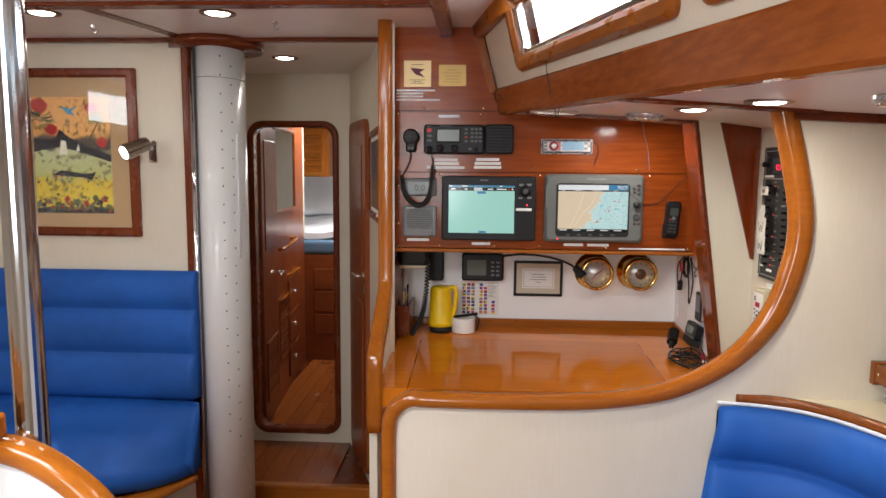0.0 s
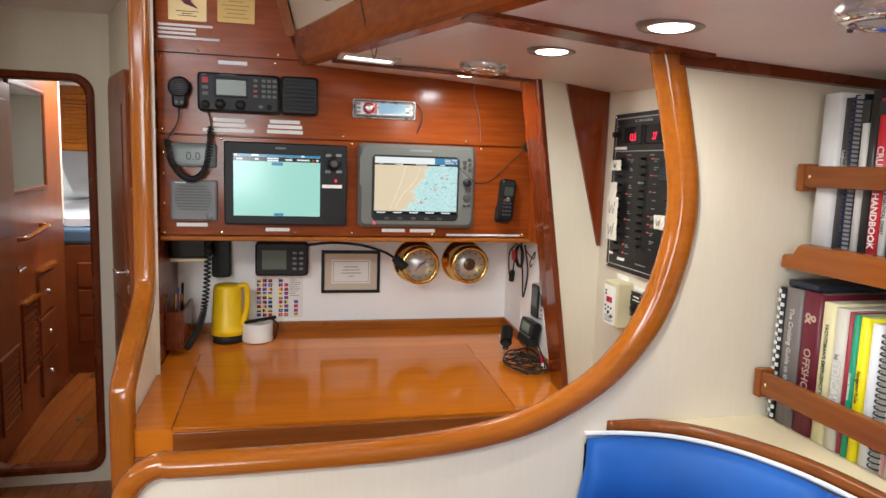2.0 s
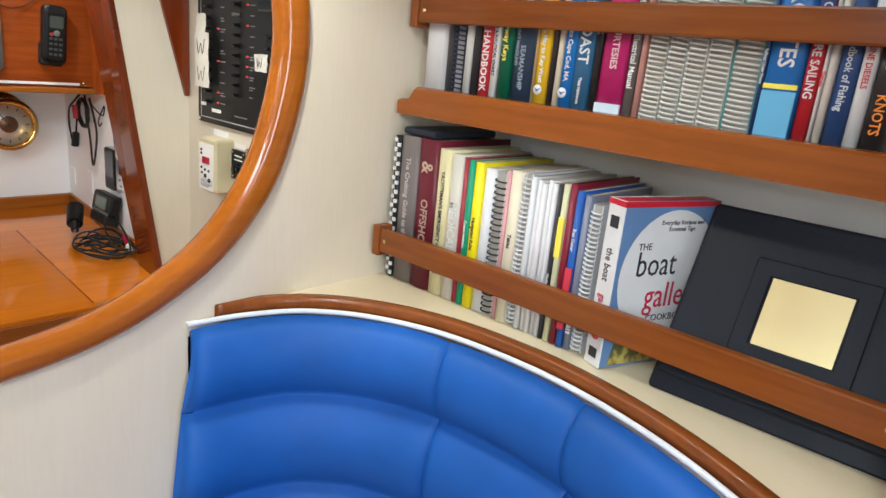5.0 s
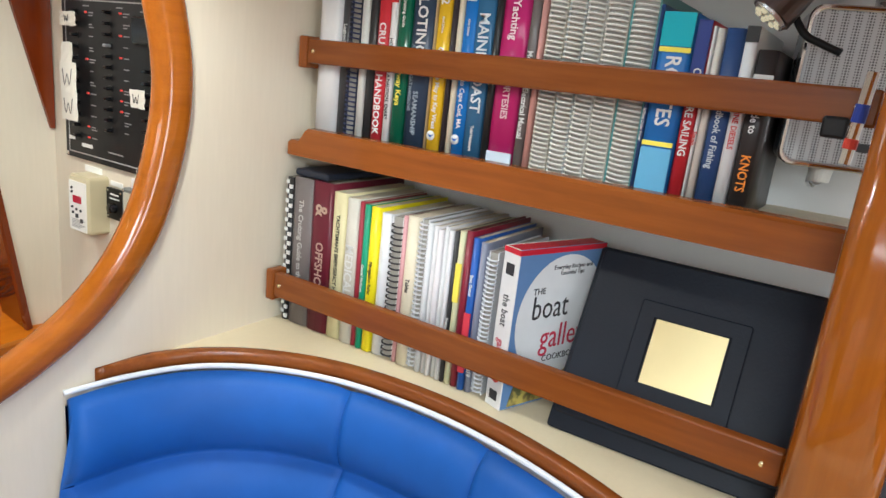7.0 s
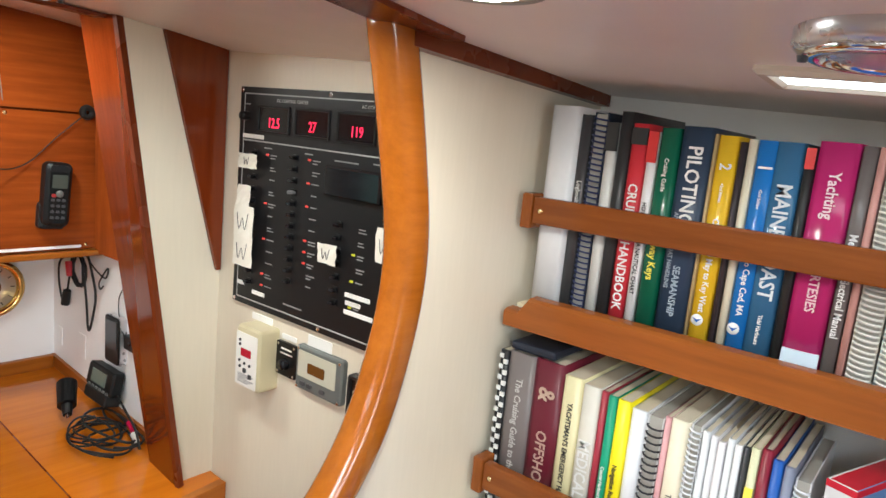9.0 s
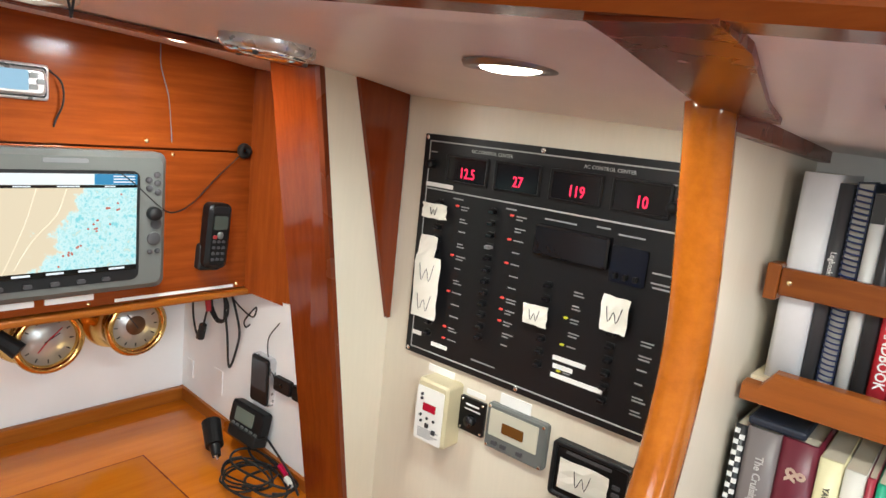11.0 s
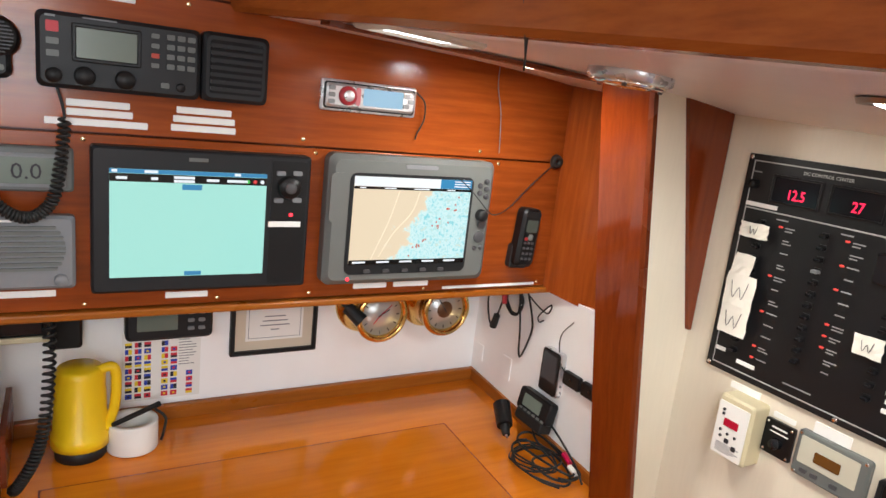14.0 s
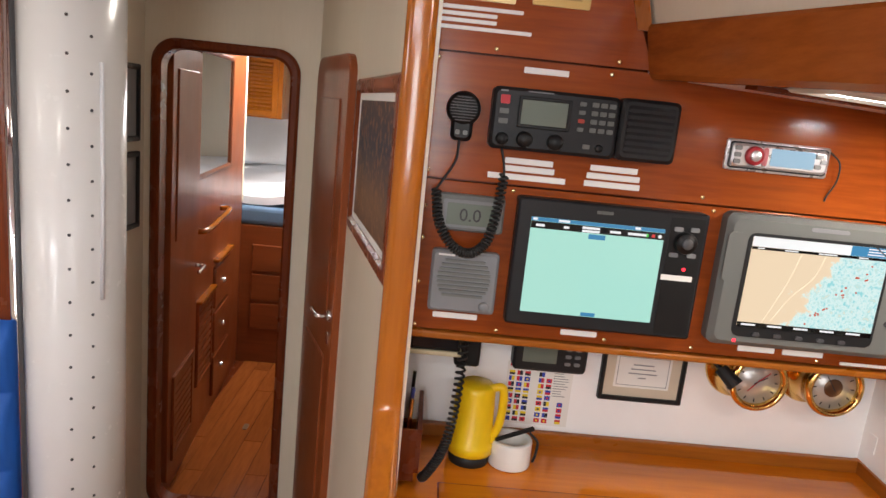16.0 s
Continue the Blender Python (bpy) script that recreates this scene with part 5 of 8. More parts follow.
solid("cable_loop", tube([(0.305, 2.52, 0.978), (0.325, 2.51, 0.960), (0.320, 2.495, 0.935), (0.316, 2.498, 0.916)], 0.003), RUBBER, "short black cable end on the chart table", "cable")

# handheld radio in its charger, pen pocket and hanging coiled cord
vh = thing("handheld_radio", (0.145, 2.58, 1.14), "black handheld radio clipped under the panel", "radio")
part("body", rbox(BACK, 0.112, 0.172, 1.115, 1.255, 0.012, 0.050, 0.008, 3, 0.005), BLACK, vh)
part("antenna", cyl((0.125, 2.57, 1.25), (0.125, 2.57, 1.269), 0.007), RUBBER, vh)
part("bracket", rbox(BACK, 0.12, 0.165, 1.15, 1.22, 0, 0.014, 0.003), CHARCOAL, vh)
bx = thing("black_receiver", (0.055, 2.5, 1.19), "black and grey electronic box hung under the panel", "box")
part("case", box(0.004, 0.115, 2.42, 2.575, 1.195, 1.268, 0.005), BLACK, bx)
part("front", box(0.010, 0.108, 2.412, 2.422, 1.203, 1.262, 0.003), BLACKGLOSS, bx)
part("base", box(0.006, 0.118, 2.415, 2.57, 1.186, 1.197, 0.003), IVORY, bx)
pk = thing("pen_pocket", (0.020, 2.450, 0.942), "dark wooden pocket on the side holding pens", "pen holder")
part("pocket", slab([(0.040, 2.360, 0.942), (0.040, 2.560, 0.942), (0.040, 2.560, 1.042), (0.040, 2.360, 1.042)], -0.010), MAHOG["y"], pk)
part("side", box(0.0, 0.040, 2.355, 2.362, 0.925, 1.042), MAHOG["z"], pk)
part("bottom", box(0.0, 0.040, 2.36, 2.56, 0.928, 0.942), MAHOG["y"], pk)
for k, (y, h, mm) in enumerate(((2.39, 0.12, BRASS), (2.425, 0.13, plain("pen_blue", (0.05, 0.06, 0.25), 0.4)), (2.45, 0.12, SILVER), (2.49, 0.10, BRASS), (2.52, 0.13, BLACK))):
    solid("pen", cyl((0.020, y, 0.943), (0.024, y + 0.006, 0.972 + h), 0.0048, 0.004, 10), mm, ("gold", "dark blue", "silver", "gold", "black")[k] + " pen standing in the wooden pocket", "pen", "pens in the pocket")
solid("coiled_cable", coil([(0.118, 2.40, 1.262), (0.117, 2.385, 1.15), (0.108, 2.37, 1.05), (0.092, 2.36, 0.99), (0.066, 2.36, 0.942), (0.058, 2.37, 0.929)], 0.0085, 0.0030, 42), RUBBER, "black coiled microphone cord hanging to the table", "cable")

# devices and cables on the side wall
SIDE = plate((0, -1, 0), (0, 0, 1), (-1, 0, 0), (1.150, 2.6, 0))
DEVICES = SIDE @ Matrix.Translation((0.06, 0, 0))
ph = thing("media_player", (1.15, 2.25, 1.03), "dark handheld media player with a silver edge", "player")
part("back", rbox(DEVICES, 0.260, 0.328, 1.030, 1.140, 0, 0.014, 0.008, 3), SILVER, ph)
part("face", rbox(DEVICES, 0.262, 0.324, 1.032, 1.138, 0.0135, 0.018, 0.007, 3, 0.001), BLACK, ph)
part("screen", rbox(DEVICES, 0.267, 0.318, 1.065, 1.130, 0.0175, 0.0190, 0.002), plain("dark_screen", (0.06, 0.065, 0.07), 0.08), ph)
rx = thing("satellite_receiver", (1.17, 2.32, 0.95), "black satellite radio receiver in a dock with dangling leads", "receiver")
RXM = DEVICES @ Matrix.Translation((0.275, 0.985, 0.012)) @ pose(0, 0, 0, -12, 0, 0) @ Matrix.Diagonal((0.84, 0.88, 0.9, 1))
part("case", rbox(RXM, -0.072, 0.070, -0.028, 0.034, 0, 0.026, 0.008, 3, 0.004), BLACK, rx)
part("display", rbox(RXM, -0.045, 0.034, -0.012, 0.022, 0.0255, 0.0275, 0.002), LCD, rx)
for i in range(6):
    part("key", rbox(RXM, -0.052 + 0.02 * i, -0.040 + 0.02 * i, -0.024, -0.018, 0.0255, 0.0285, 0.001), GREY, rx)
part("dock", rbox(RXM, -0.060, 0.060, -0.055, -0.024, -0.008, 0.030, 0.006, 3, 0.003), RUBBER, rx)
for k, u in enumerate((0.335, 0.398)):
    so = thing("socket", (1.18, 2.6 - u - 0.03, 1.07), "small black socket plate on the white wall", "socket", "sockets on the side wall")
    part("plate", rbox(DEVICES, u, u + 0.056, 1.076, 1.108, 0, 0.012, 0.004, 3, 0.002), BLACK, so)
    part("hole", knob(DEVICES, u + 0.028, 1.094, 0.012, 0.005, 0.0012, 12), BLACKGLOSS, so)
for u0, v0, w, h in ((0.025, 0.985, 0.028, 0.045), (0.150, 0.985, 0.036, 0.06)):
    solid("wall_patch", rbox(SIDE, u0, u0 + w, v0, v0 + h, 0, 0.0022, 0.001, 1), WHITE, "white plastic clip plate on the white wall", "clip", "clip plates")
S = lambda u, v, n: SIDE @ Vector((u, v, n))
solid("charger_cable", tube([S(0.15, 1.250, 0.012), S(0.105, 1.228, 0.012), S(0.068, 1.205, 0.012), S(0.062, 1.165, 0.012), S(0.078, 1.118, 0.012), S(0.100, 1.108, 0.012), S(0.112, 1.145, 0.012), S(0.135, 1.20, 0.014), S(0.155, 1.235, 0.014)], 0.0026), RUBBER, "black charger lead looped under the panel", "cable", "leads under the panel")
solid("charger_plug", cyl(S(0.098, 1.106, 0.012), S(0.110, 1.142, 0.012), 0.010, 0.009, 12), RUBBER, "black inline plug on the lead", "plug")
solid("coiled_lead", tube([S(0.178 + (0.033 + 0.003 * math.sin(1.7 * a)) * math.cos(a), 1.207 + (0.037 + 0.003 * math.cos(2.1 * a)) * math.sin(a), 0.014 + 0.004 * math.sin(2.3 * a)) for a in [k * 0.7 for k in range(38)]], 0.0026, 6, 3), RUBBER, "coil of black cable under the panel", "cable", "leads under the panel")
solid("red_connector", cyl(S(0.143, 1.222, 0.022), S(0.152, 1.188, 0.024), 0.008, 0.006, 10), plain("red_plastic", (0.5, 0.03, 0.04), 0.4), "small red plug on the cables", "plug")
solid("hanging_cable", tube([S(0.19, 1.255, 0.012), S(0.205, 1.20, 0.014), S(0.215, 1.14, 0.012), S(0.222, 1.085, 0.012), S(0.232, 1.075, 0.012), S(0.252, 1.12, 0.012), S(0.262, 1.165, 0.012), S(0.245, 1.21, 0.012), S(0.222, 1.250, 0.012)], 0.0027), RUBBER, "black cable hanging in a long loop", "cable", "leads under the panel")
solid("thin_lead", tube([S(0.21, 1.245, 0.010), S(0.26, 1.225, 0.012), S(0.31, 1.215, 0.012), S(0.320, 1.24, 0.012), S(0.28, 1.20, 0.012), S(0.285, 1.185, 0.012), S(0.30, 1.195, 0.012)], 0.0018), RUBBER, "thin black lead looped on the wall", "cable", "leads under the panel")
solid("thin_lead", tube([S(0.40, 1.225, 0.008), S(0.365, 1.18, 0.008), S(0.372, 1.13, 0.008), S(0.41, 1.09, 0.012)], 0.0013), RUBBER, "thin black lead down to the socket", "cable", "leads under the panel")
rng = random.Random(12)
for k in range(7):
    cx, cy, rx_, ry_ = 1.07 + rng.uniform(-0.02, 0.03), 2.175 + rng.uniform(-0.05, 0.05), rng.uniform(0.035, 0.06), rng.uniform(0.05, 0.095)
    a0 = rng.uniform(0, 6)
    pts = [(min(1.128, cx + rx_ * math.cos(a0 + 0.6 * i)), cy + ry_ * math.sin(a0 + 0.6 * i), desk_z(2.2) + 0.006 + 0.004 * k + 0.006 * math.sin(1.3 * i + k)) for i in range(13)]
    solid("loose_cable", tube(pts, 0.0028 if k % 2 else 0.0022, 6, 4), RUBBER, "tangled black power lead lying on the chart table", "cable", "tangled leads on the table")
ad = thing("car_adapter", (1.060, 2.300, 0.914), "black car power adapter with a metal tip", "adapter")
part("body", cyl((1.075, 2.335, 0.969), (1.055, 2.285, 0.939), 0.021, 0.019, 20), BLACK, ad)
part("neck", cyl((1.055, 2.285, 0.939), (1.048, 2.265, 0.926), 0.012, 0.009, 16), BLACK, ad)
part("tip", cyl((1.048, 2.265, 0.926), (1.046, 2.258, 0.921), 0.005, 0.003, 10), CHROME, ad)
solid("lead_from_receiver", tube([(1.135, 2.280, 0.959), (1.120, 2.260, 0.934), (1.110, 2.220, 0.919), (1.120, 2.170, 0.919)], 0.0025), RUBBER, "black lead running down from the receiver", "cable", "tangled leads on the table")
solid("lead_from_receiver", tube([(1.135, 2.230, 0.969), (1.120, 2.170, 0.964), (1.115, 2.100, 0.934), (1.100, 2.050, 0.914)], 0.0025), RUBBER, "black lead running down from the receiver", "cable", "tangled leads on the table")
solid("phono_plug", cyl((1.125, 2.145, 0.929), (1.120, 2.115, 0.922), 0.007, 0.006, 10), plain("red_plug", (0.520, -0.020, 0.054), 0.4), "red phono plug on a lead", "plug", "phono plugs")
solid("phono_plug", cyl((1.120, 2.115, 0.914), (1.112, 2.085, 0.914), 0.007, 0.006, 10), PAPER, "white phono plug on a lead", "plug", "phono plugs")

# ---- mast, passage and fore cabin ----
MX, MY = -0.785, 2.60
mast = thing("mast", (MX, MY, FLOOR), "white painted aluminium mast with rivets and a cable conduit", "mast")
ring = [(MX + 0.098 * math.cos(a), MY + 0.135 * math.sin(a)) for a in [2 * math.pi * i / 40 for i in range(40)]]
part("tube", smooth(prism(ring, "z", FLOOR, 2.10), 30), MASTPAINT, mast)
for k in range(22):
    for j, a in enumerate((-61, -37)):
        x, y = MX + 0.0985 * math.cos(radians(a)), MY + 0.1355 * math.sin(radians(a))
        z = 2.03 - 0.075 * k - 0.036 * j
        q = plate(*(lambda n: (Vector((0, 0, 1)).cross(n).normalized(), Vector((0, 0, 1)), n))(Vector((math.cos(radians(a)) / 0.098, math.sin(radians(a)) / 0.135, 0)).normalized()), (x, y, z))
        part("rivet", lathe([(0.0036, -0.001), (0.0032, 0.001), (0.0, 0.0016)], q, 10), DARKGREY, mast)
part("conduit", sweep([(MX - 0.086, MY - 0.085, FLOOR), (MX - 0.086, MY - 0.085, 2.09)], oval(0.024, 0.03, 3), (0, -1, 0)), CHROME, mast, "bright metal conduit strip")
part("conduit", sweep([(MX - 0.060, MY - 0.118, FLOOR), (MX - 0.060, MY - 0.118, 2.09)], oval(0.008, 0.012, 3), (0, -1, 0)), DARKGREY, mast)
part("conduit", sweep([(MX + 0.090, MY - 0.062, 1.20), (MX + 0.091, MY - 0.060, 1.45), (MX + 0.090, MY - 0.062, 1.72)], oval(0.008, 0.010, 3), (0, -1, 0)), PIPING, mast)
part("band", smooth(prism([(MX + 0.0995 * math.cos(a), MY + 0.1365 * math.sin(a)) for a in [2 * math.pi * i / 40 for i in range(40)]], "z", 1.945, 1.947), 30), GREY, mast)
col = [(MX + 0.01 + 0.155 * math.cos(a) * (1.12 if math.cos(a) > 0 else 1.28), MY - 0.02 + 0.20 * math.sin(a)) for a in [2 * math.pi * i / 40 for i in range(40)]]
structure("trim_mast_collar", smooth(prism(col, "z", 2.068, 2.099), 40), MAHOG["x"], "dark wooden collar round the mast head", "trim")

# overhead trims
structure("trim_overhead_cross", box(-2.0, 0.27, 2.47, 2.505, 2.084, 2.0995, 0.003), MAHOG["x"], "thin teak strip across the headliner", "trim")
structure("trim_overhead_beam", box(-2.0, 0.16, 1.90, 1.955, 2.086, 2.0995, 0.004), MAHOG["x"], "teak strip across the headliner", "trim")
structure("trim_overhead_fore_aft", box(0.165, 0.215, 0.4, 2.30, 2.062, 2.0995, 0.006), MAHOG["y"], "dark fore-and-aft wooden strip on the headliner", "trim")
structure("trim_coachroof_corner", sweep([COAMING @ Vector((u, 0.225 + 0.05 * u, 0.014)) for u in (0.0, 0.45)], oval(0.06, 0.05, 3, 0.015), cn_), TEAK["y"], "teak moulding along the coachroof corner", "trim")
structure("trim_overhead_slant", slab([(-1.02, 1.985, 2.097), (-0.97, 1.985, 2.097), (-0.86, 2.45, 2.097), (-0.91, 2.45, 2.097)], -0.012), MAHOG["y"], "dark strip running to the mast collar", "trim")


def downlight(x, y, z, r, rim, watts, name="downlight", label="round recessed downlight with a warm glow"):
    d = thing(name, (x, y, z), label, "ceiling light", "recessed downlights")
    M = plate((1, 0, 0), (0, -1, 0), (0, 0, -1), (x, y, z))
    part("rim", lathe([(r * 0.66, -0.002), (r * 0.70, 0.004), (r * 0.95, 0.004), (r, -0.001)], M, 32), rim, d)
    part("bulb", lathe([(0.0, 0.0075), (r * 0.40, 0.0068), (r * 0.60, 0.0045), (r * 0.67, 0.001)], M, 28), LAMPGLOW, d)
    li = bpy.data.lights.new("downlight_lamp", "AREA")
    li.shape, li.size, li.energy, li.color = "DISK", r * 1.3, watts, (1.0, 0.94, 0.86)
    lo = new("downlight_lamp", li)
    lo.location = (x, y, z - 0.012)
    return d


SATIN = plain("satin_rim", (0.30, 0.27, 0.25), 0.35, 0.8)
BROWNRIM = plain("bronze_rim", (0.16, 0.075, 0.035), 0.35, 0.4)
downlight(-0.605, 2.945, 2.10, 0.062, BROWNRIM, 0.3)
downlight(-0.575, 2.065, 2.10, 0.062, BROWNRIM, 0.6)
downlight(-1.180, 2.045, 2.10, 0.062, BROWNRIM, 0.6)
for x, y in ((0.879, 1.128), (0.841, 1.472), (0.83, 2.049)):
    downlight(x, y, deck_z(x, y), 0.047, SATIN, 2.5 if y < 2 else 2.8)


def dome_light(x, y):
    z = deck_z(x, y)
    d = thing("dome_light", (x, y, z), "flat round chrome dome light on the headliner", "ceiling light", "chrome dome lights")
    M = plate((1, 0, -0.05), (0, -1, -0.045), (-0.05, 0.045, -1), (x, y, z))
    part("base", lathe([(0.058, 0.0), (0.058, 0.010), (0.054, 0.014), (0.0, 0.014)], M, 36), SILVER, d)
    part("ring", lathe([(0.048, 0.012), (0.050, 0.017), (0.045, 0.019), (0.038, 0.019), (0.036, 0.015)], M, 36), CHROME, d)
    part("lens", lathe([(0.038, 0.014), (0.030, 0.017), (0.0, 0.019)], M, 28), SILVER, d)
    for k in range(3):
        a = radians(120 * k + 20)
        part("screw", lathe([(0.004, 0.017), (0.003, 0.021), (0, 0.0212)], M @ Matrix.Translation((0.048 * math.cos(a), 0.048 * math.sin(a), 0)), 10), DARKGREY, d)


dome_light(0.809, 1.811)
dome_light(1.002, 0.888)


def deck_prism(x0, x1, y0, y1):
    d = thing("deck_prism", ((x0 + x1) / 2, (y0 + y1) / 2, deck_z((x0 + x1) / 2, (y0 + y1) / 2)), "rectangular deck light glowing white with daylight", "deck light", "deck lights")
    M = plate((1, 0, -0.05), (0, -1, -0.045), (-0.05, 0.045, -1), (0, 0, deck_z(0, 0)))
    part("frame", rframe(M, x0 - 0.012, x1 + 0.012, -y1 - 0.012, -y0 + 0.012, 0.016, -0.004, 0.008, 0.006), plain("prism_frame", (0.62, 0.56, 0.47), 0.5), d)
    part("lens", rbox(M, x0, x1, -y1, -y0, -0.002, 0.004, 0.002), DAYGLOW, d)


deck_prism(0.49, 0.612, 1.895, 1.985)
deck_prism(1.145, 1.215, 0.64, 0.995)
for xx, yy in ((-1.12, 2.25), (-0.42, 2.20)):
    hk = thing("overhead_hook", (xx, yy, 2.07), "small chrome hook on the headliner", "hook", "chrome hooks")
    part("base", cyl((xx, yy, 2.0995), (xx, yy, 2.094), 0.011, 0.010, 14), CHROME, hk)
    part("hook", tube([(xx, yy, 2.095), (xx, yy - 0.005, 2.08), (xx + 0.012, yy - 0.005, 2.072), (xx + 0.018, yy - 0.005, 2.08)], 0.003), CHROME, hk)
# seam strips on the side deck headliner
structure("trim_deck_cross", slab([(0.47, 2.06, deck_z(0.47, 2.06) - 0.007), (0.985, 1.96, deck_z(0.985, 1.96) - 0.007), (0.985, 2.0, deck_z(0.985, 2.0) - 0.007), (0.47, 2.10, deck_z(0.47, 2.10) - 0.007)], -0.006), MAHOG["x"], "dark wooden strip across the low headliner", "trim")
structure("trim_deck_partition", prism([(1.01, 1.692), (1.49, 1.672), (1.49, 1.76), (1.01, 1.76)], "y", 1.312, 1.3295), MAHOG["x"], "dark strip where partition meets the headliner", "trim")
structure("trim_deck_beam", slab([(x, y, deck_z(x, y) - 0.006) for x, y in ((0.615, 1.206), (0.68, 1.21), (0.92, 1.262), (1.06, 1.285), (1.06, 1.329), (1.03, 1.345), (0.94, 1.331), (0.66, 1.278), (0.615, 1.272))], -0.006), MAHOG["x"], "dark wooden beam across the low headliner", "trim")

# thin cord hanging from the window, tied along the beam
solid("cord", tube([(0.488, 1.630, 1.955), (0.492, 1.640, 1.90), (0.503, 1.652, 1.82), (0.527, 1.664, 1.735), (0.533, 1.672, 1.722), (0.540, 1.682, 1.752)], 0.0011, 6, 8), RUBBER, "thin black cord hanging down from the window", "cable")

# slanting wall: door and picture
dr = thing("passage_door", PASSAGE_A @ Vector((0.30, 0.0, 0)), "closed dark mahogany door with a rounded top", "door")
part("leaf", rbox(PASSAGE_A, 0.085, 0.530, 0.03, 1.825, 0, 0.022, 0.06, 6, 0.004), FOREW["z"], dr)
part("panel", rbox(PASSAGE_A, 0.16, 0.455, 1.05, 1.70, 0.0215, 0.027, 0.01, 2, 0.004), FOREW["z"], dr)
part("panel", rbox(PASSAGE_A, 0.16, 0.455, 0.14, 0.92, 0.0215, 0.027, 0.01, 2, 0.004), FOREW["z"], dr)
hd = part("handle", tube([PASSAGE_A @ Vector(p) for p in ((0.485, 1.06, 0.022), (0.485, 1.06, 0.055), (0.46, 1.06, 0.060), (0.40, 1.058, 0.058))], 0.007, 8), CHROME, dr)
part("rose", lathe([(0.018, 0.022), (0.017, 0.028), (0.0, 0.029)], PASSAGE_A @ Matrix.Translation((0.485, 1.06, 0)), 18), CHROME, hd)
part("keyhole", rbox(PASSAGE_A, 0.475, 0.495, 0.97, 1.01, 0.021, 0.026, 0.008), CHROME, dr)


def art(name, blobs, base, seed=3):
    """A painted-looking sheet: bands of colour broken up by noise."""
    m, n, l, p = mat(name)
    v = coords(n, l)
    sp = n.new("ShaderNodeSeparateXYZ")
    l.new(v, sp.inputs[0])
    add = n.new("ShaderNodeMath")
    add.operation = "MULTIPLY_ADD"
    l.new(noise_tex(n, l, v, 14, 5, 0.65), add.inputs[0])
    add.inputs[1].default_value = 0.12
    l.new(sp.outputs[2], add.inputs[2])
    c = ramp(n, l, add.outputs[0], base)
    d = ramp(n, l, noise_tex(n, l, v, 45, 4), [(0.52, (0, 0, 0)), (0.62, (0.8, 0.8, 0.8))])
    l.new(mixc(n, l, c, blobs, d), p.inputs["Base Color"])
    p.inputs["Roughness"].default_value = 0.6
    return m


pic = thing("framed_picture", PASSAGE @ Vector((0.35, 1.3, 0)), "dark picture in a mahogany frame with a white mat", "picture")
part("frame", rframe(PASSAGE, 0.055, 0.68, 1.362, 1.752, 0.035, 0, 0.018, 0.002, 1), MAHOG["z"], pic)
part("mat", rbox(PASSAGE, 0.085, 0.655, 1.39, 1.725, 0, 0.008, 0.001, 1), PAPER, pic)
part("print", rbox(PASSAGE, 0.13, 0.61, 1.415, 1.70, 0.0075, 0.0095, 0.001, 1), art("dark_print", (0.26, 0.13, 0.07), [(0.05, (0.03, 0.022, 0.02)), (0.14, (0.10, 0.045, 0.025)), (0.24, (0.20, 0.11, 0.06)), (0.36, (0.035, 0.04, 0.06)), (0.50, (0.09, 0.06, 0.05))]), pic)
for z0, z1 in ((1.49, 1.745), (1.19, 1.455)):
    LW = plate((0, 1, 0), (0, 0, 1), (1, 0, 0), (-1.0, 0, 0))
    sp_ = thing("small_picture", (-1.0, 3.30, z0), "small dark-framed print on the passage wall", "picture", "small pictures in the passage")
    part("frame", rframe(LW, 3.19, 3.40, z0, z1, 0.018, 0, 0.016, 0.002, 1), CHARCOAL, sp_)
    part("print", rbox(LW, 3.205, 3.385, z0 + 0.015, z1 - 0.015, 0, 0.007, 0.001, 1), MIDGREY, sp_)

# fore cabin seen through the doorway
structure("wall_fore_port", slab([(-0.955, 3.50, FLOOR), (-1.125, 5.17, FLOOR), (-1.125, 5.17, 2.05), (-0.955, 3.50, 2.05)], 0.03), FOREW["z"], "dark wooden wall of the fore cabin", "wall")
structure("wall_fore_starboard", box(-0.42, -0.38, 3.50, 7.4, FLOOR, 2.05), CREAM, "cream wall of the fore cabin", "wall")
structure("wall_fore_end", box(-2.2, -0.38, 7.36, 7.40, FLOOR, 2.05), CREAM, "cream end wall of the fore cabin", "wall")
structure("wall_fore_hull", box(-2.2, -2.16, 5.17, 7.4, FLOOR, 2.05), CREAM, "cream hull lining of the fore cabin", "wall")
structure("wall_fore_corner", box(-2.2, -1.12, 5.14, 5.17, 1.03, 2.05), CREAM, "cream return wall of the fore cabin", "wall")
FA, FB = Vector((-0.955, 3.50, 0)), Vector((-1.125, 5.17, 0))
fd = (FB - FA).normalized()
FORE = plate(fd, (0, 0, 1), (fd.y, -fd.x, 0), FA)
fdr = thing("cabin_door", FORE @ Vector((0.3, 0.09, 0)), "mahogany door standing open against the wall", "door")
part("leaf", rbox(FORE, 0.03, 0.455, 0.10, 1.83, 0.0, 0.030, 0.03, 4, 0.003), FOREW["z"], fdr)
part("panel", rbox(FORE, 0.09, 0.395, 1.10, 1.75, 0.0295, 0.036, 0.008, 2, 0.004), FOREW["z"], fdr)
lv = part("louvre_panel", rframe(FORE, 0.08, 0.40, 0.18, 0.55, 0.03, 0.0295, 0.040, 0.005, 1), FOREW["z"], fdr)
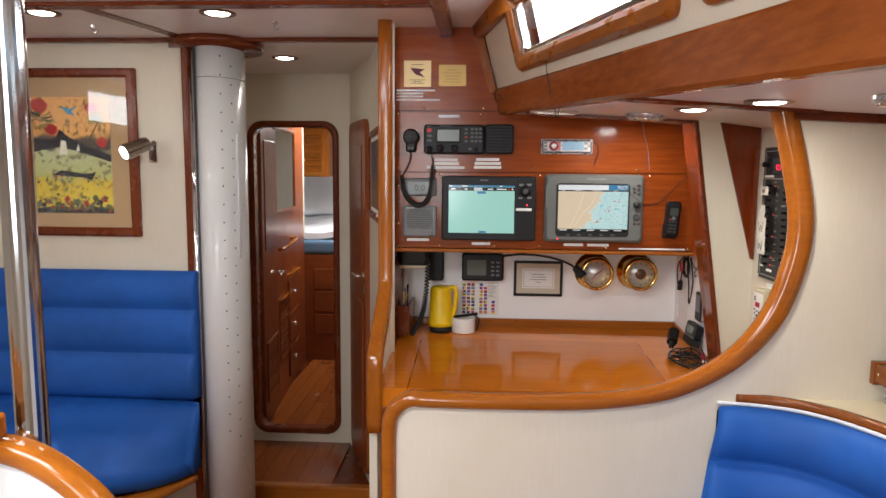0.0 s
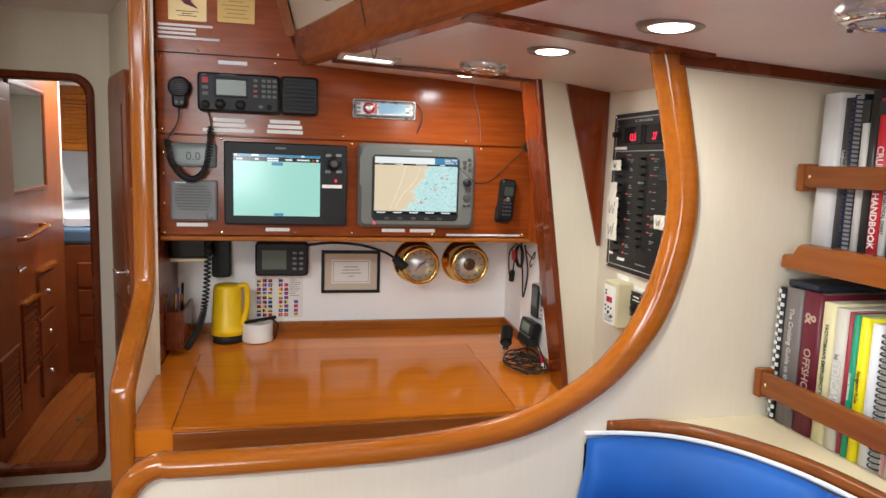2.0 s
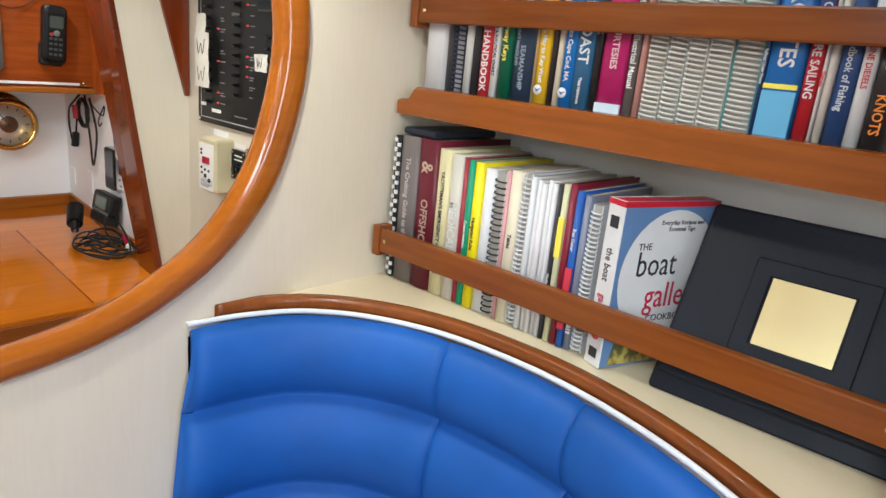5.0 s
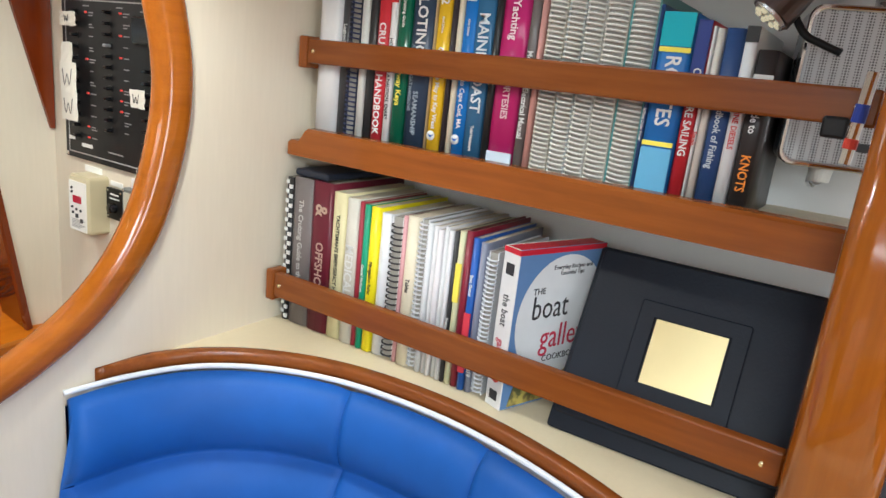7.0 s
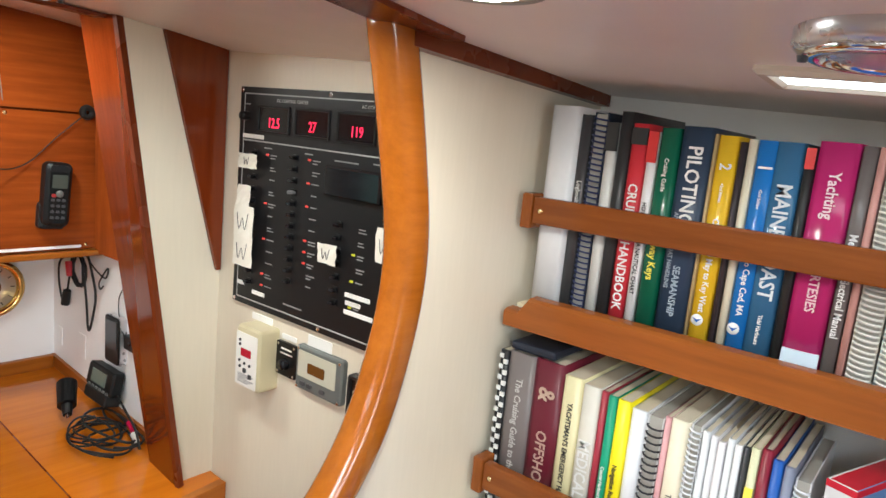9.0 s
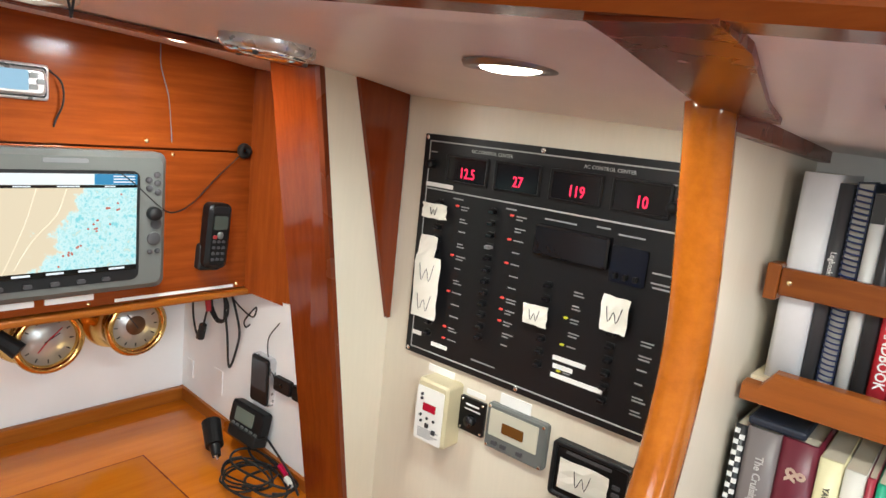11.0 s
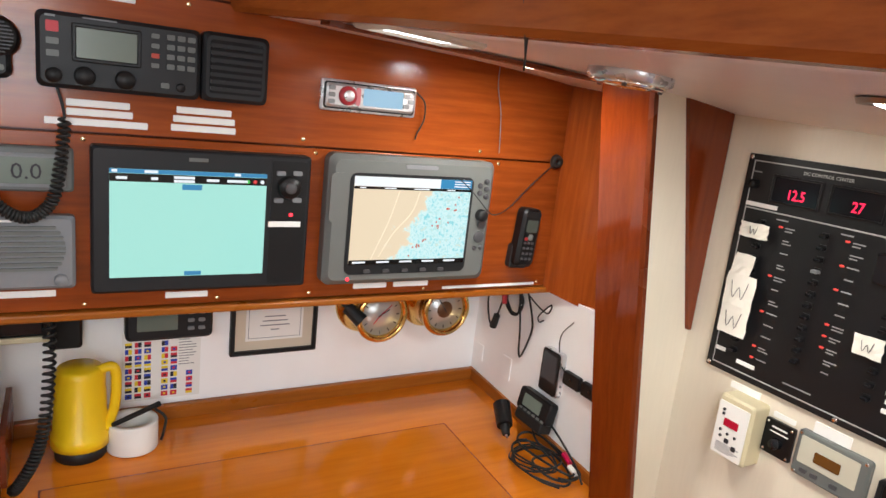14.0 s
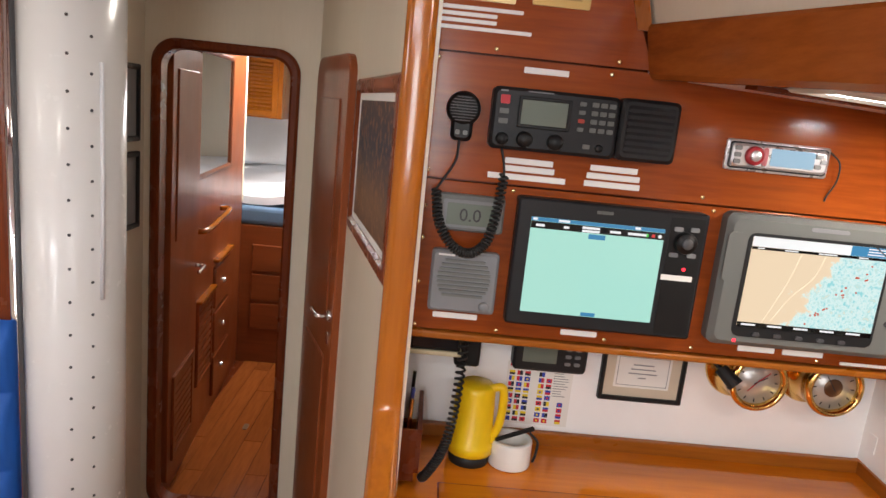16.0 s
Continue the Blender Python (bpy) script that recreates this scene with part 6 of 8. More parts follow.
for k in range(10):
    part("slat", rbox(FORE, 0.11, 0.37, 0.215 + 0.031 * k, 0.238 + 0.031 * k, 0.029, 0.036, 0.003, 1), FOREW["x"], lv)
h = part("handle", tube([FORE @ Vector(p) for p in ((0.42, 0.93, 0.03), (0.42, 0.93, 0.065), (0.39, 0.93, 0.07), (0.32, 0.925, 0.068))], 0.008, 8), CHROME, fdr)
mr = thing("mirror", FORE @ Vector((0.8, 1.30, 0)), "framed mirror on the fore cabin wall", "mirror")
part("frame", rframe(FORE, 0.475, 1.20, 1.29, 1.86, 0.022, 0, 0.02, 0.004, 1), FOREW["z"], mr)
part("glass", rbox(FORE, 0.49, 1.185, 1.305, 1.845, 0, 0.010, 0.002, 1), plain("mirror_silver", (0.9, 0.9, 0.9), 0.03, 1.0, 0.0), mr)
gr = thing("grab_rail", FORE @ Vector((0.8, 1.06, 0)), "pale varnished grab rail on the cabin wall", "grab rail")
part("bar", tube([FORE @ Vector(p) for p in ((0.52, 1.06, 0.0), (0.53, 1.065, 0.05), (0.75, 1.075, 0.055), (1.03, 1.085, 0.05), (1.04, 1.085, 0.0))], 0.014, 8), HONEY["x"], gr)
for k in range(3):
    dwr = thing("locker", FORE @ Vector((1.2, 0.08 + 0.24 * k, 0)), "small mahogany locker front with a chrome catch", "locker", "fore cabin lockers")
    part("front", rbox(FORE, 0.92, 1.30, 0.08 + 0.245 * k, 0.30 + 0.245 * k, 0, 0.016, 0.01, 2, 0.004), FOREW["x"], dwr)
    part("catch", knob(FORE, 1.11, 0.19 + 0.245 * k, 0.016, 0.014, 0.012, 14), CHROME, dwr)
vent = thing("wall_vent", FORE @ Vector((0.7, 0.42, 0)), "dark louvred vent with a pale top edge", "vent")
part("frame", rframe(FORE, 0.58, 0.88, 0.28, 0.70, 0.02, 0, 0.014, 0.003, 1), FOREW["z"], vent)
for k in range(10):
    part("slat", rbox(FORE, 0.60, 0.86, 0.305 + 0.038 * k, 0.33 + 0.038 * k, 0, 0.010, 0.003, 1), FOREW["x"], vent)
part("cap", rbox(FORE, 0.57, 0.89, 0.70, 0.715, 0, 0.03, 0.004, 1), HONEY["x"], vent)
part("cap", rbox(FORE, 0.92, 1.31, 0.82, 0.836, 0, 0.03, 0.004, 1), HONEY["x"], vent)
berth = thing("berth", (-1.2, 6.2, FLOOR), "raised berth with mahogany drawers and a blue mattress", "berth")
part("front", box(-1.9, -0.44, 5.16, 5.19, FLOOR, 0.885), FOREW["x"], berth)
part("base", box(-2.1, -0.44, 5.19, 7.35, FLOOR, 0.88), FOREW["x"], berth)
part("mattress", box(-2.1, -0.44, 5.17, 7.34, 0.887, 1.005, 0.03, 3), plain("slate_blue_cloth", (0.10, 0.17, 0.26), 0.8, bump_scale=200, bump_amt=0.2), berth)
for k in range(3):
    dd = part("drawer", box(-1.045, -0.62, 5.146, 5.162, 0.22 + 0.19 * k, 0.39 + 0.19 * k, 0.006), FOREW["x"], berth)
    part("handle", box(-0.87, -0.80, 5.136, 5.147, 0.30 + 0.19 * k, 0.312 + 0.19 * k, 0.003), BRONZE, dd)
bm = bmesh.new()
bmesh.ops.create_grid(bm, x_segments=24, y_segments=24, size=0.5)
for v in bm.verts:
    v.co = Vector((-1.28 + v.co.x * 1.55, 6.2 + v.co.y * 2.0, 1.03 + 0.07 * noise.noise(v.co * 5.0)))
ex = bmesh.ops.extrude_face_region(bm, geom=list(bm.faces))
bmesh.ops.translate(bm, verts=[g for g in ex["geom"] if isinstance(g, bmesh.types.BMVert)], vec=(0, 0, 0.05))
CLOTH = plain("white_bedding", (0.78, 0.79, 0.82), 0.85, vary=0.03)
solid("bedding", smooth(bm, 60), CLOTH, "crumpled white bedding on the berth", "bedding")
pw = bmesh.new()
bmesh.ops.create_cube(pw, size=1)
bmesh.ops.subdivide_edges(pw, edges=list(pw.edges), cuts=6, use_grid_fill=True)
for v in pw.verts:
    d = v.co.copy()
    v.co = Vector((d.x * 0.75, d.y * 0.16 * (1.1 - 1.4 * d.x * d.x) * (1.1 - 1.4 * d.z * d.z), d.z * 0.45))
bmesh.ops.transform(pw, matrix=pose(-1.32, 6.85, 1.32, -18, 0, 0), verts=pw.verts)
solid("pillow", smooth(pw, 80), CLOTH, "white pillow propped at the head of the berth", "pillow")
lk = thing("louvred_locker", (-1.25, 6.0, 1.52), "honey wood locker door with louvres over the berth", "locker")
LK = plate((1, 0, 0), (0, 0, 1), (0, -1, 0), (0, 6.0, 0))
part("case", box(-1.62, -1.10, 6.002, 6.30, 1.52, 2.019), HONEY["z"], lk)
ld = part("door", rframe(LK, -1.40, -1.13, 1.53, 1.955, 0.045, 0, 0.018, 0.004, 1), HONEY["z"], lk)
part("backing", rbox(LK, -1.36, -1.165, 1.56, 1.92, 0, 0.004, 0.001, 1), TEAK["z"], ld)
for k in range(13):
    part("slat", box(-1.357, -1.168, -0.008, 0.010, -0.003, 0.003, m=Matrix.Translation((0, 5.990, 1.590 + 0.026 * k)) @ pose(0, 0, 0, 40, 0, 0)), HONEY["x"], ld)

# ---- port side: settee, picture, sconce ----
BULK = plate((1, 0, 0), (0, 0, 1), (0, -1, 0), (0, 2.52, 0))
pp = thing("framed_painting", (-1.34, 2.52, 1.288), "colourful landscape painting framed in mahogany under glass", "painting")
part("frame", rframe(BULK, -1.62, -1.107, 1.288, 1.985, 0.038, 0, 0.026, 0.002, 1), MAHOG["z"], pp)
part("mat", rbox(BULK, -1.585, -1.14, 1.322, 1.950, 0, 0.010, 0.001, 1), plain("tan_mat", (0.46, 0.28, 0.14), 0.7), pp)
part("print", rbox(BULK, -1.555, -1.222, 1.385, 1.868, 0.0095, 0.012, 0.001, 1), art("bright_print", (0.12, 0.10, 0.03), [(0.03, (0.02, 0.03, 0.05)), (0.15, (0.05, 0.07, 0.08)), (0.19, (0.75, 0.55, 0.04)), (0.29, (0.70, 0.48, 0.03)), (0.31, (0.50, 0.48, 0.16)), (0.42, (0.55, 0.55, 0.30)), (0.435, (0.03, 0.03, 0.04)), (0.47, (0.10, 0.07, 0.05)), (0.49, (0.80, 0.38, 0.10)), (0.65, (0.78, 0.36, 0.10))]), pp)


def blob(m, pts, n0, n1):
    b = bmesh.new()
    lo, hi = [b.verts.new(m @ Vector((u, v, n0))) for u, v in pts], [b.verts.new(m @ Vector((u, v, n1))) for u, v in pts]
    b.faces.new(hi), b.faces.new(lo[::-1])
    for i in range(len(pts)):
        j = (i + 1) % len(pts)
        b.faces.new((lo[i], lo[j], hi[j], hi[i]))
    return b


def round_blob(u, v, a, c, seed):
    rr = random.Random(seed)
    return [(u + a * math.cos(k * 0.628) * rr.uniform(0.75, 1.15), v + c * math.sin(k * 0.628) * rr.uniform(0.75, 1.15)) for k in range(10)]


PRED, PBLK, PBLU, PWHT, PGRN = plain("paint_red", (0.42, 0.02, 0.02), 0.6), plain("paint_black", (0.02, 0.022, 0.03), 0.6), plain("paint_blue", (0.08, 0.30, 0.50), 0.6), plain("paint_white", (0.75, 0.70, 0.55), 0.6), plain("paint_olive", (0.10, 0.12, 0.03), 0.6)
for k, (u, v, a, c) in enumerate(((-1.525, 1.835, 0.035, 0.032), (-1.475, 1.735, 0.03, 0.022), (-1.30, 1.825, 0.03, 0.02), (-1.258, 1.682, 0.022, 0.024))):
    part("flower", blob(BULK, round_blob(u, v, a, c, k), 0.0118, 0.0128), PRED, pp)
part("bird", blob(BULK, [(-1.43, 1.83), (-1.405, 1.80), (-1.37, 1.79), (-1.385, 1.81), (-1.36, 1.825), (-1.395, 1.82)], 0.0118, 0.0128), PBLU, pp)
part("sail", blob(BULK, [(-1.445, 1.63), (-1.435, 1.69), (-1.415, 1.685), (-1.41, 1.63)], 0.0126, 0.0134), PWHT, pp)
part("sail", blob(BULK, [(-1.372, 1.645), (-1.362, 1.675), (-1.355, 1.645)], 0.0126, 0.0134), PWHT, pp)
part("hill", blob(BULK, [(-1.555, 1.64), (-1.555, 1.70), (-1.47, 1.685), (-1.44, 1.735), (-1.40, 1.70), (-1.30, 1.66), (-1.222, 1.63), (-1.222, 1.60), (-1.35, 1.64), (-1.45, 1.665)], 0.0118, 0.0124), PBLK, pp)
for k in range(9):
    a = radians(20 + 18 * k)
    part("palm_leaf", blob(BULK, [(-1.275, 1.765), (-1.275 + 0.05 * math.cos(a) + 0.004, 1.765 + 0.05 * math.sin(a)), (-1.275 + 0.03 * math.cos(a) - 0.004, 1.765 + 0.03 * math.sin(a) - 0.006)], 0.0118, 0.0128), PGRN, pp)
part("palm_trunk", blob(BULK, [(-1.277, 1.765), (-1.272, 1.765), (-1.315, 1.68), (-1.32, 1.68)], 0.0118, 0.0126), PBLK, pp)
part("boat_shape", blob(BULK, [(-1.48, 1.545), (-1.44, 1.565), (-1.33, 1.55), (-1.29, 1.56), (-1.31, 1.52), (-1.34, 1.535), (-1.42, 1.54)], 0.0118, 0.0128), PBLK, pp)
for k in range(16):
    rr = random.Random(40 + k)
    u, v = -1.545 + 0.0205 * k, 1.40 + rr.uniform(0, 0.05)
    part("flower", blob(BULK, round_blob(u, v, 0.012, 0.014, 50 + k), 0.0118, 0.0126), (PGRN, PBLK, PRED, PGRN)[k % 4], pp)
for k in range(10):
    a = radians(-20 + 24 * k)
    part("palm_leaf", blob(BULK, [(-1.52, 1.785), (-1.52 + 0.055 * math.cos(a) + 0.006, 1.785 + 0.055 * math.sin(a)), (-1.52 + 0.035 * math.cos(a) - 0.006, 1.785 + 0.035 * math.sin(a) - 0.01)], 0.0118, 0.0126), PBLK if k % 2 else PGRN, pp)
rr = random.Random(77)
for tone in (PBLK, PGRN, plain("paint_grey_blue", (0.10, 0.16, 0.20), 0.6), PRED):
    bm = bmesh.new()
    for k in range(34):
        low = k < 26
        u, v = rr.uniform(-1.545, -1.232), rr.uniform(1.392, 1.452) if low else rr.uniform(1.45, 1.55)
        q, h = rr.uniform(0.003, 0.007), 0.0128 + 0.00003 * k
        bm.faces.new([bm.verts.new(BULK @ Vector((u + q * math.cos(a * 1.05) * rr.uniform(0.6, 1.3), v + q * math.sin(a * 1.05) * rr.uniform(0.6, 1.3), h))) for a in range(6)])
    part("brush_marks", bm, tone, pp)["kind"] = "stuff"
part("foreground", blob(BULK, [(-1.555, 1.385), (-1.222, 1.385), (-1.222, 1.402), (-1.28, 1.412), (-1.36, 1.398), (-1.44, 1.415), (-1.555, 1.405)], 0.0118, 0.0122), PBLK, pp)
gpane = part("pane", rbox(BULK, -1.583, -1.143, 1.324, 1.948, 0.0145, 0.0170, 0.001, 1), GLASS, pp)
gpane.visible_shadow = False
sc = thing("reading_light", (-1.045, 2.52, 1.62), "small chrome swivel reading light, lit", "wall light")
part("plate", rbox(BULK, -1.062, -1.026, 1.600, 1.690, 0, 0.012, 0.004, 2, 0.002), CHROME, sc)
part("arm", cyl((-1.045, 2.508, 1.66), (-1.058, 2.452, 1.660), 0.009, 0.009, 12), CHROME, sc)
hd_ = part("head", cyl((-1.042, 2.462, 1.678), (-1.098, 2.382, 1.636), 0.027, 0.034, 28), plain("satin_nickel", (0.36, 0.32, 0.26), 0.25, 1.0), sc)
part("bulb", cyl((-1.0975, 2.3828, 1.6364), (-1.0992, 2.3803, 1.6351), 0.027, 0.025, 24), LAMPGLOW, hd_)
spot = bpy.data.lights.new("reading_lamp", "SPOT")
spot.energy, spot.color, spot.spot_size, spot.shadow_soft_size = 4, (1.0, 0.85, 0.65), radians(90), 0.02
so_ = new("reading_lamp", spot)
so_.matrix_world = look((-1.106, 2.371, 1.630), (-1.50, 1.82, 1.33))


def roll_profile(rows, depth):
    """Cross-section of a channelled cushion: (out, up) pairs down its front."""
    out = []
    for z1, z0, d1, d0 in rows:
        for k in range(9):
            t = k / 8
            bulge = math.sin(math.pi * (0.005 + 0.99 * t)) ** 0.5
            out.append((d1 + (d0 - d1) * t + depth * bulge, z1 + (z0 - z1) * t))
    return out


port = thing("settee", (-1.3, 2.2, FLOOR), "blue channelled vinyl settee with a teak front edge", "settee", "settees")
prof = roll_profile([(1.148, 0.985, 0.02, 0.035), (0.980, 0.80, 0.035, 0.05), (0.795, 0.605, 0.05, 0.07)], 0.036)
bm = bmesh.new()
xs = [-1.95] + [-1.9 + 1.0 * k / 20 for k in range(21)] + [-0.885, -0.872, -0.865]
rows = []
for x in xs:
    sh = 0.012 if x > -0.87 else (0.004 if x > -0.88 else 0)
    r = [bm.verts.new((x, 2.515, 1.14 - sh))] + [bm.verts.new((x, 2.515 - o * (1 - 20 * sh) - 0.002, z)) for o, z in prof] + [bm.verts.new((x, 2.515, 0.60))]
    rows.append(r)
for a, b in zip(rows, rows[1:]):
    for i in range(len(a) - 1):
        bm.faces.new((a[i], a[i + 1], b[i + 1], b[i]))
bm.faces.new(rows[-1]), bm.faces.new(rows[0][::-1])
part("backrest", smooth(bm, 50), VINYL, port)
bm = bmesh.new()
rows = []
for x in xs:
    e = min(0.97, max(0.0, (x + 1.27) / 0.41))
    back, front = 2.47, 2.45 - 0.30 * math.sqrt(1 - e * e)
    pts = [(back, 0.44), (back, 0.60)]
    for k in range(15):
        t = k / 14
        y = back + (front - back) * t
        pts.append((y, 0.615 - 0.11 * t - 0.10 * t ** 3 + 0.008 * math.sin(t * 14 + 2 * x) * (1 - e * 0.5) - 0.03 * e * e))
    pts += [(front - 0.012, 0.36), (front + 0.01, 0.30), (back, 0.30)]
    rows.append([bm.verts.new((x, y, z)) for y, z in pts])
for a, b in zip(rows, rows[1:]):
    for i in range(len(a)):
        j = (i + 1) % len(a)
        bm.faces.new((a[i], a[j], b[j], b[i]))
bm.faces.new(rows[-1]), bm.faces.new(rows[0][::-1])
part("seat_cushion", smooth(bm, 50), VINYL, port)
part("front_edge", sweep(spline([(-1.95, 2.142, 0.272), (-1.28, 2.142, 0.272), (-1.10, 2.172, 0.272), (-0.965, 2.26, 0.272), (-0.88, 2.42, 0.272)], 6), oval(0.06, 0.03, 3, 0.012), (0, 0, 1)), HONEY["x"], port)
part("base", box(-1.95, -1.06, 2.22, 2.515, FLOOR, 0.262), MAHOG["x"], port)

# grab pole and galley corner near the entry
STEEL = plain("brushed_steel", (0.46, 0.47, 0.48), 0.13, 1.0, 0.01)
gpole = thing("grab_pole", (-0.512, 0.94, 1.12), "bright steel grab pole rising to the headliner", "pole")
part("tube", cyl((-0.512, 0.945, 1.03), (-0.512, 0.945, 2.080), 0.028, 0.028, 28), STEEL, gpole)
part("flange", lathe([(0.045, 0.0), (0.045, 0.006), (0.032, 0.012), (0.029, 0.02)], plate((1, 0, 0), (0, -1, 0), (0, 0, -1), (-0.512, 0.945, 2.0995)), 28), STEEL, gpole)
gal = thing("galley_end", (-0.9, 0.9, FLOOR), "cream galley end panel with a curved honey teak cap", "cabinet")
gl_line = [(p.x, p.z) for p in spline([(-1.0, 0, 1.065), (-0.62, 0, 1.065), (-0.52, 0, 1.06), (-0.44, 0, 1.025), (-0.36, 0, 0.955), (-0.31, 0, 0.86), (-0.29, 0, 0.74), (-0.285, 0, 0.5)], 6)]
bm = bmesh.new()
lo = [[bm.verts.new((x, y, z)) for x, z in gl_line] for y in (0.885, 0.915)]
hi = [[bm.verts.new((x, y, FLOOR)) for x, z in gl_line] for y in (0.885, 0.915)]
for k in (0, 1):
    for i in range(len(gl_line) - 1):
        bm.faces.new((lo[k][i], lo[k][i + 1], hi[k][i + 1], hi[k][i]))
for i in range(len(gl_line) - 1):
    bm.faces.new((lo[0][i], lo[0][i + 1], lo[1][i + 1], lo[1][i]))
part("panel", bm, WHITE, gal)
part("cap", sweep([(x, 0.90, z) for x, z in gl_line], oval(0.045, 0.06, 4, 0.02), (0, -1, 0)), HONEY["x"], gal)
part("counter", box(-1.2, -0.525, 0.60, 0.90, 1.088, 1.135, 0.008), HONEY["x"], gal)
part("body", box(-1.2, -0.55, 0.62, 0.884, FLOOR, 1.088), WHITE, gal)

# ---- starboard settee and bookshelves ----
ARC = spline([(0.885, 1.328, 0), (0.97, 1.315, 0), (1.055, 1.28, 0), (1.125, 1.205, 0), (1.175, 1.09, 0), (1.192, 0.94, 0), (1.178, 0.80, 0), (1.135, 0.66, 0), (1.06, 0.53, 0), (0.94, 0.42, 0), (0.78, 0.36, 0)], 6)
arc_n = []
for i, p in enumerate(ARC):
    d = (ARC[min(i + 1, len(ARC) - 1)] - ARC[max(i - 1, 0)]).normalized()
    arc_n.append(Vector((-d.y, d.x, 0)) if Vector((-d.y, d.x, 0)).dot(Vector((0.8, 0.85, 0)) - p) < 0 else Vector((d.y, -d.x, 0)))
# arc_n points outboard, away from the seat

shelf_bm = bmesh.new()
rows = []
for p, nn in zip(ARC, arc_n):
    o = p + nn * 0.02
    rows.append([shelf_bm.verts.new((o.x, o.y, 1.052)), shelf_bm.verts.new((1.495, max(o.y, 0.30) if o.x < 1.46 else o.y, 1.052))])
for a, b in zip(rows, rows[1:]):
    shelf_bm.faces.new((a[0], b[0], b[1], a[1]))
ex = bmesh.ops.extrude_face_region(shelf_bm, geom=list(shelf_bm.faces))
bmesh.ops.translate(shelf_bm, verts=[g for g in ex["geom"] if isinstance(g, bmesh.types.BMVert)], vec=(0, 0, -0.02))
structure("trim_settee_shelf", shelf_bm, CREAM_TOP, "cream shelf surface behind the curved settee", "shelf")
bm = bmesh.new()
rows = []
for p, nn in list(zip(ARC, arc_n))[3:]:
    rows.append([bm.verts.new(Vector((q.x, min(q.y, 1.329), z))) for q, z in ((p + nn * 0.006, 1.034), (p + nn * 0.005, 1.053), (p + nn * 0.008, 1.058), (p + nn * 0.022, 1.059), (p + nn * 0.026, 1.056), (p + nn * 0.026, 1.034))])
for a, b in zip(rows, rows[1:]):
    for i in range(6):
        bm.faces.new((a[i], a[(i + 1) % 6], b[(i + 1) % 6], b[i]))
bm.faces.new(rows[0][::-1]), bm.faces.new(rows[-1])
structure("trim_settee_rail", smooth(bm, 40), SHELFW["y"], "curved teak rail along the top of the settee back", "trim")

set2 = thing("settee", (0.95, 0.9, FLOOR), "curved settee with blue channelled vinyl back cushions", "settee", "settees")
part("piping", sweep([Vector((p.x - nn.x * 0.001, p.y - nn.y * 0.001, 1.0385)) for p, nn in zip(ARC, arc_n)], oval(0.007, 0.008, 3), (0, 0, 1)), PIPING, set2, "white fabric edge behind the cushions")
total = [0.0]
for a, b in zip(ARC, ARC[1:]):
    total.append(total[-1] + (b - a).length)


def arc_at(s):
    for i in range(len(ARC) - 1):
        if total[i + 1] >= s:
            t = (s - total[i]) / (total[i + 1] - total[i])
            return ARC[i].lerp(ARC[i + 1], t), arc_n[i].lerp(arc_n[i + 1], t).normalized()
    return ARC[-1], arc_n[-1]


def back_cushion(s0, s1, name):
    prof = roll_profile([(1.036, 0.905, 0.006, 0.014), (0.903, 0.750, 0.016, 0.030), (0.748, 0.62, 0.032, 0.05)], 0.037)
    bm, rows = bmesh.new(), []
    steps = 26
    for k in range(steps + 1):
        t = k / steps
        p, nn = arc_at(s0 + (s1 - s0) * t)
        edge = min(1.0, min(t, 1 - t) * steps / 1.6)
        puff = 0.86 + 0.14 * edge ** 0.5
        wob = 0.0022 * noise.noise(Vector((p.x * 9, p.y * 9, 3)))
        r = [bm.verts.new((p.x, p.y, 1.026))]
        for o, z in prof:
            oo = o * puff + wob + 0.0016 * noise.noise(Vector((p.x * 14, p.y * 14, z * 14)))
            tang = Vector((nn.y, -nn.x, 0))
            tang = tang if tang.x < 0 else -tang
            slip = 0.14 * (1.04 - z) * (1 - t) ** 3 if s0 < 0.01 else 0.0
            r.append(bm.verts.new((p.x - nn.x * oo + tang.x * slip, min(p.y - nn.y * oo + tang.y * slip, 1.328), z - (0.003 * (1 - edge) if z > 1.0 else 0))))
        r.append(bm.verts.new((p.x, p.y, 0.62)))
        rows.append(r)
    for a, b in zip(rows, rows[1:]):
        for i in range(len(a) - 1):
            bm.faces.new((a[i], a[i + 1], b[i + 1], b[i]))
    bm.faces.new(rows[0]), bm.faces.new(rows[-1][::-1])
    return part(name, smooth(bm, 55), VINYL, set2)


SEAMS = [0.004, 0.425, 0.66, 0.90, total[-1]]
for a, b in zip(SEAMS, SEAMS[1:]):
    back_cushion(max(a - 0.0015, 0.004), min(b + 0.0015, total[-1]), "back_cushion")
bm, rows = bmesh.new(), []
for p, nn in zip(ARC, arc_n):
    pts = [(0.02, 0.36), (0.02, 0.56), (0.10, 0.58), (0.30, 0.57), (0.42, 0.555), (0.455, 0.52), (0.46, 0.42), (0.44, 0.36)]
    rows.append([bm.verts.new((p.x - nn.x * o, min(p.y - nn.y * o, 1.325), z - 0.28)) for o, z in pts])
for a, b in zip(rows, rows[1:]):
    for i in range(len(a)):
        bm.faces.new((a[i], a[(i + 1) % len(a)], b[(i + 1) % len(a)], b[i]))
bm.faces.new(rows[0][::-1]), bm.faces.new(rows[-1])
part("seat_cushion", smooth(bm, 50), VINYL, set2)
bm, rows = bmesh.new(), []
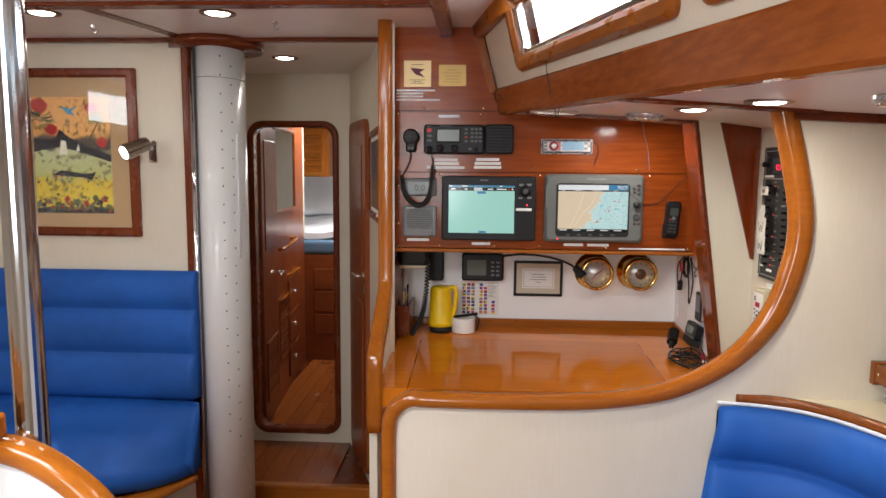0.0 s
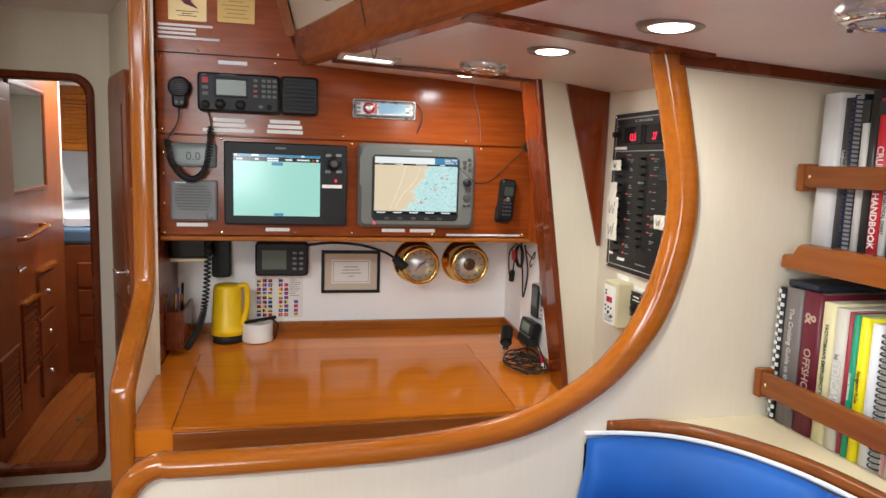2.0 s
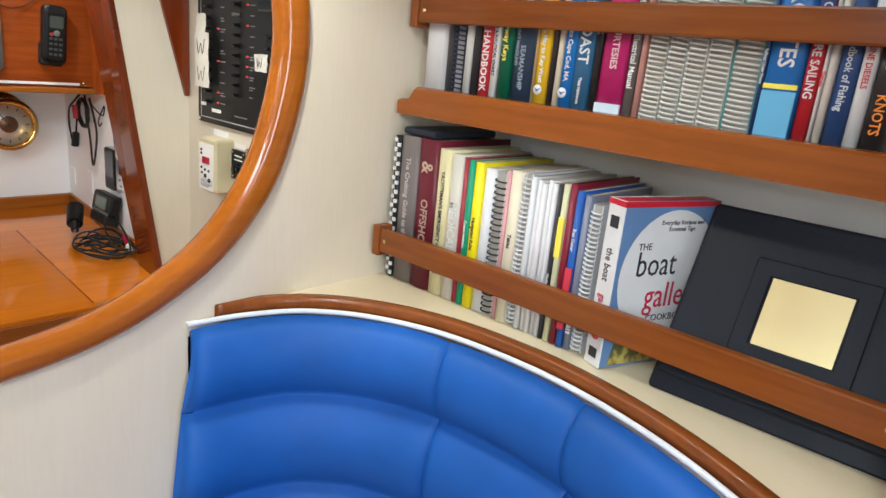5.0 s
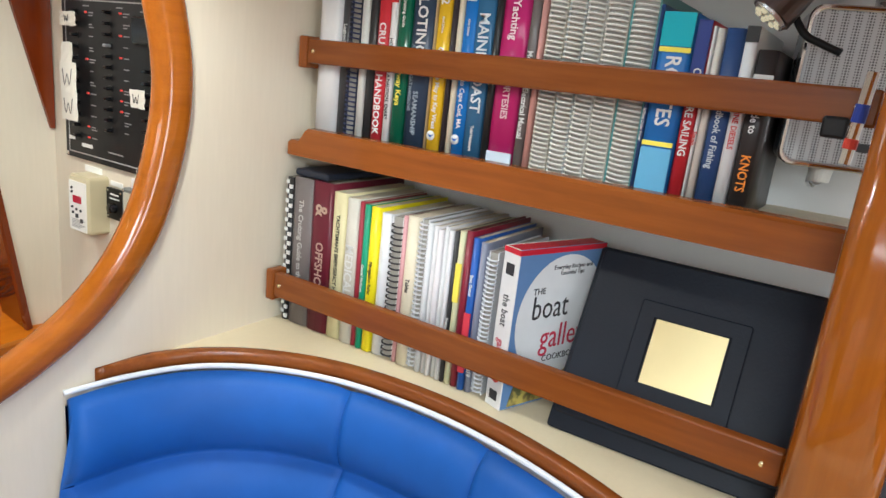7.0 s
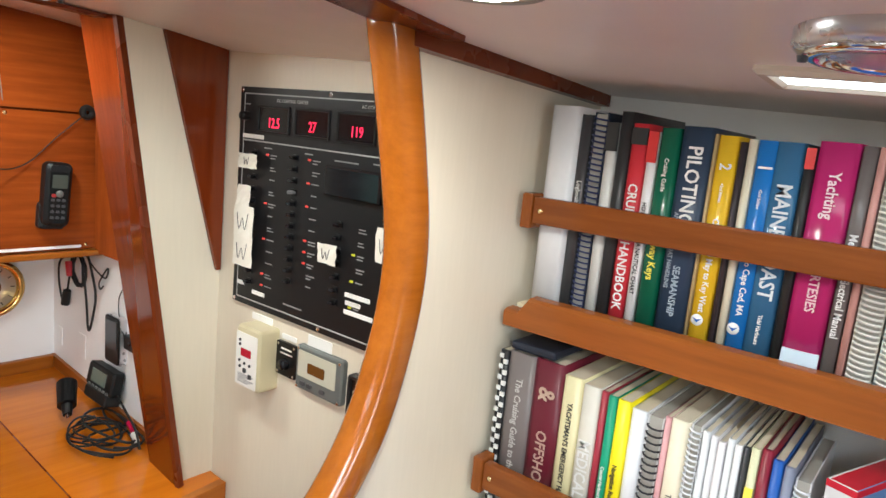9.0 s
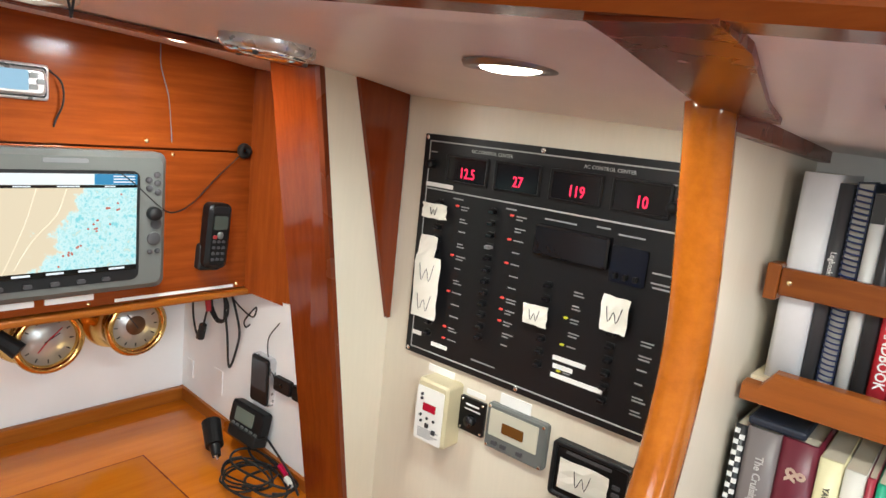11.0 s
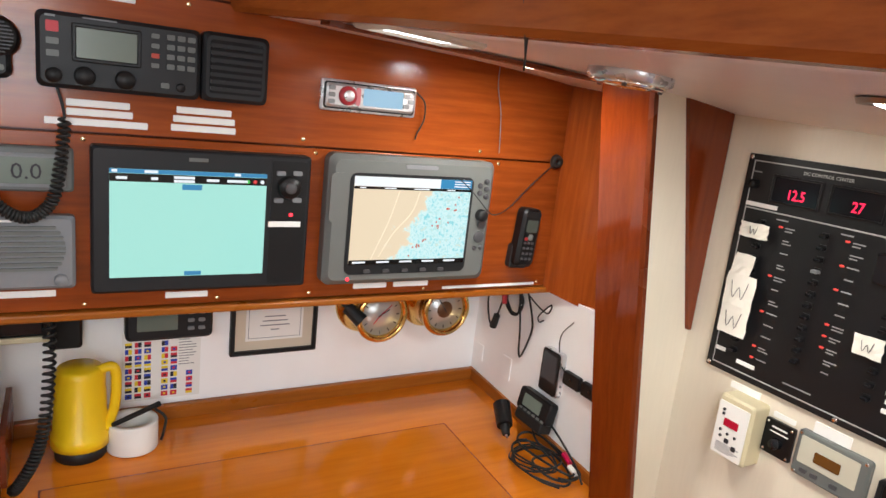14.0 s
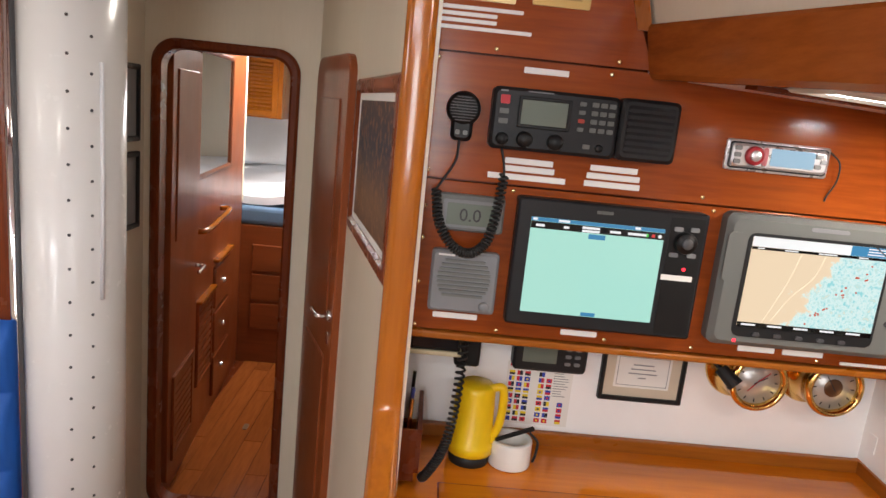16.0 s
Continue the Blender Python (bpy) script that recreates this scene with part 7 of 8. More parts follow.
for p, nn in zip(ARC, arc_n):
    rows.append([bm.verts.new((p.x - nn.x * o, min(p.y - nn.y * o, 1.325), z)) for o, z in ((-0.006, FLOOR), (-0.006, 1.02), (-0.001, 1.02), (0.0, 0.08), (0.40, 0.08), (0.40, FLOOR))])
for a, b in zip(rows, rows[1:]):
    for i in range(len(a)):
        bm.faces.new((a[i], a[(i + 1) % len(a)], b[(i + 1) % len(a)], b[i]))
bm.faces.new(rows[0][::-1]), bm.faces.new(rows[-1])
part("base", bm, VINYL, set2)

# shelf, fiddle rails, end post
structure("shelf_upper", box(1.287, 1.495, 0.30, 1.318, 1.356, 1.372), CREAM_TOP, "cream upper bookshelf board", "shelf")
fid = bmesh.new()
prof = [(1.258, 1.343), (1.287, 1.343), (1.287, 1.386), (1.281, 1.390), (1.264, 1.389), (1.258, 1.385)]
a = [fid.verts.new((x, 1.321, z - (0.022 if z > 1.38 else 0))) for x, z in prof]
a2 = [fid.verts.new((x, 1.300, z - (0.022 if z > 1.38 else 0))) for x, z in prof]
a3 = [fid.verts.new((x, 1.284, z)) for x, z in prof]
b = [fid.verts.new((x, 0.516, z)) for x, z in prof]
for p, q in ((a, a2), (a2, a3), (a3, b)):
    for i in range(6):
        fid.faces.new((p[i], p[(i + 1) % 6], q[(i + 1) % 6], q[i]))
fid.faces.new(a), fid.faces.new(b[::-1])
structure("trim_shelf_fiddle", fid, SHELFW["y"], "teak fiddle along the upper shelf edge", "trim")


def book_rail(x, z0, z1, yb, label):
    r = thing("book_rail", (x, 0.95, z0), label, "rail", "book rails")
    part("bar", box(x - 0.008, x + 0.008, 0.515, yb - 0.018, z0, z1, 0.003), SHELFW["y"], r)
    part("bracket", box(x - 0.010, x + 0.022, yb - 0.0175, yb, z0 - 0.008, z1 + 0.004, 0.003), SHELFW["z"], r)
    for yy in (yb - 0.03, 0.535):
        part("screw", lathe([(0.0035, 0.0078), (0.003, 0.0092), (0, 0.0094)], plate((0, -1, 0), (0, 0, 1), (-1, 0, 0), (x, yy, (z0 + z1) / 2)), 10), BRASSPLATE, r)


book_rail(1.281, 1.492, 1.530, 1.321, "teak rail holding the upper row of books")
book_rail(1.231, 1.105, 1.147, 1.321, "teak rail holding the lower row of books")
solid("end_post", sweep([(1.205, 0.472, 1.052), (1.205, 0.472, 1.3), (1.205, 0.472, 1.69)], oval(0.085, 0.08, 4, 0.026), (-1, 0, 0)), HONEY["z"], "rounded honey teak post at the end of the bookshelves", "post")

clip = thing("post_clip", (1.262, 0.556, 1.487), "small black clip with a red and blue pen by the post", "clip")
part("jaw", box(1.262, 1.275, 0.538, 0.562, 1.478, 1.500, 0.003), BLACK, clip)
part("pen", cyl((1.256, 0.533, 1.455), (1.256, 0.528, 1.545), 0.006, 0.006, 12), CHROME, clip, "bright metal pen barrel")
part("pen_band", cyl((1.256, 0.5322, 1.470), (1.256, 0.5316, 1.480), 0.0066, 0.0066, 12), plain("pen_band_red", (0.55, 0.05, 0.03), 0.35), clip, "red band on the pen")
part("pen_band", cyl((1.256, 0.5307, 1.496), (1.256, 0.5297, 1.514), 0.0066, 0.0066, 12), plain("pen_band_blue", (0.03, 0.06, 0.35), 0.35), clip, "blue band on the pen")

# ---- books ----
PAPER_EDGE = plain("page_edges", (0.62, 0.56, 0.44), 0.8, vary=0.1)
SHEETS = plain("bound_sheets", (0.36, 0.345, 0.31), 0.75, vary=0.08)
CMATS = {}


def cover(rgb, gloss=0.35):
    key = (rgb, gloss)
    if key not in CMATS:
        CMATS[key] = plain("cover_%d" % (len(CMATS) + 1), rgb, gloss, vary=0.12, bump_scale=90, bump_amt=0.05)
    return CMATS[key]


WHT, BLK, GLD, YLW, RDT = cover((0.75, 0.75, 0.73)), cover((0.03, 0.03, 0.03)), cover((0.70, 0.52, 0.20)), cover((0.85, 0.75, 0.10)), cover((0.6, 0.03, 0.03))


def spine_text(bk, words, u, v, xf, size, material, squash=0.9):
    m = plate((0, 0, -1), (0, -1, 0), (-1, 0, 0), (xf - 0.0006, u, v))
    text("title", words, m, size * 1.18, material, bk, "CENTER", squash, 0.018)


def emblem(bk, u, z, xf, r, ground, sign):
    """A round printed emblem low on a spine."""
    m = plate((0, -1, 0), (0, 0, 1), (-1, 0, 0), (xf - 0.0004, u, z))
    part("emblem", lathe([(r, 0.0), (r, 0.0006), (0.0, 0.0006)], m, 20), ground, bk)
    part("emblem_mark", blob(m, [(-r * 0.8, r * 0.35), (0.0, -r * 0.45), (r * 0.8, r * 0.35), (0.0, r * 0.05)], 0.0006, 0.0011), sign, bk)


def full(label):
    return label if len(label.split()) > 3 else label + " standing on the shelf"


def book(y1, y0, z0, z1, xf, depth, rgb, label, group, titles=(), hard=False, marks=(), lean=0.0, gloss=0.35):
    """A closed book standing spine outwards: cover, pages, lettering."""
    bk = thing("book", (xf, (y0 + y1) / 2, z0), full(label), "book", group)
    M = plate((0, -1, 0), (0, 0, 1), (-1, 0, 0), (xf, y1, z0))
    w, h = y1 - y0 - 0.0006, z1 - z0
    t = min(0.0025 if hard else 0.0012, w * 0.2)
    bm = bmesh.new()
    prof = []
    for k in range(5):
        a = math.pi * k / 4
        prof.append((w / 2 - (w / 2) * math.cos(a), -0.004 + 0.004 * math.sin(a)))
    ring = [(0, -depth)] + prof + [(w, -depth), (w - t, -depth), (w - t, -0.008), (t, -0.008), (t, -depth)]
    lo, hi = [bm.verts.new(M @ Vector((x, 0, n))) for x, n in ring], [bm.verts.new(M @ Vector((x, h, n))) for x, n in ring]
    for i in range(len(ring)):
        j = (i + 1) % len(ring)
        bm.faces.new((lo[i], lo[j], hi[j], hi[i]))
    for s in (lo, hi):
        n = len(ring)
        # spine end, then the two boards
        bm.faces.new((s[1], s[2], s[3], s[4], s[5], s[n - 3], s[n - 2]))
        bm.faces.new((s[0], s[1], s[n - 2], s[n - 1]))
        bm.faces.new((s[5], s[6], s[7], s[8]))
    part("cover", smooth(bm, 40), cover(rgb, gloss), bk)
    ins = 0.003 if hard else 0.0008
    part("page_block", box(t, w - t, ins, h - ins, -depth + 0.002, -0.006, m=M), PAPER_EDGE, bk)
    for v0, v1, mm in marks:
        part("band", rbox(M, 0.0004, w - 0.0004, v0 * h, v1 * h, -0.003, 0.0005, 0.0005, 1), mm, bk)
    for words, pos, size, mm in titles:
        spine_text(bk, words, (y0 + y1) / 2, z0 + pos * h, xf, size, mm)
    return bk


def comb_book(y1, y0, z0, z1, xf, depth, rgb, wire, label, group, pitch=0.0085, sheet=None):
    """A comb-bound manual: sheets, covers and a row of binding rings."""
    bk = thing("comb_bound_manual", (xf, (y0 + y1) / 2, z0), full(label), "manual", group)
    part("cover", box(xf + 0.010, xf + depth, y1 - 0.0022, y1 - 0.0006, z0, z1), cover(rgb), bk)
    part("cover", box(xf + 0.010, xf + depth, y0 + 0.0006, y0 + 0.0022, z0, z1), cover(rgb), bk)
    part("page_block", box(xf + 0.012, xf + depth - 0.002, y0 + 0.0022, y1 - 0.0022, z0 + 0.001, z1 - 0.002), sheet or SHEETS, bk)
    r = (y1 - y0) / 2 * 0.92
    cy = (y0 + y1) / 2
    z = z0 + 0.008
    bm = bmesh.new()
    while z < z1 - 0.006:
        pts = [(xf + r + 0.001 - r * math.cos(a) * 1.0, cy + r * math.sin(a), z + 0.0012 * math.sin(a)) for a in (-1.9, -1.3, -0.65, 0, 0.65, 1.3, 1.9)]
        tube(pts, 0.0014, 5, 0, bm)
        z += pitch
    b = part("binding", bm, wire, bk)
    b["kind"] = "stuff"
    return bk


UP, LOW = "books on the upper shelf", "books on the lower shelf"
ZU, XU = 1.3725, 1.298
COMBW, COMBK = cover((0.72, 0.70, 0.64), 0.4), cover((0.02, 0.02, 0.025), 0.3)
book(1.3050, 1.2625, ZU, 1.658, XU, 0.19, (0.74, 0.74, 0.76), "thick plain white binder", UP)
book(1.2620, 1.2441, ZU, 1.648, XU + 0.006, 0.18, (0.05, 0.05, 0.055), "thin dark grey booklet", UP, [("Logbook", 0.62, 0.008, WHT)])
comb_book(1.2430, 1.2223, ZU, 1.652, XU - 0.002, 0.19, (0.02, 0.03, 0.06), cover((0.02, 0.03, 0.10), 0.3), "black manual with dark blue comb binding", UP, 0.0075)
book(1.2210, 1.2037, ZU, 1.640, XU + 0.004, 0.18, (0.62, 0.62, 0.60), "thin white folder with dark edges", UP, marks=[(0.86, 1.0, BLK)])
book(1.2030, 1.1851, ZU, 1.655, XU + 0.002, 0.19, (0.03, 0.03, 0.032), "black ring binder", UP)
book(1.1840, 1.1615, ZU, 1.641, XU, 0.18, (0.55, 0.03, 0.045), "red hardback cruising handbook with white lettering", UP, [("CRUISING HANDBOOK", 0.40, 0.0150, WHT)], True, [(0.90, 0.98, BLK)])
book(1.1610, 1.1472, ZU, 1.632, XU, 0.17, (0.72, 0.70, 0.70), "thin white book with a red top", UP, [("HOW TO READ A NAUTICAL CHART", 0.42, 0.0068, BLK)], marks=[(0.85, 1.0, RDT)])
book(1.1460, 1.1210, ZU, 1.638, XU, 0.18, (0.01, 0.11, 0.06), "dark green book with yellow lettering", UP, [("Waterway Keys", 0.42, 0.0115, YLW), ("Cruising Guide", 0.78, 0.0065, WHT)], gloss=0.2)
bk = book(1.1190, 1.0820, ZU, 1.642, XU, 0.19, (0.03, 0.05, 0.09), "dark navy hardback on piloting with white lettering", UP, [("PILOTING", 0.73, 0.021, WHT), ("SEAMANSHIP", 0.24, 0.0105, cover((0.32, 0.38, 0.44)))], True)
spine_text(bk, "AND SMALL BOAT HANDLING", 1.1110, ZU + 0.115, XU, 0.0066, cover((0.32, 0.38, 0.44)))
book(1.0815, 1.0755, ZU, 1.635, XU + 0.003, 0.18, (0.45, 0.33, 0.16), "thin tan book", UP)
bk = book(1.0750, 1.0510, ZU, 1.634, XU, 0.20, (0.72, 0.45, 0.02), "yellow coast guide with a round emblem", UP, [("2", 0.86, 0.016, WHT), ("Coast: Cape May to Key West", 0.40, 0.0088, WHT), ("42nd Edition", 0.74, 0.0042, WHT)], gloss=0.2)
emblem(bk, 1.0656, ZU + 0.036, XU, 0.0072, WHT, cover((0.02, 0.10, 0.38)))
book(1.0505, 1.0425, ZU, 1.628, XU, 0.18, (0.035, 0.025, 0.03), "thin black book", UP)
book(1.0420, 1.0310, ZU, 1.632, XU + 0.002, 0.17, (0.66, 0.60, 0.46), "thin cream booklet", UP)
bk = book(1.0305, 1.0085, ZU, 1.632, XU, 0.20, (0.02, 0.16, 0.48), "bright blue coast guide with a round emblem", UP, [("1", 0.88, 0.018, WHT), ("Eastport to Cape Cod, MA", 0.40, 0.0088, WHT), ("42nd Edition", 0.74, 0.0042, WHT)], gloss=0.2)
emblem(bk, 1.0228, ZU + 0.036, XU, 0.0072, WHT, cover((0.02, 0.10, 0.38)))
book(1.0110, 0.9805, ZU, 1.632, XU, 0.19, (0.04, 0.13, 0.25), "blue-grey hardback with silver coast lettering", UP, [("MAINE COAST", 0.56, 0.0195, cover((0.62, 0.68, 0.72))), ("Tidal Harbours", 0.16, 0.0055, WHT)], True, gloss=0.14)
book(0.9800, 0.9689, ZU, 1.630, XU, 0.18, (0.02, 0.02, 0.02), "black paperback with gold lettering", UP, [("WORK", 0.52, 0.0095, GLD)], marks=[(0.90, 0.99, RDT)])
book(0.9680, 0.9282, ZU, 1.636, XU, 0.19, (0.42, 0.02, 0.13), "thick magenta hardback with pale lettering", UP, [("COURTESIES", 0.42, 0.012, cover((0.75, 0.5, 0.55))), ("Yachting", 0.78, 0.014, cover((0.80, 0.62, 0.66)))], True, [(0.04, 0.11, cover((0.55, 0.65, 0.75)))], gloss=0.18)
book(0.9270, 0.9124, ZU, 1.634, XU, 0.18, (0.14, 0.12, 0.115), "grey-brown mechanical manual with white lettering", UP, [("Mechanical Electrical Manual", 0.42, 0.0095, WHT)], gloss=0.18)
book(0.9120, 0.9036, ZU, 1.634, XU, 0.18, (0.50, 0.25, 0.22), "thin salmon-pink booklet", UP)
for a, b_, z, c, label in ((0.9030, 0.8770, 1.614, (0.58, 0.54, 0.45), "thick comb-bound manual with a cream binding"), (0.8760, 0.8516, 1.624, (0.48, 0.53, 0.55), "clear-covered comb-bound manual"), (0.8510, 0.8255, 1.623, (0.60, 0.60, 0.58), "white comb-bound manual"),
                           (0.8250, 0.7945, 1.624, (0.58, 0.55, 0.48), "thick comb-bound manual with pale rings"), (0.7940, 0.7585, 1.620, (0.12, 0.36, 0.36), "comb-bound manual with a blue-green cover")):
    comb_book(a, b_, ZU, z, XU - 0.004, 0.20, c, COMBW, label, UP, 0.0062)
book(0.7580, 0.7521, ZU, 1.605, XU, 0.17, (0.03, 0.06, 0.16), "thin navy booklet on handling a sailboat", UP, [("Sailboat Under Power", 0.40, 0.0042, WHT)])
book(0.7510, 0.7127, ZU, 1.597, XU - 0.003, 0.19, (0.02, 0.14, 0.42), "thick blue book of cruising routes with turquoise top", UP, [("ROUTES", 0.60, 0.021, WHT)], marks=[(0.0, 0.30, cover((0.15, 0.42, 0.65))), (0.31, 0.335, YLW), (0.80, 0.825, YLW), (0.83, 1.0, cover((0.02, 0.38, 0.45)))])
book(0.7110, 0.6946, ZU, 1.590, XU, 0.18, (0.48, 0.02, 0.03), "red book with white sailing lettering", UP, [("OFFSHORE SAILING", 0.52, 0.011, WHT)], marks=[(0.62, 1.0, cover((0.03, 0.05, 0.22)))])
book(0.6940, 0.6893, ZU, 1.584, XU, 0.17, (0.72, 0.70, 0.70), "thin white paperback", UP, [("Signals", 0.40, 0.006, RDT)])
book(0.6890, 0.6801, ZU, 1.582, XU, 0.17, (0.66, 0.62, 0.56), "thin cream paperback", UP)
book(0.6790, 0.6585, ZU, 1.583, XU, 0.18, (0.03, 0.07, 0.20), "navy hardback on fishing", UP, [("Handbook of Fishing", 0.45, 0.0095, cover((0.6, 0.65, 0.7)))], True)
book(0.6580, 0.6431, ZU, 1.586, XU, 0.18, (0.70, 0.71, 0.72), "white paperback on marine diesels with red lettering", UP, [("MARINE DIESELS", 0.50, 0.0075, RDT)], marks=[(0.0, 0.06, cover((0.05, 0.14, 0.2))), (0.92, 1.0, BLK)])
book(0.6420, 0.6200, ZU, 1.562, XU, 0.18, (0.03, 0.025, 0.025), "black book of knots with orange lettering", UP, [("KNOTS", 0.28, 0.012, cover((0.8, 0.25, 0.03))), ("Guide to", 0.62, 0.010, WHT)], marks=[(0.80, 0.86, WHT)])

ZL, XL = 1.0535, 1.256
bk = book(1.3180, 1.3024, ZL, 1.306, XL, 0.18, (0.012, 0.012, 0.013), "black manual with a black and white checkered binding", LOW)
bm = bmesh.new()
for k in range(30):
    u = 1.3102 + (0.0034 if k % 2 else -0.0034)
    box(XL - 0.0012, XL + 0.002, u - 0.0033, u + 0.0033, ZL + 0.004 + 0.0082 * k, ZL + 0.0106 + 0.0082 * k, bm=bm)
part("checks", bm, WHT, bk, "white squares of the binding")["kind"] = "stuff"
book(1.3020, 1.2590, ZL, 1.309, XL, 0.19, (0.17, 0.145, 0.14), "thick grey cruising guide with silver script", LOW, [("The Cruising Guide to the", 0.58, 0.0125, cover((0.5, 0.48, 0.46)))], True)
book(1.2580, 1.2136, ZL, 1.310, XL, 0.19, (0.12, 0.012, 0.025), "thick maroon hardback with gold lettering", LOW, [("OFFSHORE", 0.42, 0.019, cover((0.45, 0.30, 0.25))), ("&", 0.82, 0.03, cover((0.5, 0.36, 0.28)))], True)
book(1.2120, 1.1840, ZL, 1.300, XL, 0.18, (0.70, 0.64, 0.38), "pale yellow emergency handbook with black lettering", LOW, [("YACHTSMAN'S EMERGENCY HANDBOOK", 0.50, 0.0088, BLK)])
book(1.1830, 1.1584, ZL, 1.296, XL, 0.18, (0.62, 0.59, 0.52), "thick off-white medical guide", LOW, [("MEDICAL", 0.52, 0.019, WHT)])
book(1.1580, 1.1481, ZL, 1.294, XL + 0.002, 0.17, (0.33, 0.03, 0.05), "thin dark red book", LOW)
book(1.1470, 1.1345, ZL, 1.292, XL, 0.17, (0.02, 0.30, 0.17), "thin green paperback", LOW, [("Coastal Harbours", 0.5, 0.006, WHT)])
book(1.1340, 1.1160, ZL, 1.291, XL, 0.19, (0.85, 0.72, 0.01), "bright yellow paperback", LOW, [("Navigation Rules", 0.52, 0.0075, BLK)])
book(1.1150, 1.0945, ZL, 1.285, XL + 0.003, 0.18, (0.68, 0.69, 0.72), "white folder with loose papers", LOW)
comb_book(1.0940, 1.0725, ZL, 1.285, XL - 0.004, 0.18, (0.70, 0.70, 0.70), COMBK, "white manual with a black spiral binding", LOW, 0.0095)
book(1.0720, 1.0639, ZL, 1.289, XL + 0.002, 0.17, (0.60, 0.32, 0.34), "thin pink folder", LOW)
book(1.0630, 1.0415, ZL, 1.291, XL, 0.18, (0.68, 0.62, 0.48), "cream paperback with small black lettering", LOW, [("Tables", 0.55, 0.008, BLK)])
comb_book(1.0410, 1.0269, ZL, 1.291, XL - 0.003, 0.18, (0.72, 0.72, 0.74), cover((0.70, 0.71, 0.74), 0.3), "white spiral-bound notebook", LOW, 0.0072)
for k in range(5):
    book(1.0255 - 0.0093 * k, 1.0168 - 0.0093 * k, ZL, 1.288 - 0.003 * (k % 3), XL + 0.003 * (k % 2), 0.18, (0.66 + 0.02 * (k % 3), 0.67, 0.69), "thin white pamphlet in a plastic sleeve", LOW)
book(0.9790, 0.9716, ZL, 1.286, XL, 0.17, (0.03, 0.03, 0.035), "thin black paperback", LOW, [("Weather", 0.4, 0.005, WHT)])
book(0.9710, 0.9607, ZL, 1.288, XL, 0.17, (0.62, 0.62, 0.40), "thin white booklet with a yellow patch", LOW, marks=[(0.55, 0.80, YLW)])
book(0.9600, 0.9475, ZL, 1.291, XL, 0.18, (0.20, 0.012, 0.03), "dark maroon hardback", LOW, (), True)
book(0.9470, 0.9355, ZL, 1.284, XL - 0.002, 0.18, (0.02, 0.10, 0.40), "blue paperback with a red lower half", LOW, [("Boat Owner", 0.7, 0.006, WHT)], marks=[(0.12, 0.52, cover((0.62, 0.05, 0.08)))])
book(0.9350, 0.9236, ZL, 1.280, XL, 0.18, (0.20, 0.22, 0.30), "blue-grey magazine", LOW, [("2019", 0.15, 0.009, WHT)])
comb_book(0.9230, 0.9060, ZL, 1.270, XL - 0.004, 0.17, (0.70, 0.71, 0.74), cover((0.68, 0.70, 0.75), 0.3), "thin white spiral-bound booklet", LOW, 0.0066)

# cookbook turned a little, with its front cover showing
ck = thing("cookbook", (1.245, 0.875, ZL), "white and blue cookbook with a large round title panel", "book", LOW)
CM = Matrix.Translation((1.241, 0.864, ZL)) @ pose(0, 0, 0, 0, 0, -20)
part("cover", box(0, 0.170, 0.0, 0.0020, 0, 0.234, 0.0008, 1, m=CM), cover((0.13, 0.24, 0.46), 0.25), ck)
part("spine", box(-0.0012, 0.0012, 0.0, 0.031, 0, 0.234, 0.0008, 1, m=CM), cover((0.72, 0.72, 0.73), 0.25), ck)
part("back_cover", box(0, 0.168, 0.029, 0.031, 0, 0.234, 0.0006, 1, m=CM), cover((0.72, 0.72, 0.73), 0.25), ck)
part("page_block", box(0.002, 0.166, 0.002, 0.029, 0.001, 0.233, m=CM), PAPER_EDGE, ck)
part("top_band", box(-0.0017, 0.1702, -0.0006, 0.0312, 0.226, 0.2335, m=CM), cover((0.55, 0.02, 0.04), 0.25), ck)
FC = CM @ plate((1, 0, 0), (0, 0, 1), (0, -1, 0), (0, 0, 0))
disc = bmesh.new()
vs = [disc.verts.new(FC @ Vector((min(0.169, max(0.004, 0.095 + 0.088 * math.cos(a))), 0.128 + 0.094 * math.sin(a), 0.0008))) for a in [2 * math.pi * k / 40 for k in range(40)]]
disc.faces.new(vs)
part("title_panel", disc, cover((0.74, 0.76, 0.78), 0.25), ck)
text("title", "THE", FC @ Matrix.Translation((0.044, 0.172, 0.0012)), 0.013, INK, ck)
text("title", "boat", FC @ Matrix.Translation((0.070, 0.146, 0.0012)), 0.050, INK, ck, "CENTER", 0.8)
text("title", "galley", FC @ Matrix.Translation((0.104, 0.100, 0.0012)), 0.052, cover((0.50, 0.02, 0.06)), ck, "CENTER", 0.8)
text("title", "COOKBOOK", FC @ Matrix.Translation((0.108, 0.068, 0.0012)), 0.014, INK, ck)
text("subtitle", "Everyday Recipes and\nEssential Tips", FC @ Matrix.Translation((0.105, 0.200, 0.0012)), 0.009, INK, ck)
SPM = CM @ plate((0, 0, -1), (0, -1, 0), (-1, 0, 0), (-0.0018, 0.0155, 0.11))
text("spine_title", "the boat", SPM @ Matrix.Translation((-0.035, 0, 0)), 0.018, INK, ck, "CENTER", 0.75)
text("spine_title", "galley", SPM @ Matrix.Translation((0.022, 0, 0)), 0.018, cover((0.50, 0.02, 0.06)), ck, "CENTER", 0.75)
part("emblem", box(-0.0022, -0.001, 0.008, 0.023, 0.196, 0.212, m=CM), INK, ck)
part("emblem", box(-0.0022, -0.001, 0.008, 0.023, 0.012, 0.026, m=CM), INK, ck)
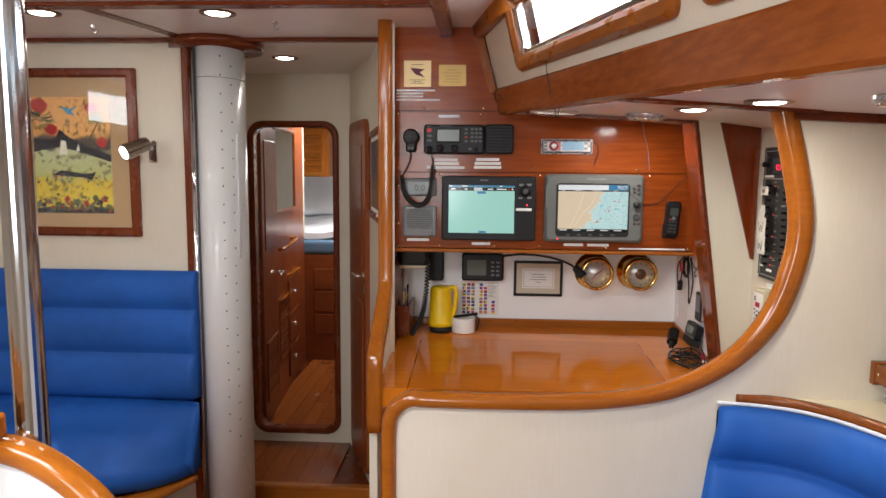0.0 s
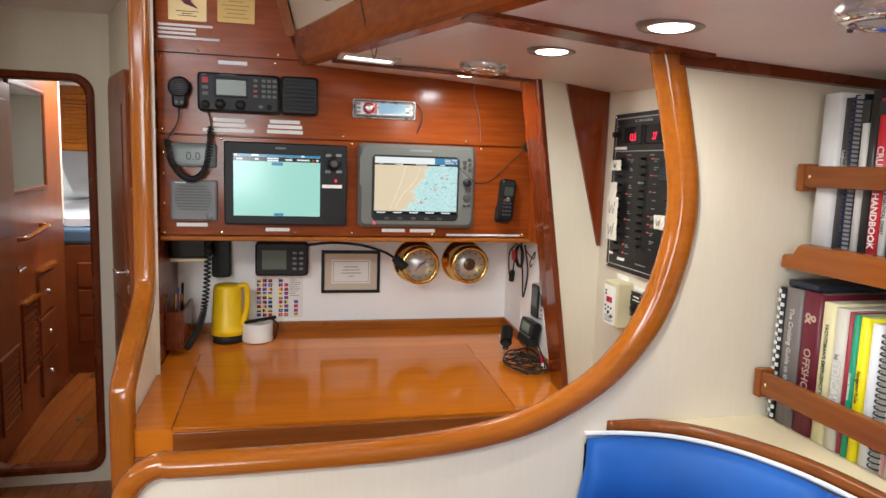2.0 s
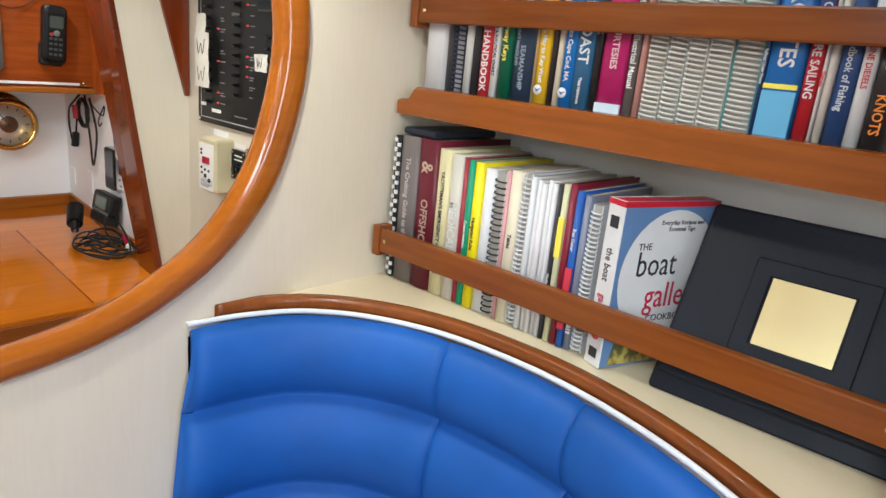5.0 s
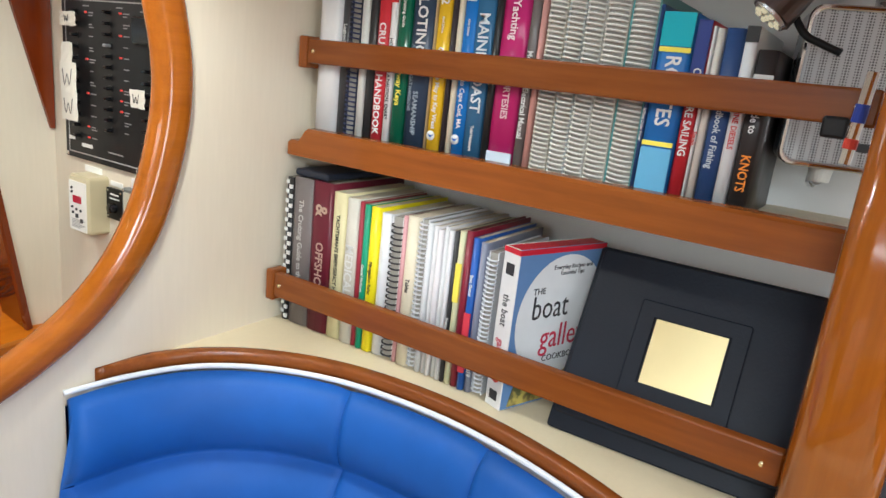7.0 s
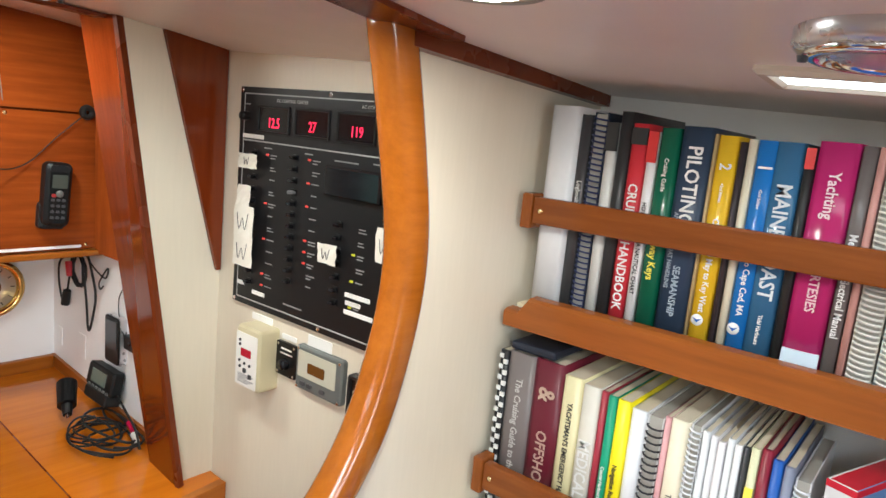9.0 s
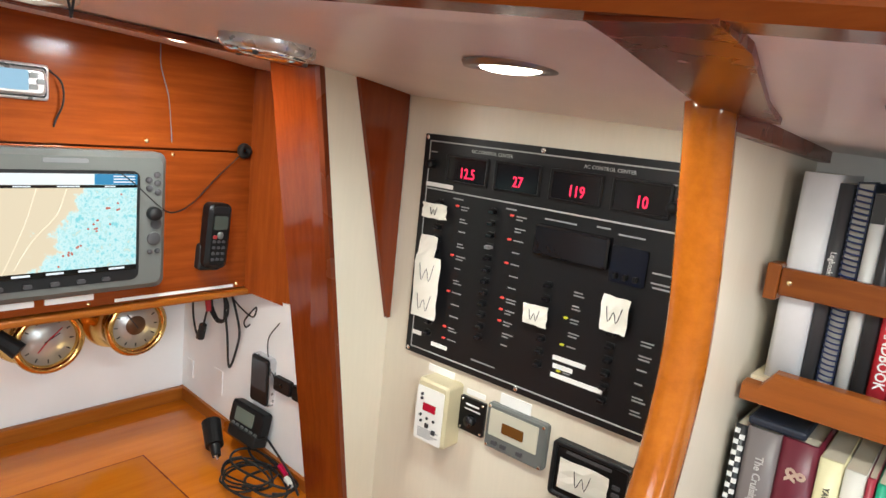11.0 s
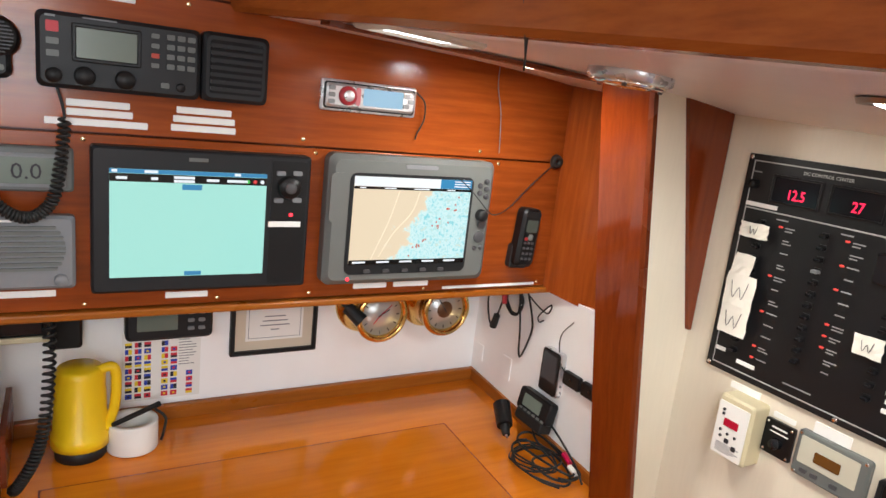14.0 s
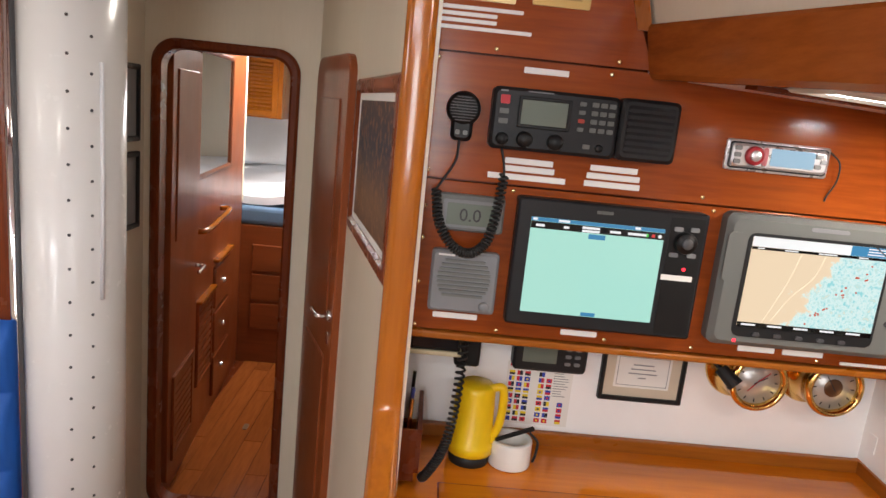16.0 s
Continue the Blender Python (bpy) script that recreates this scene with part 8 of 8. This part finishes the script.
part("emblem", lathe([(0.008, 0.0), (0.008, 0.0012), (0, 0.0012)], CM @ plate((0, -1, 0), (0, 0, 1), (-1, 0, 0), (-0.001, 0.0155, 0.046)), 16), RDT, ck)
food = art("food_photo", (0.55, 0.45, 0.10), [(0.0, (0.10, 0.05, 0.02)), (0.06, (0.35, 0.20, 0.05)), (0.09, (0.08, 0.09, 0.03)), (0.14, (0.45, 0.33, 0.10))])
part("photo", blob(FC, [(0.012, 0.004), (0.16, 0.004), (0.165, 0.03), (0.13, 0.048), (0.10, 0.036), (0.075, 0.058), (0.045, 0.062), (0.022, 0.044)], 0.0004, 0.0014), food, ck)

solid("notepad", box(1.262, 1.425, 1.232, 1.305, 1.3105, 1.3225, 0.004, 2), cover((0.018, 0.022, 0.035), 0.45), "flat dark navy pad lying on top of the books", "pad")

# leaning portfolio with a brass plate
fo = thing("portfolio", (1.30, 0.66, ZL), "large dark navy leather portfolio leaning with a brass plate", "portfolio")
FB0 = Vector((1.250, 0.798, ZL + 0.003))
fu = Vector((0.03, -1.0, 0.0)).normalized()
fv = Vector((0.47, 0.10, 0.93))
fv = (fv - fu * fv.dot(fu)).normalized()
FO = plate(fu, fv, fu.cross(fv) if fu.cross(fv).x < 0 else -fu.cross(fv), FB0)
LEATHER = plain("navy_leather", (0.008, 0.011, 0.019), 0.5, vary=0.2, bump_scale=260, bump_amt=0.3, spec=0.25)
part("cover", rbox(FO, 0.0, 0.46, 0.0, 0.262, -0.012, -0.004, 0.006, 3, 0.002), LEATHER, fo)
part("cover", rbox(FO, 0.006, 0.455, 0.022, 0.258, -0.004, 0.006, 0.006, 3, 0.003), LEATHER, fo)
part("lower_flap", rbox(FO, 0.0, 0.46, -0.004, 0.040, -0.030, -0.012, 0.006, 3), LEATHER, fo)
part("surround", rframe(FO, 0.078, 0.216, 0.071, 0.201, 0.022, 0.0055, 0.0095, 0.004), LEATHER, fo)
part("brass_plate", rbox(FO, 0.102, 0.192, 0.092, 0.180, 0.005, 0.0075, 0.001, 1), plain("satin_brass", (0.86, 0.74, 0.40), 0.36, 1.0, 0.03), fo, "plain polished brass plate")
part("clasp", rbox(FO, 0.435, 0.46, 0.225, 0.24, 0.004, 0.012, 0.002), BRASS, fo)

# cabin loudspeaker and swing lamp beyond the books
spk2 = thing("cabin_speaker", (1.40, 0.52, 1.42), "grey perforated cabin loudspeaker on a swivel bracket", "speaker")
SPF = Matrix.Translation((1.385, 0.535, 1.525)) @ pose(0, 0, 0, 0, 0, 14) @ plate((0, -1, 0), (0, 0, 1), (-1, 0, 0), (0, 0, 0))
part("case", rbox(SPF, -0.075, 0.075, -0.085, 0.095, -0.06, 0.0, 0.016, 4), SILVER, spk2)
part("rim", rframe(SPF, -0.076, 0.076, -0.086, 0.096, 0.006, -0.004, 0.006, 0.016), CHROME, spk2)
m, n, l, p = mat("perforated_grille")
vv = n.new("ShaderNodeTexVoronoi")
vv.inputs["Scale"].default_value, vv.inputs["Randomness"].default_value = 330, 0.05
l.new(coords(n, l), vv.inputs["Vector"])
l.new(ramp(n, l, vv.outputs["Distance"], [(0.30, (0.10, 0.10, 0.10)), (0.42, (0.55, 0.56, 0.57))]), p.inputs["Base Color"])
p.inputs["Roughness"].default_value, p.inputs["Metallic"].default_value = 0.45, 0.3
part("grille", rbox(SPF, -0.071, 0.071, -0.081, 0.091, -0.002, 0.003, 0.013, 4, 0.002), m, spk2)
part("badge", rbox(SPF, 0.0, 0.045, -0.062, -0.052, 0.0025, 0.0045, 0.002), DARKGREY, spk2)
part("knob", cyl(SPF @ Vector((0.01, 0.096, -0.03)), SPF @ Vector((0.01, 0.118, -0.03)), 0.018, 0.016, 20), SILVER, spk2)
part("knob", cyl(SPF @ Vector((-0.02, -0.086, -0.03)), SPF @ Vector((-0.02, -0.104, -0.03)), 0.014, 0.012, 20), PAPER, spk2)
part("bracket", tube([SPF @ Vector(q) for q in ((0.01, 0.115, -0.03), (0.01, 0.118, -0.075), (0.0, 0.0, -0.082), (-0.02, -0.102, -0.075), (-0.02, -0.102, -0.03))], 0.006, 8), SILVER, spk2)
sl = thing("swing_lamp", (1.33, 0.60, 1.60), "dark metal reading lamp head with a ring of small LEDs", "wall light")
hd2 = part("head", cyl((1.345, 0.60, 1.668), (1.325, 0.642, 1.601), 0.021, 0.024, 24), plain("brown_metal", (0.13, 0.10, 0.09), 0.35, 0.7), sl)
part("lens", cyl((1.3252, 0.6417, 1.6014), (1.3243, 0.6440, 1.5985), 0.022, 0.021, 24), SILVER, hd2)
dirn = (Vector((1.325, 0.642, 1.601)) - Vector((1.345, 0.60, 1.668))).normalized()
q = dirn.to_track_quat("Z", "Y")
for k in range(9):
    a = 2 * math.pi * k / 8
    o = q @ Vector((0.014 * math.cos(a), 0.014 * math.sin(a), 0)) if k < 8 else Vector((0, 0, 0))
    part("led", cyl(Vector((1.3243, 0.6440, 1.5985)) + o, Vector((1.3243, 0.6440, 1.5985)) + o + dirn * 0.003, 0.0042, 0.003, 10), glow("led_warm", (0.9, 0.75, 0.5), 0.6) if k == 0 else bpy.data.materials["led_warm"], hd2)
part("arm", tube([(1.338, 0.625, 1.612), (1.33, 0.605, 1.584), (1.33, 0.585, 1.574), (1.33, 0.565, 1.566)], 0.0042, 8), BLACK, sl)
part("mount", cyl((1.345, 0.60, 1.668), (1.35, 0.59, 1.70), 0.012, 0.016, 16), BRONZE, sl)

# ---- passage and fore cabin floor planks ----
plank = bmesh.new()
box(0, 0.092, 0, 1.18, -0.012, 0.0, 0.0012, 1, plank)
plank_me = bpy.data.meshes.new("plank")
plank.to_mesh(plank_me)
plank.free()
plank_me.materials.append(SOLE)
floor_ob = bpy.data.objects["floor_passage"]
for i in range(7):
    y = 2.952 - 0.3 * (i % 3)
    while y < 5.15:
        if y + 1.18 > 2.95:
            o = new("plank", plank_me)
            y0 = max(y, 2.951)
            o.location, o.scale = (-1.06 + 0.0935 * i, y0, 0.0), (1, (min(y + 1.18, 5.145) - y0) / 1.182, 1)
            o.parent = floor_ob
        y += 1.182
solid("floor_catch", rbox(plate((1, 0, 0), (0, 1, 0), (0, 0, 1), (-0.81, 4.27, 0)), -0.012, 0.012, -0.03, 0.03, 0, 0.003, 0.006), BRONZE, "small dark floor catch in the sole", "floor catch")
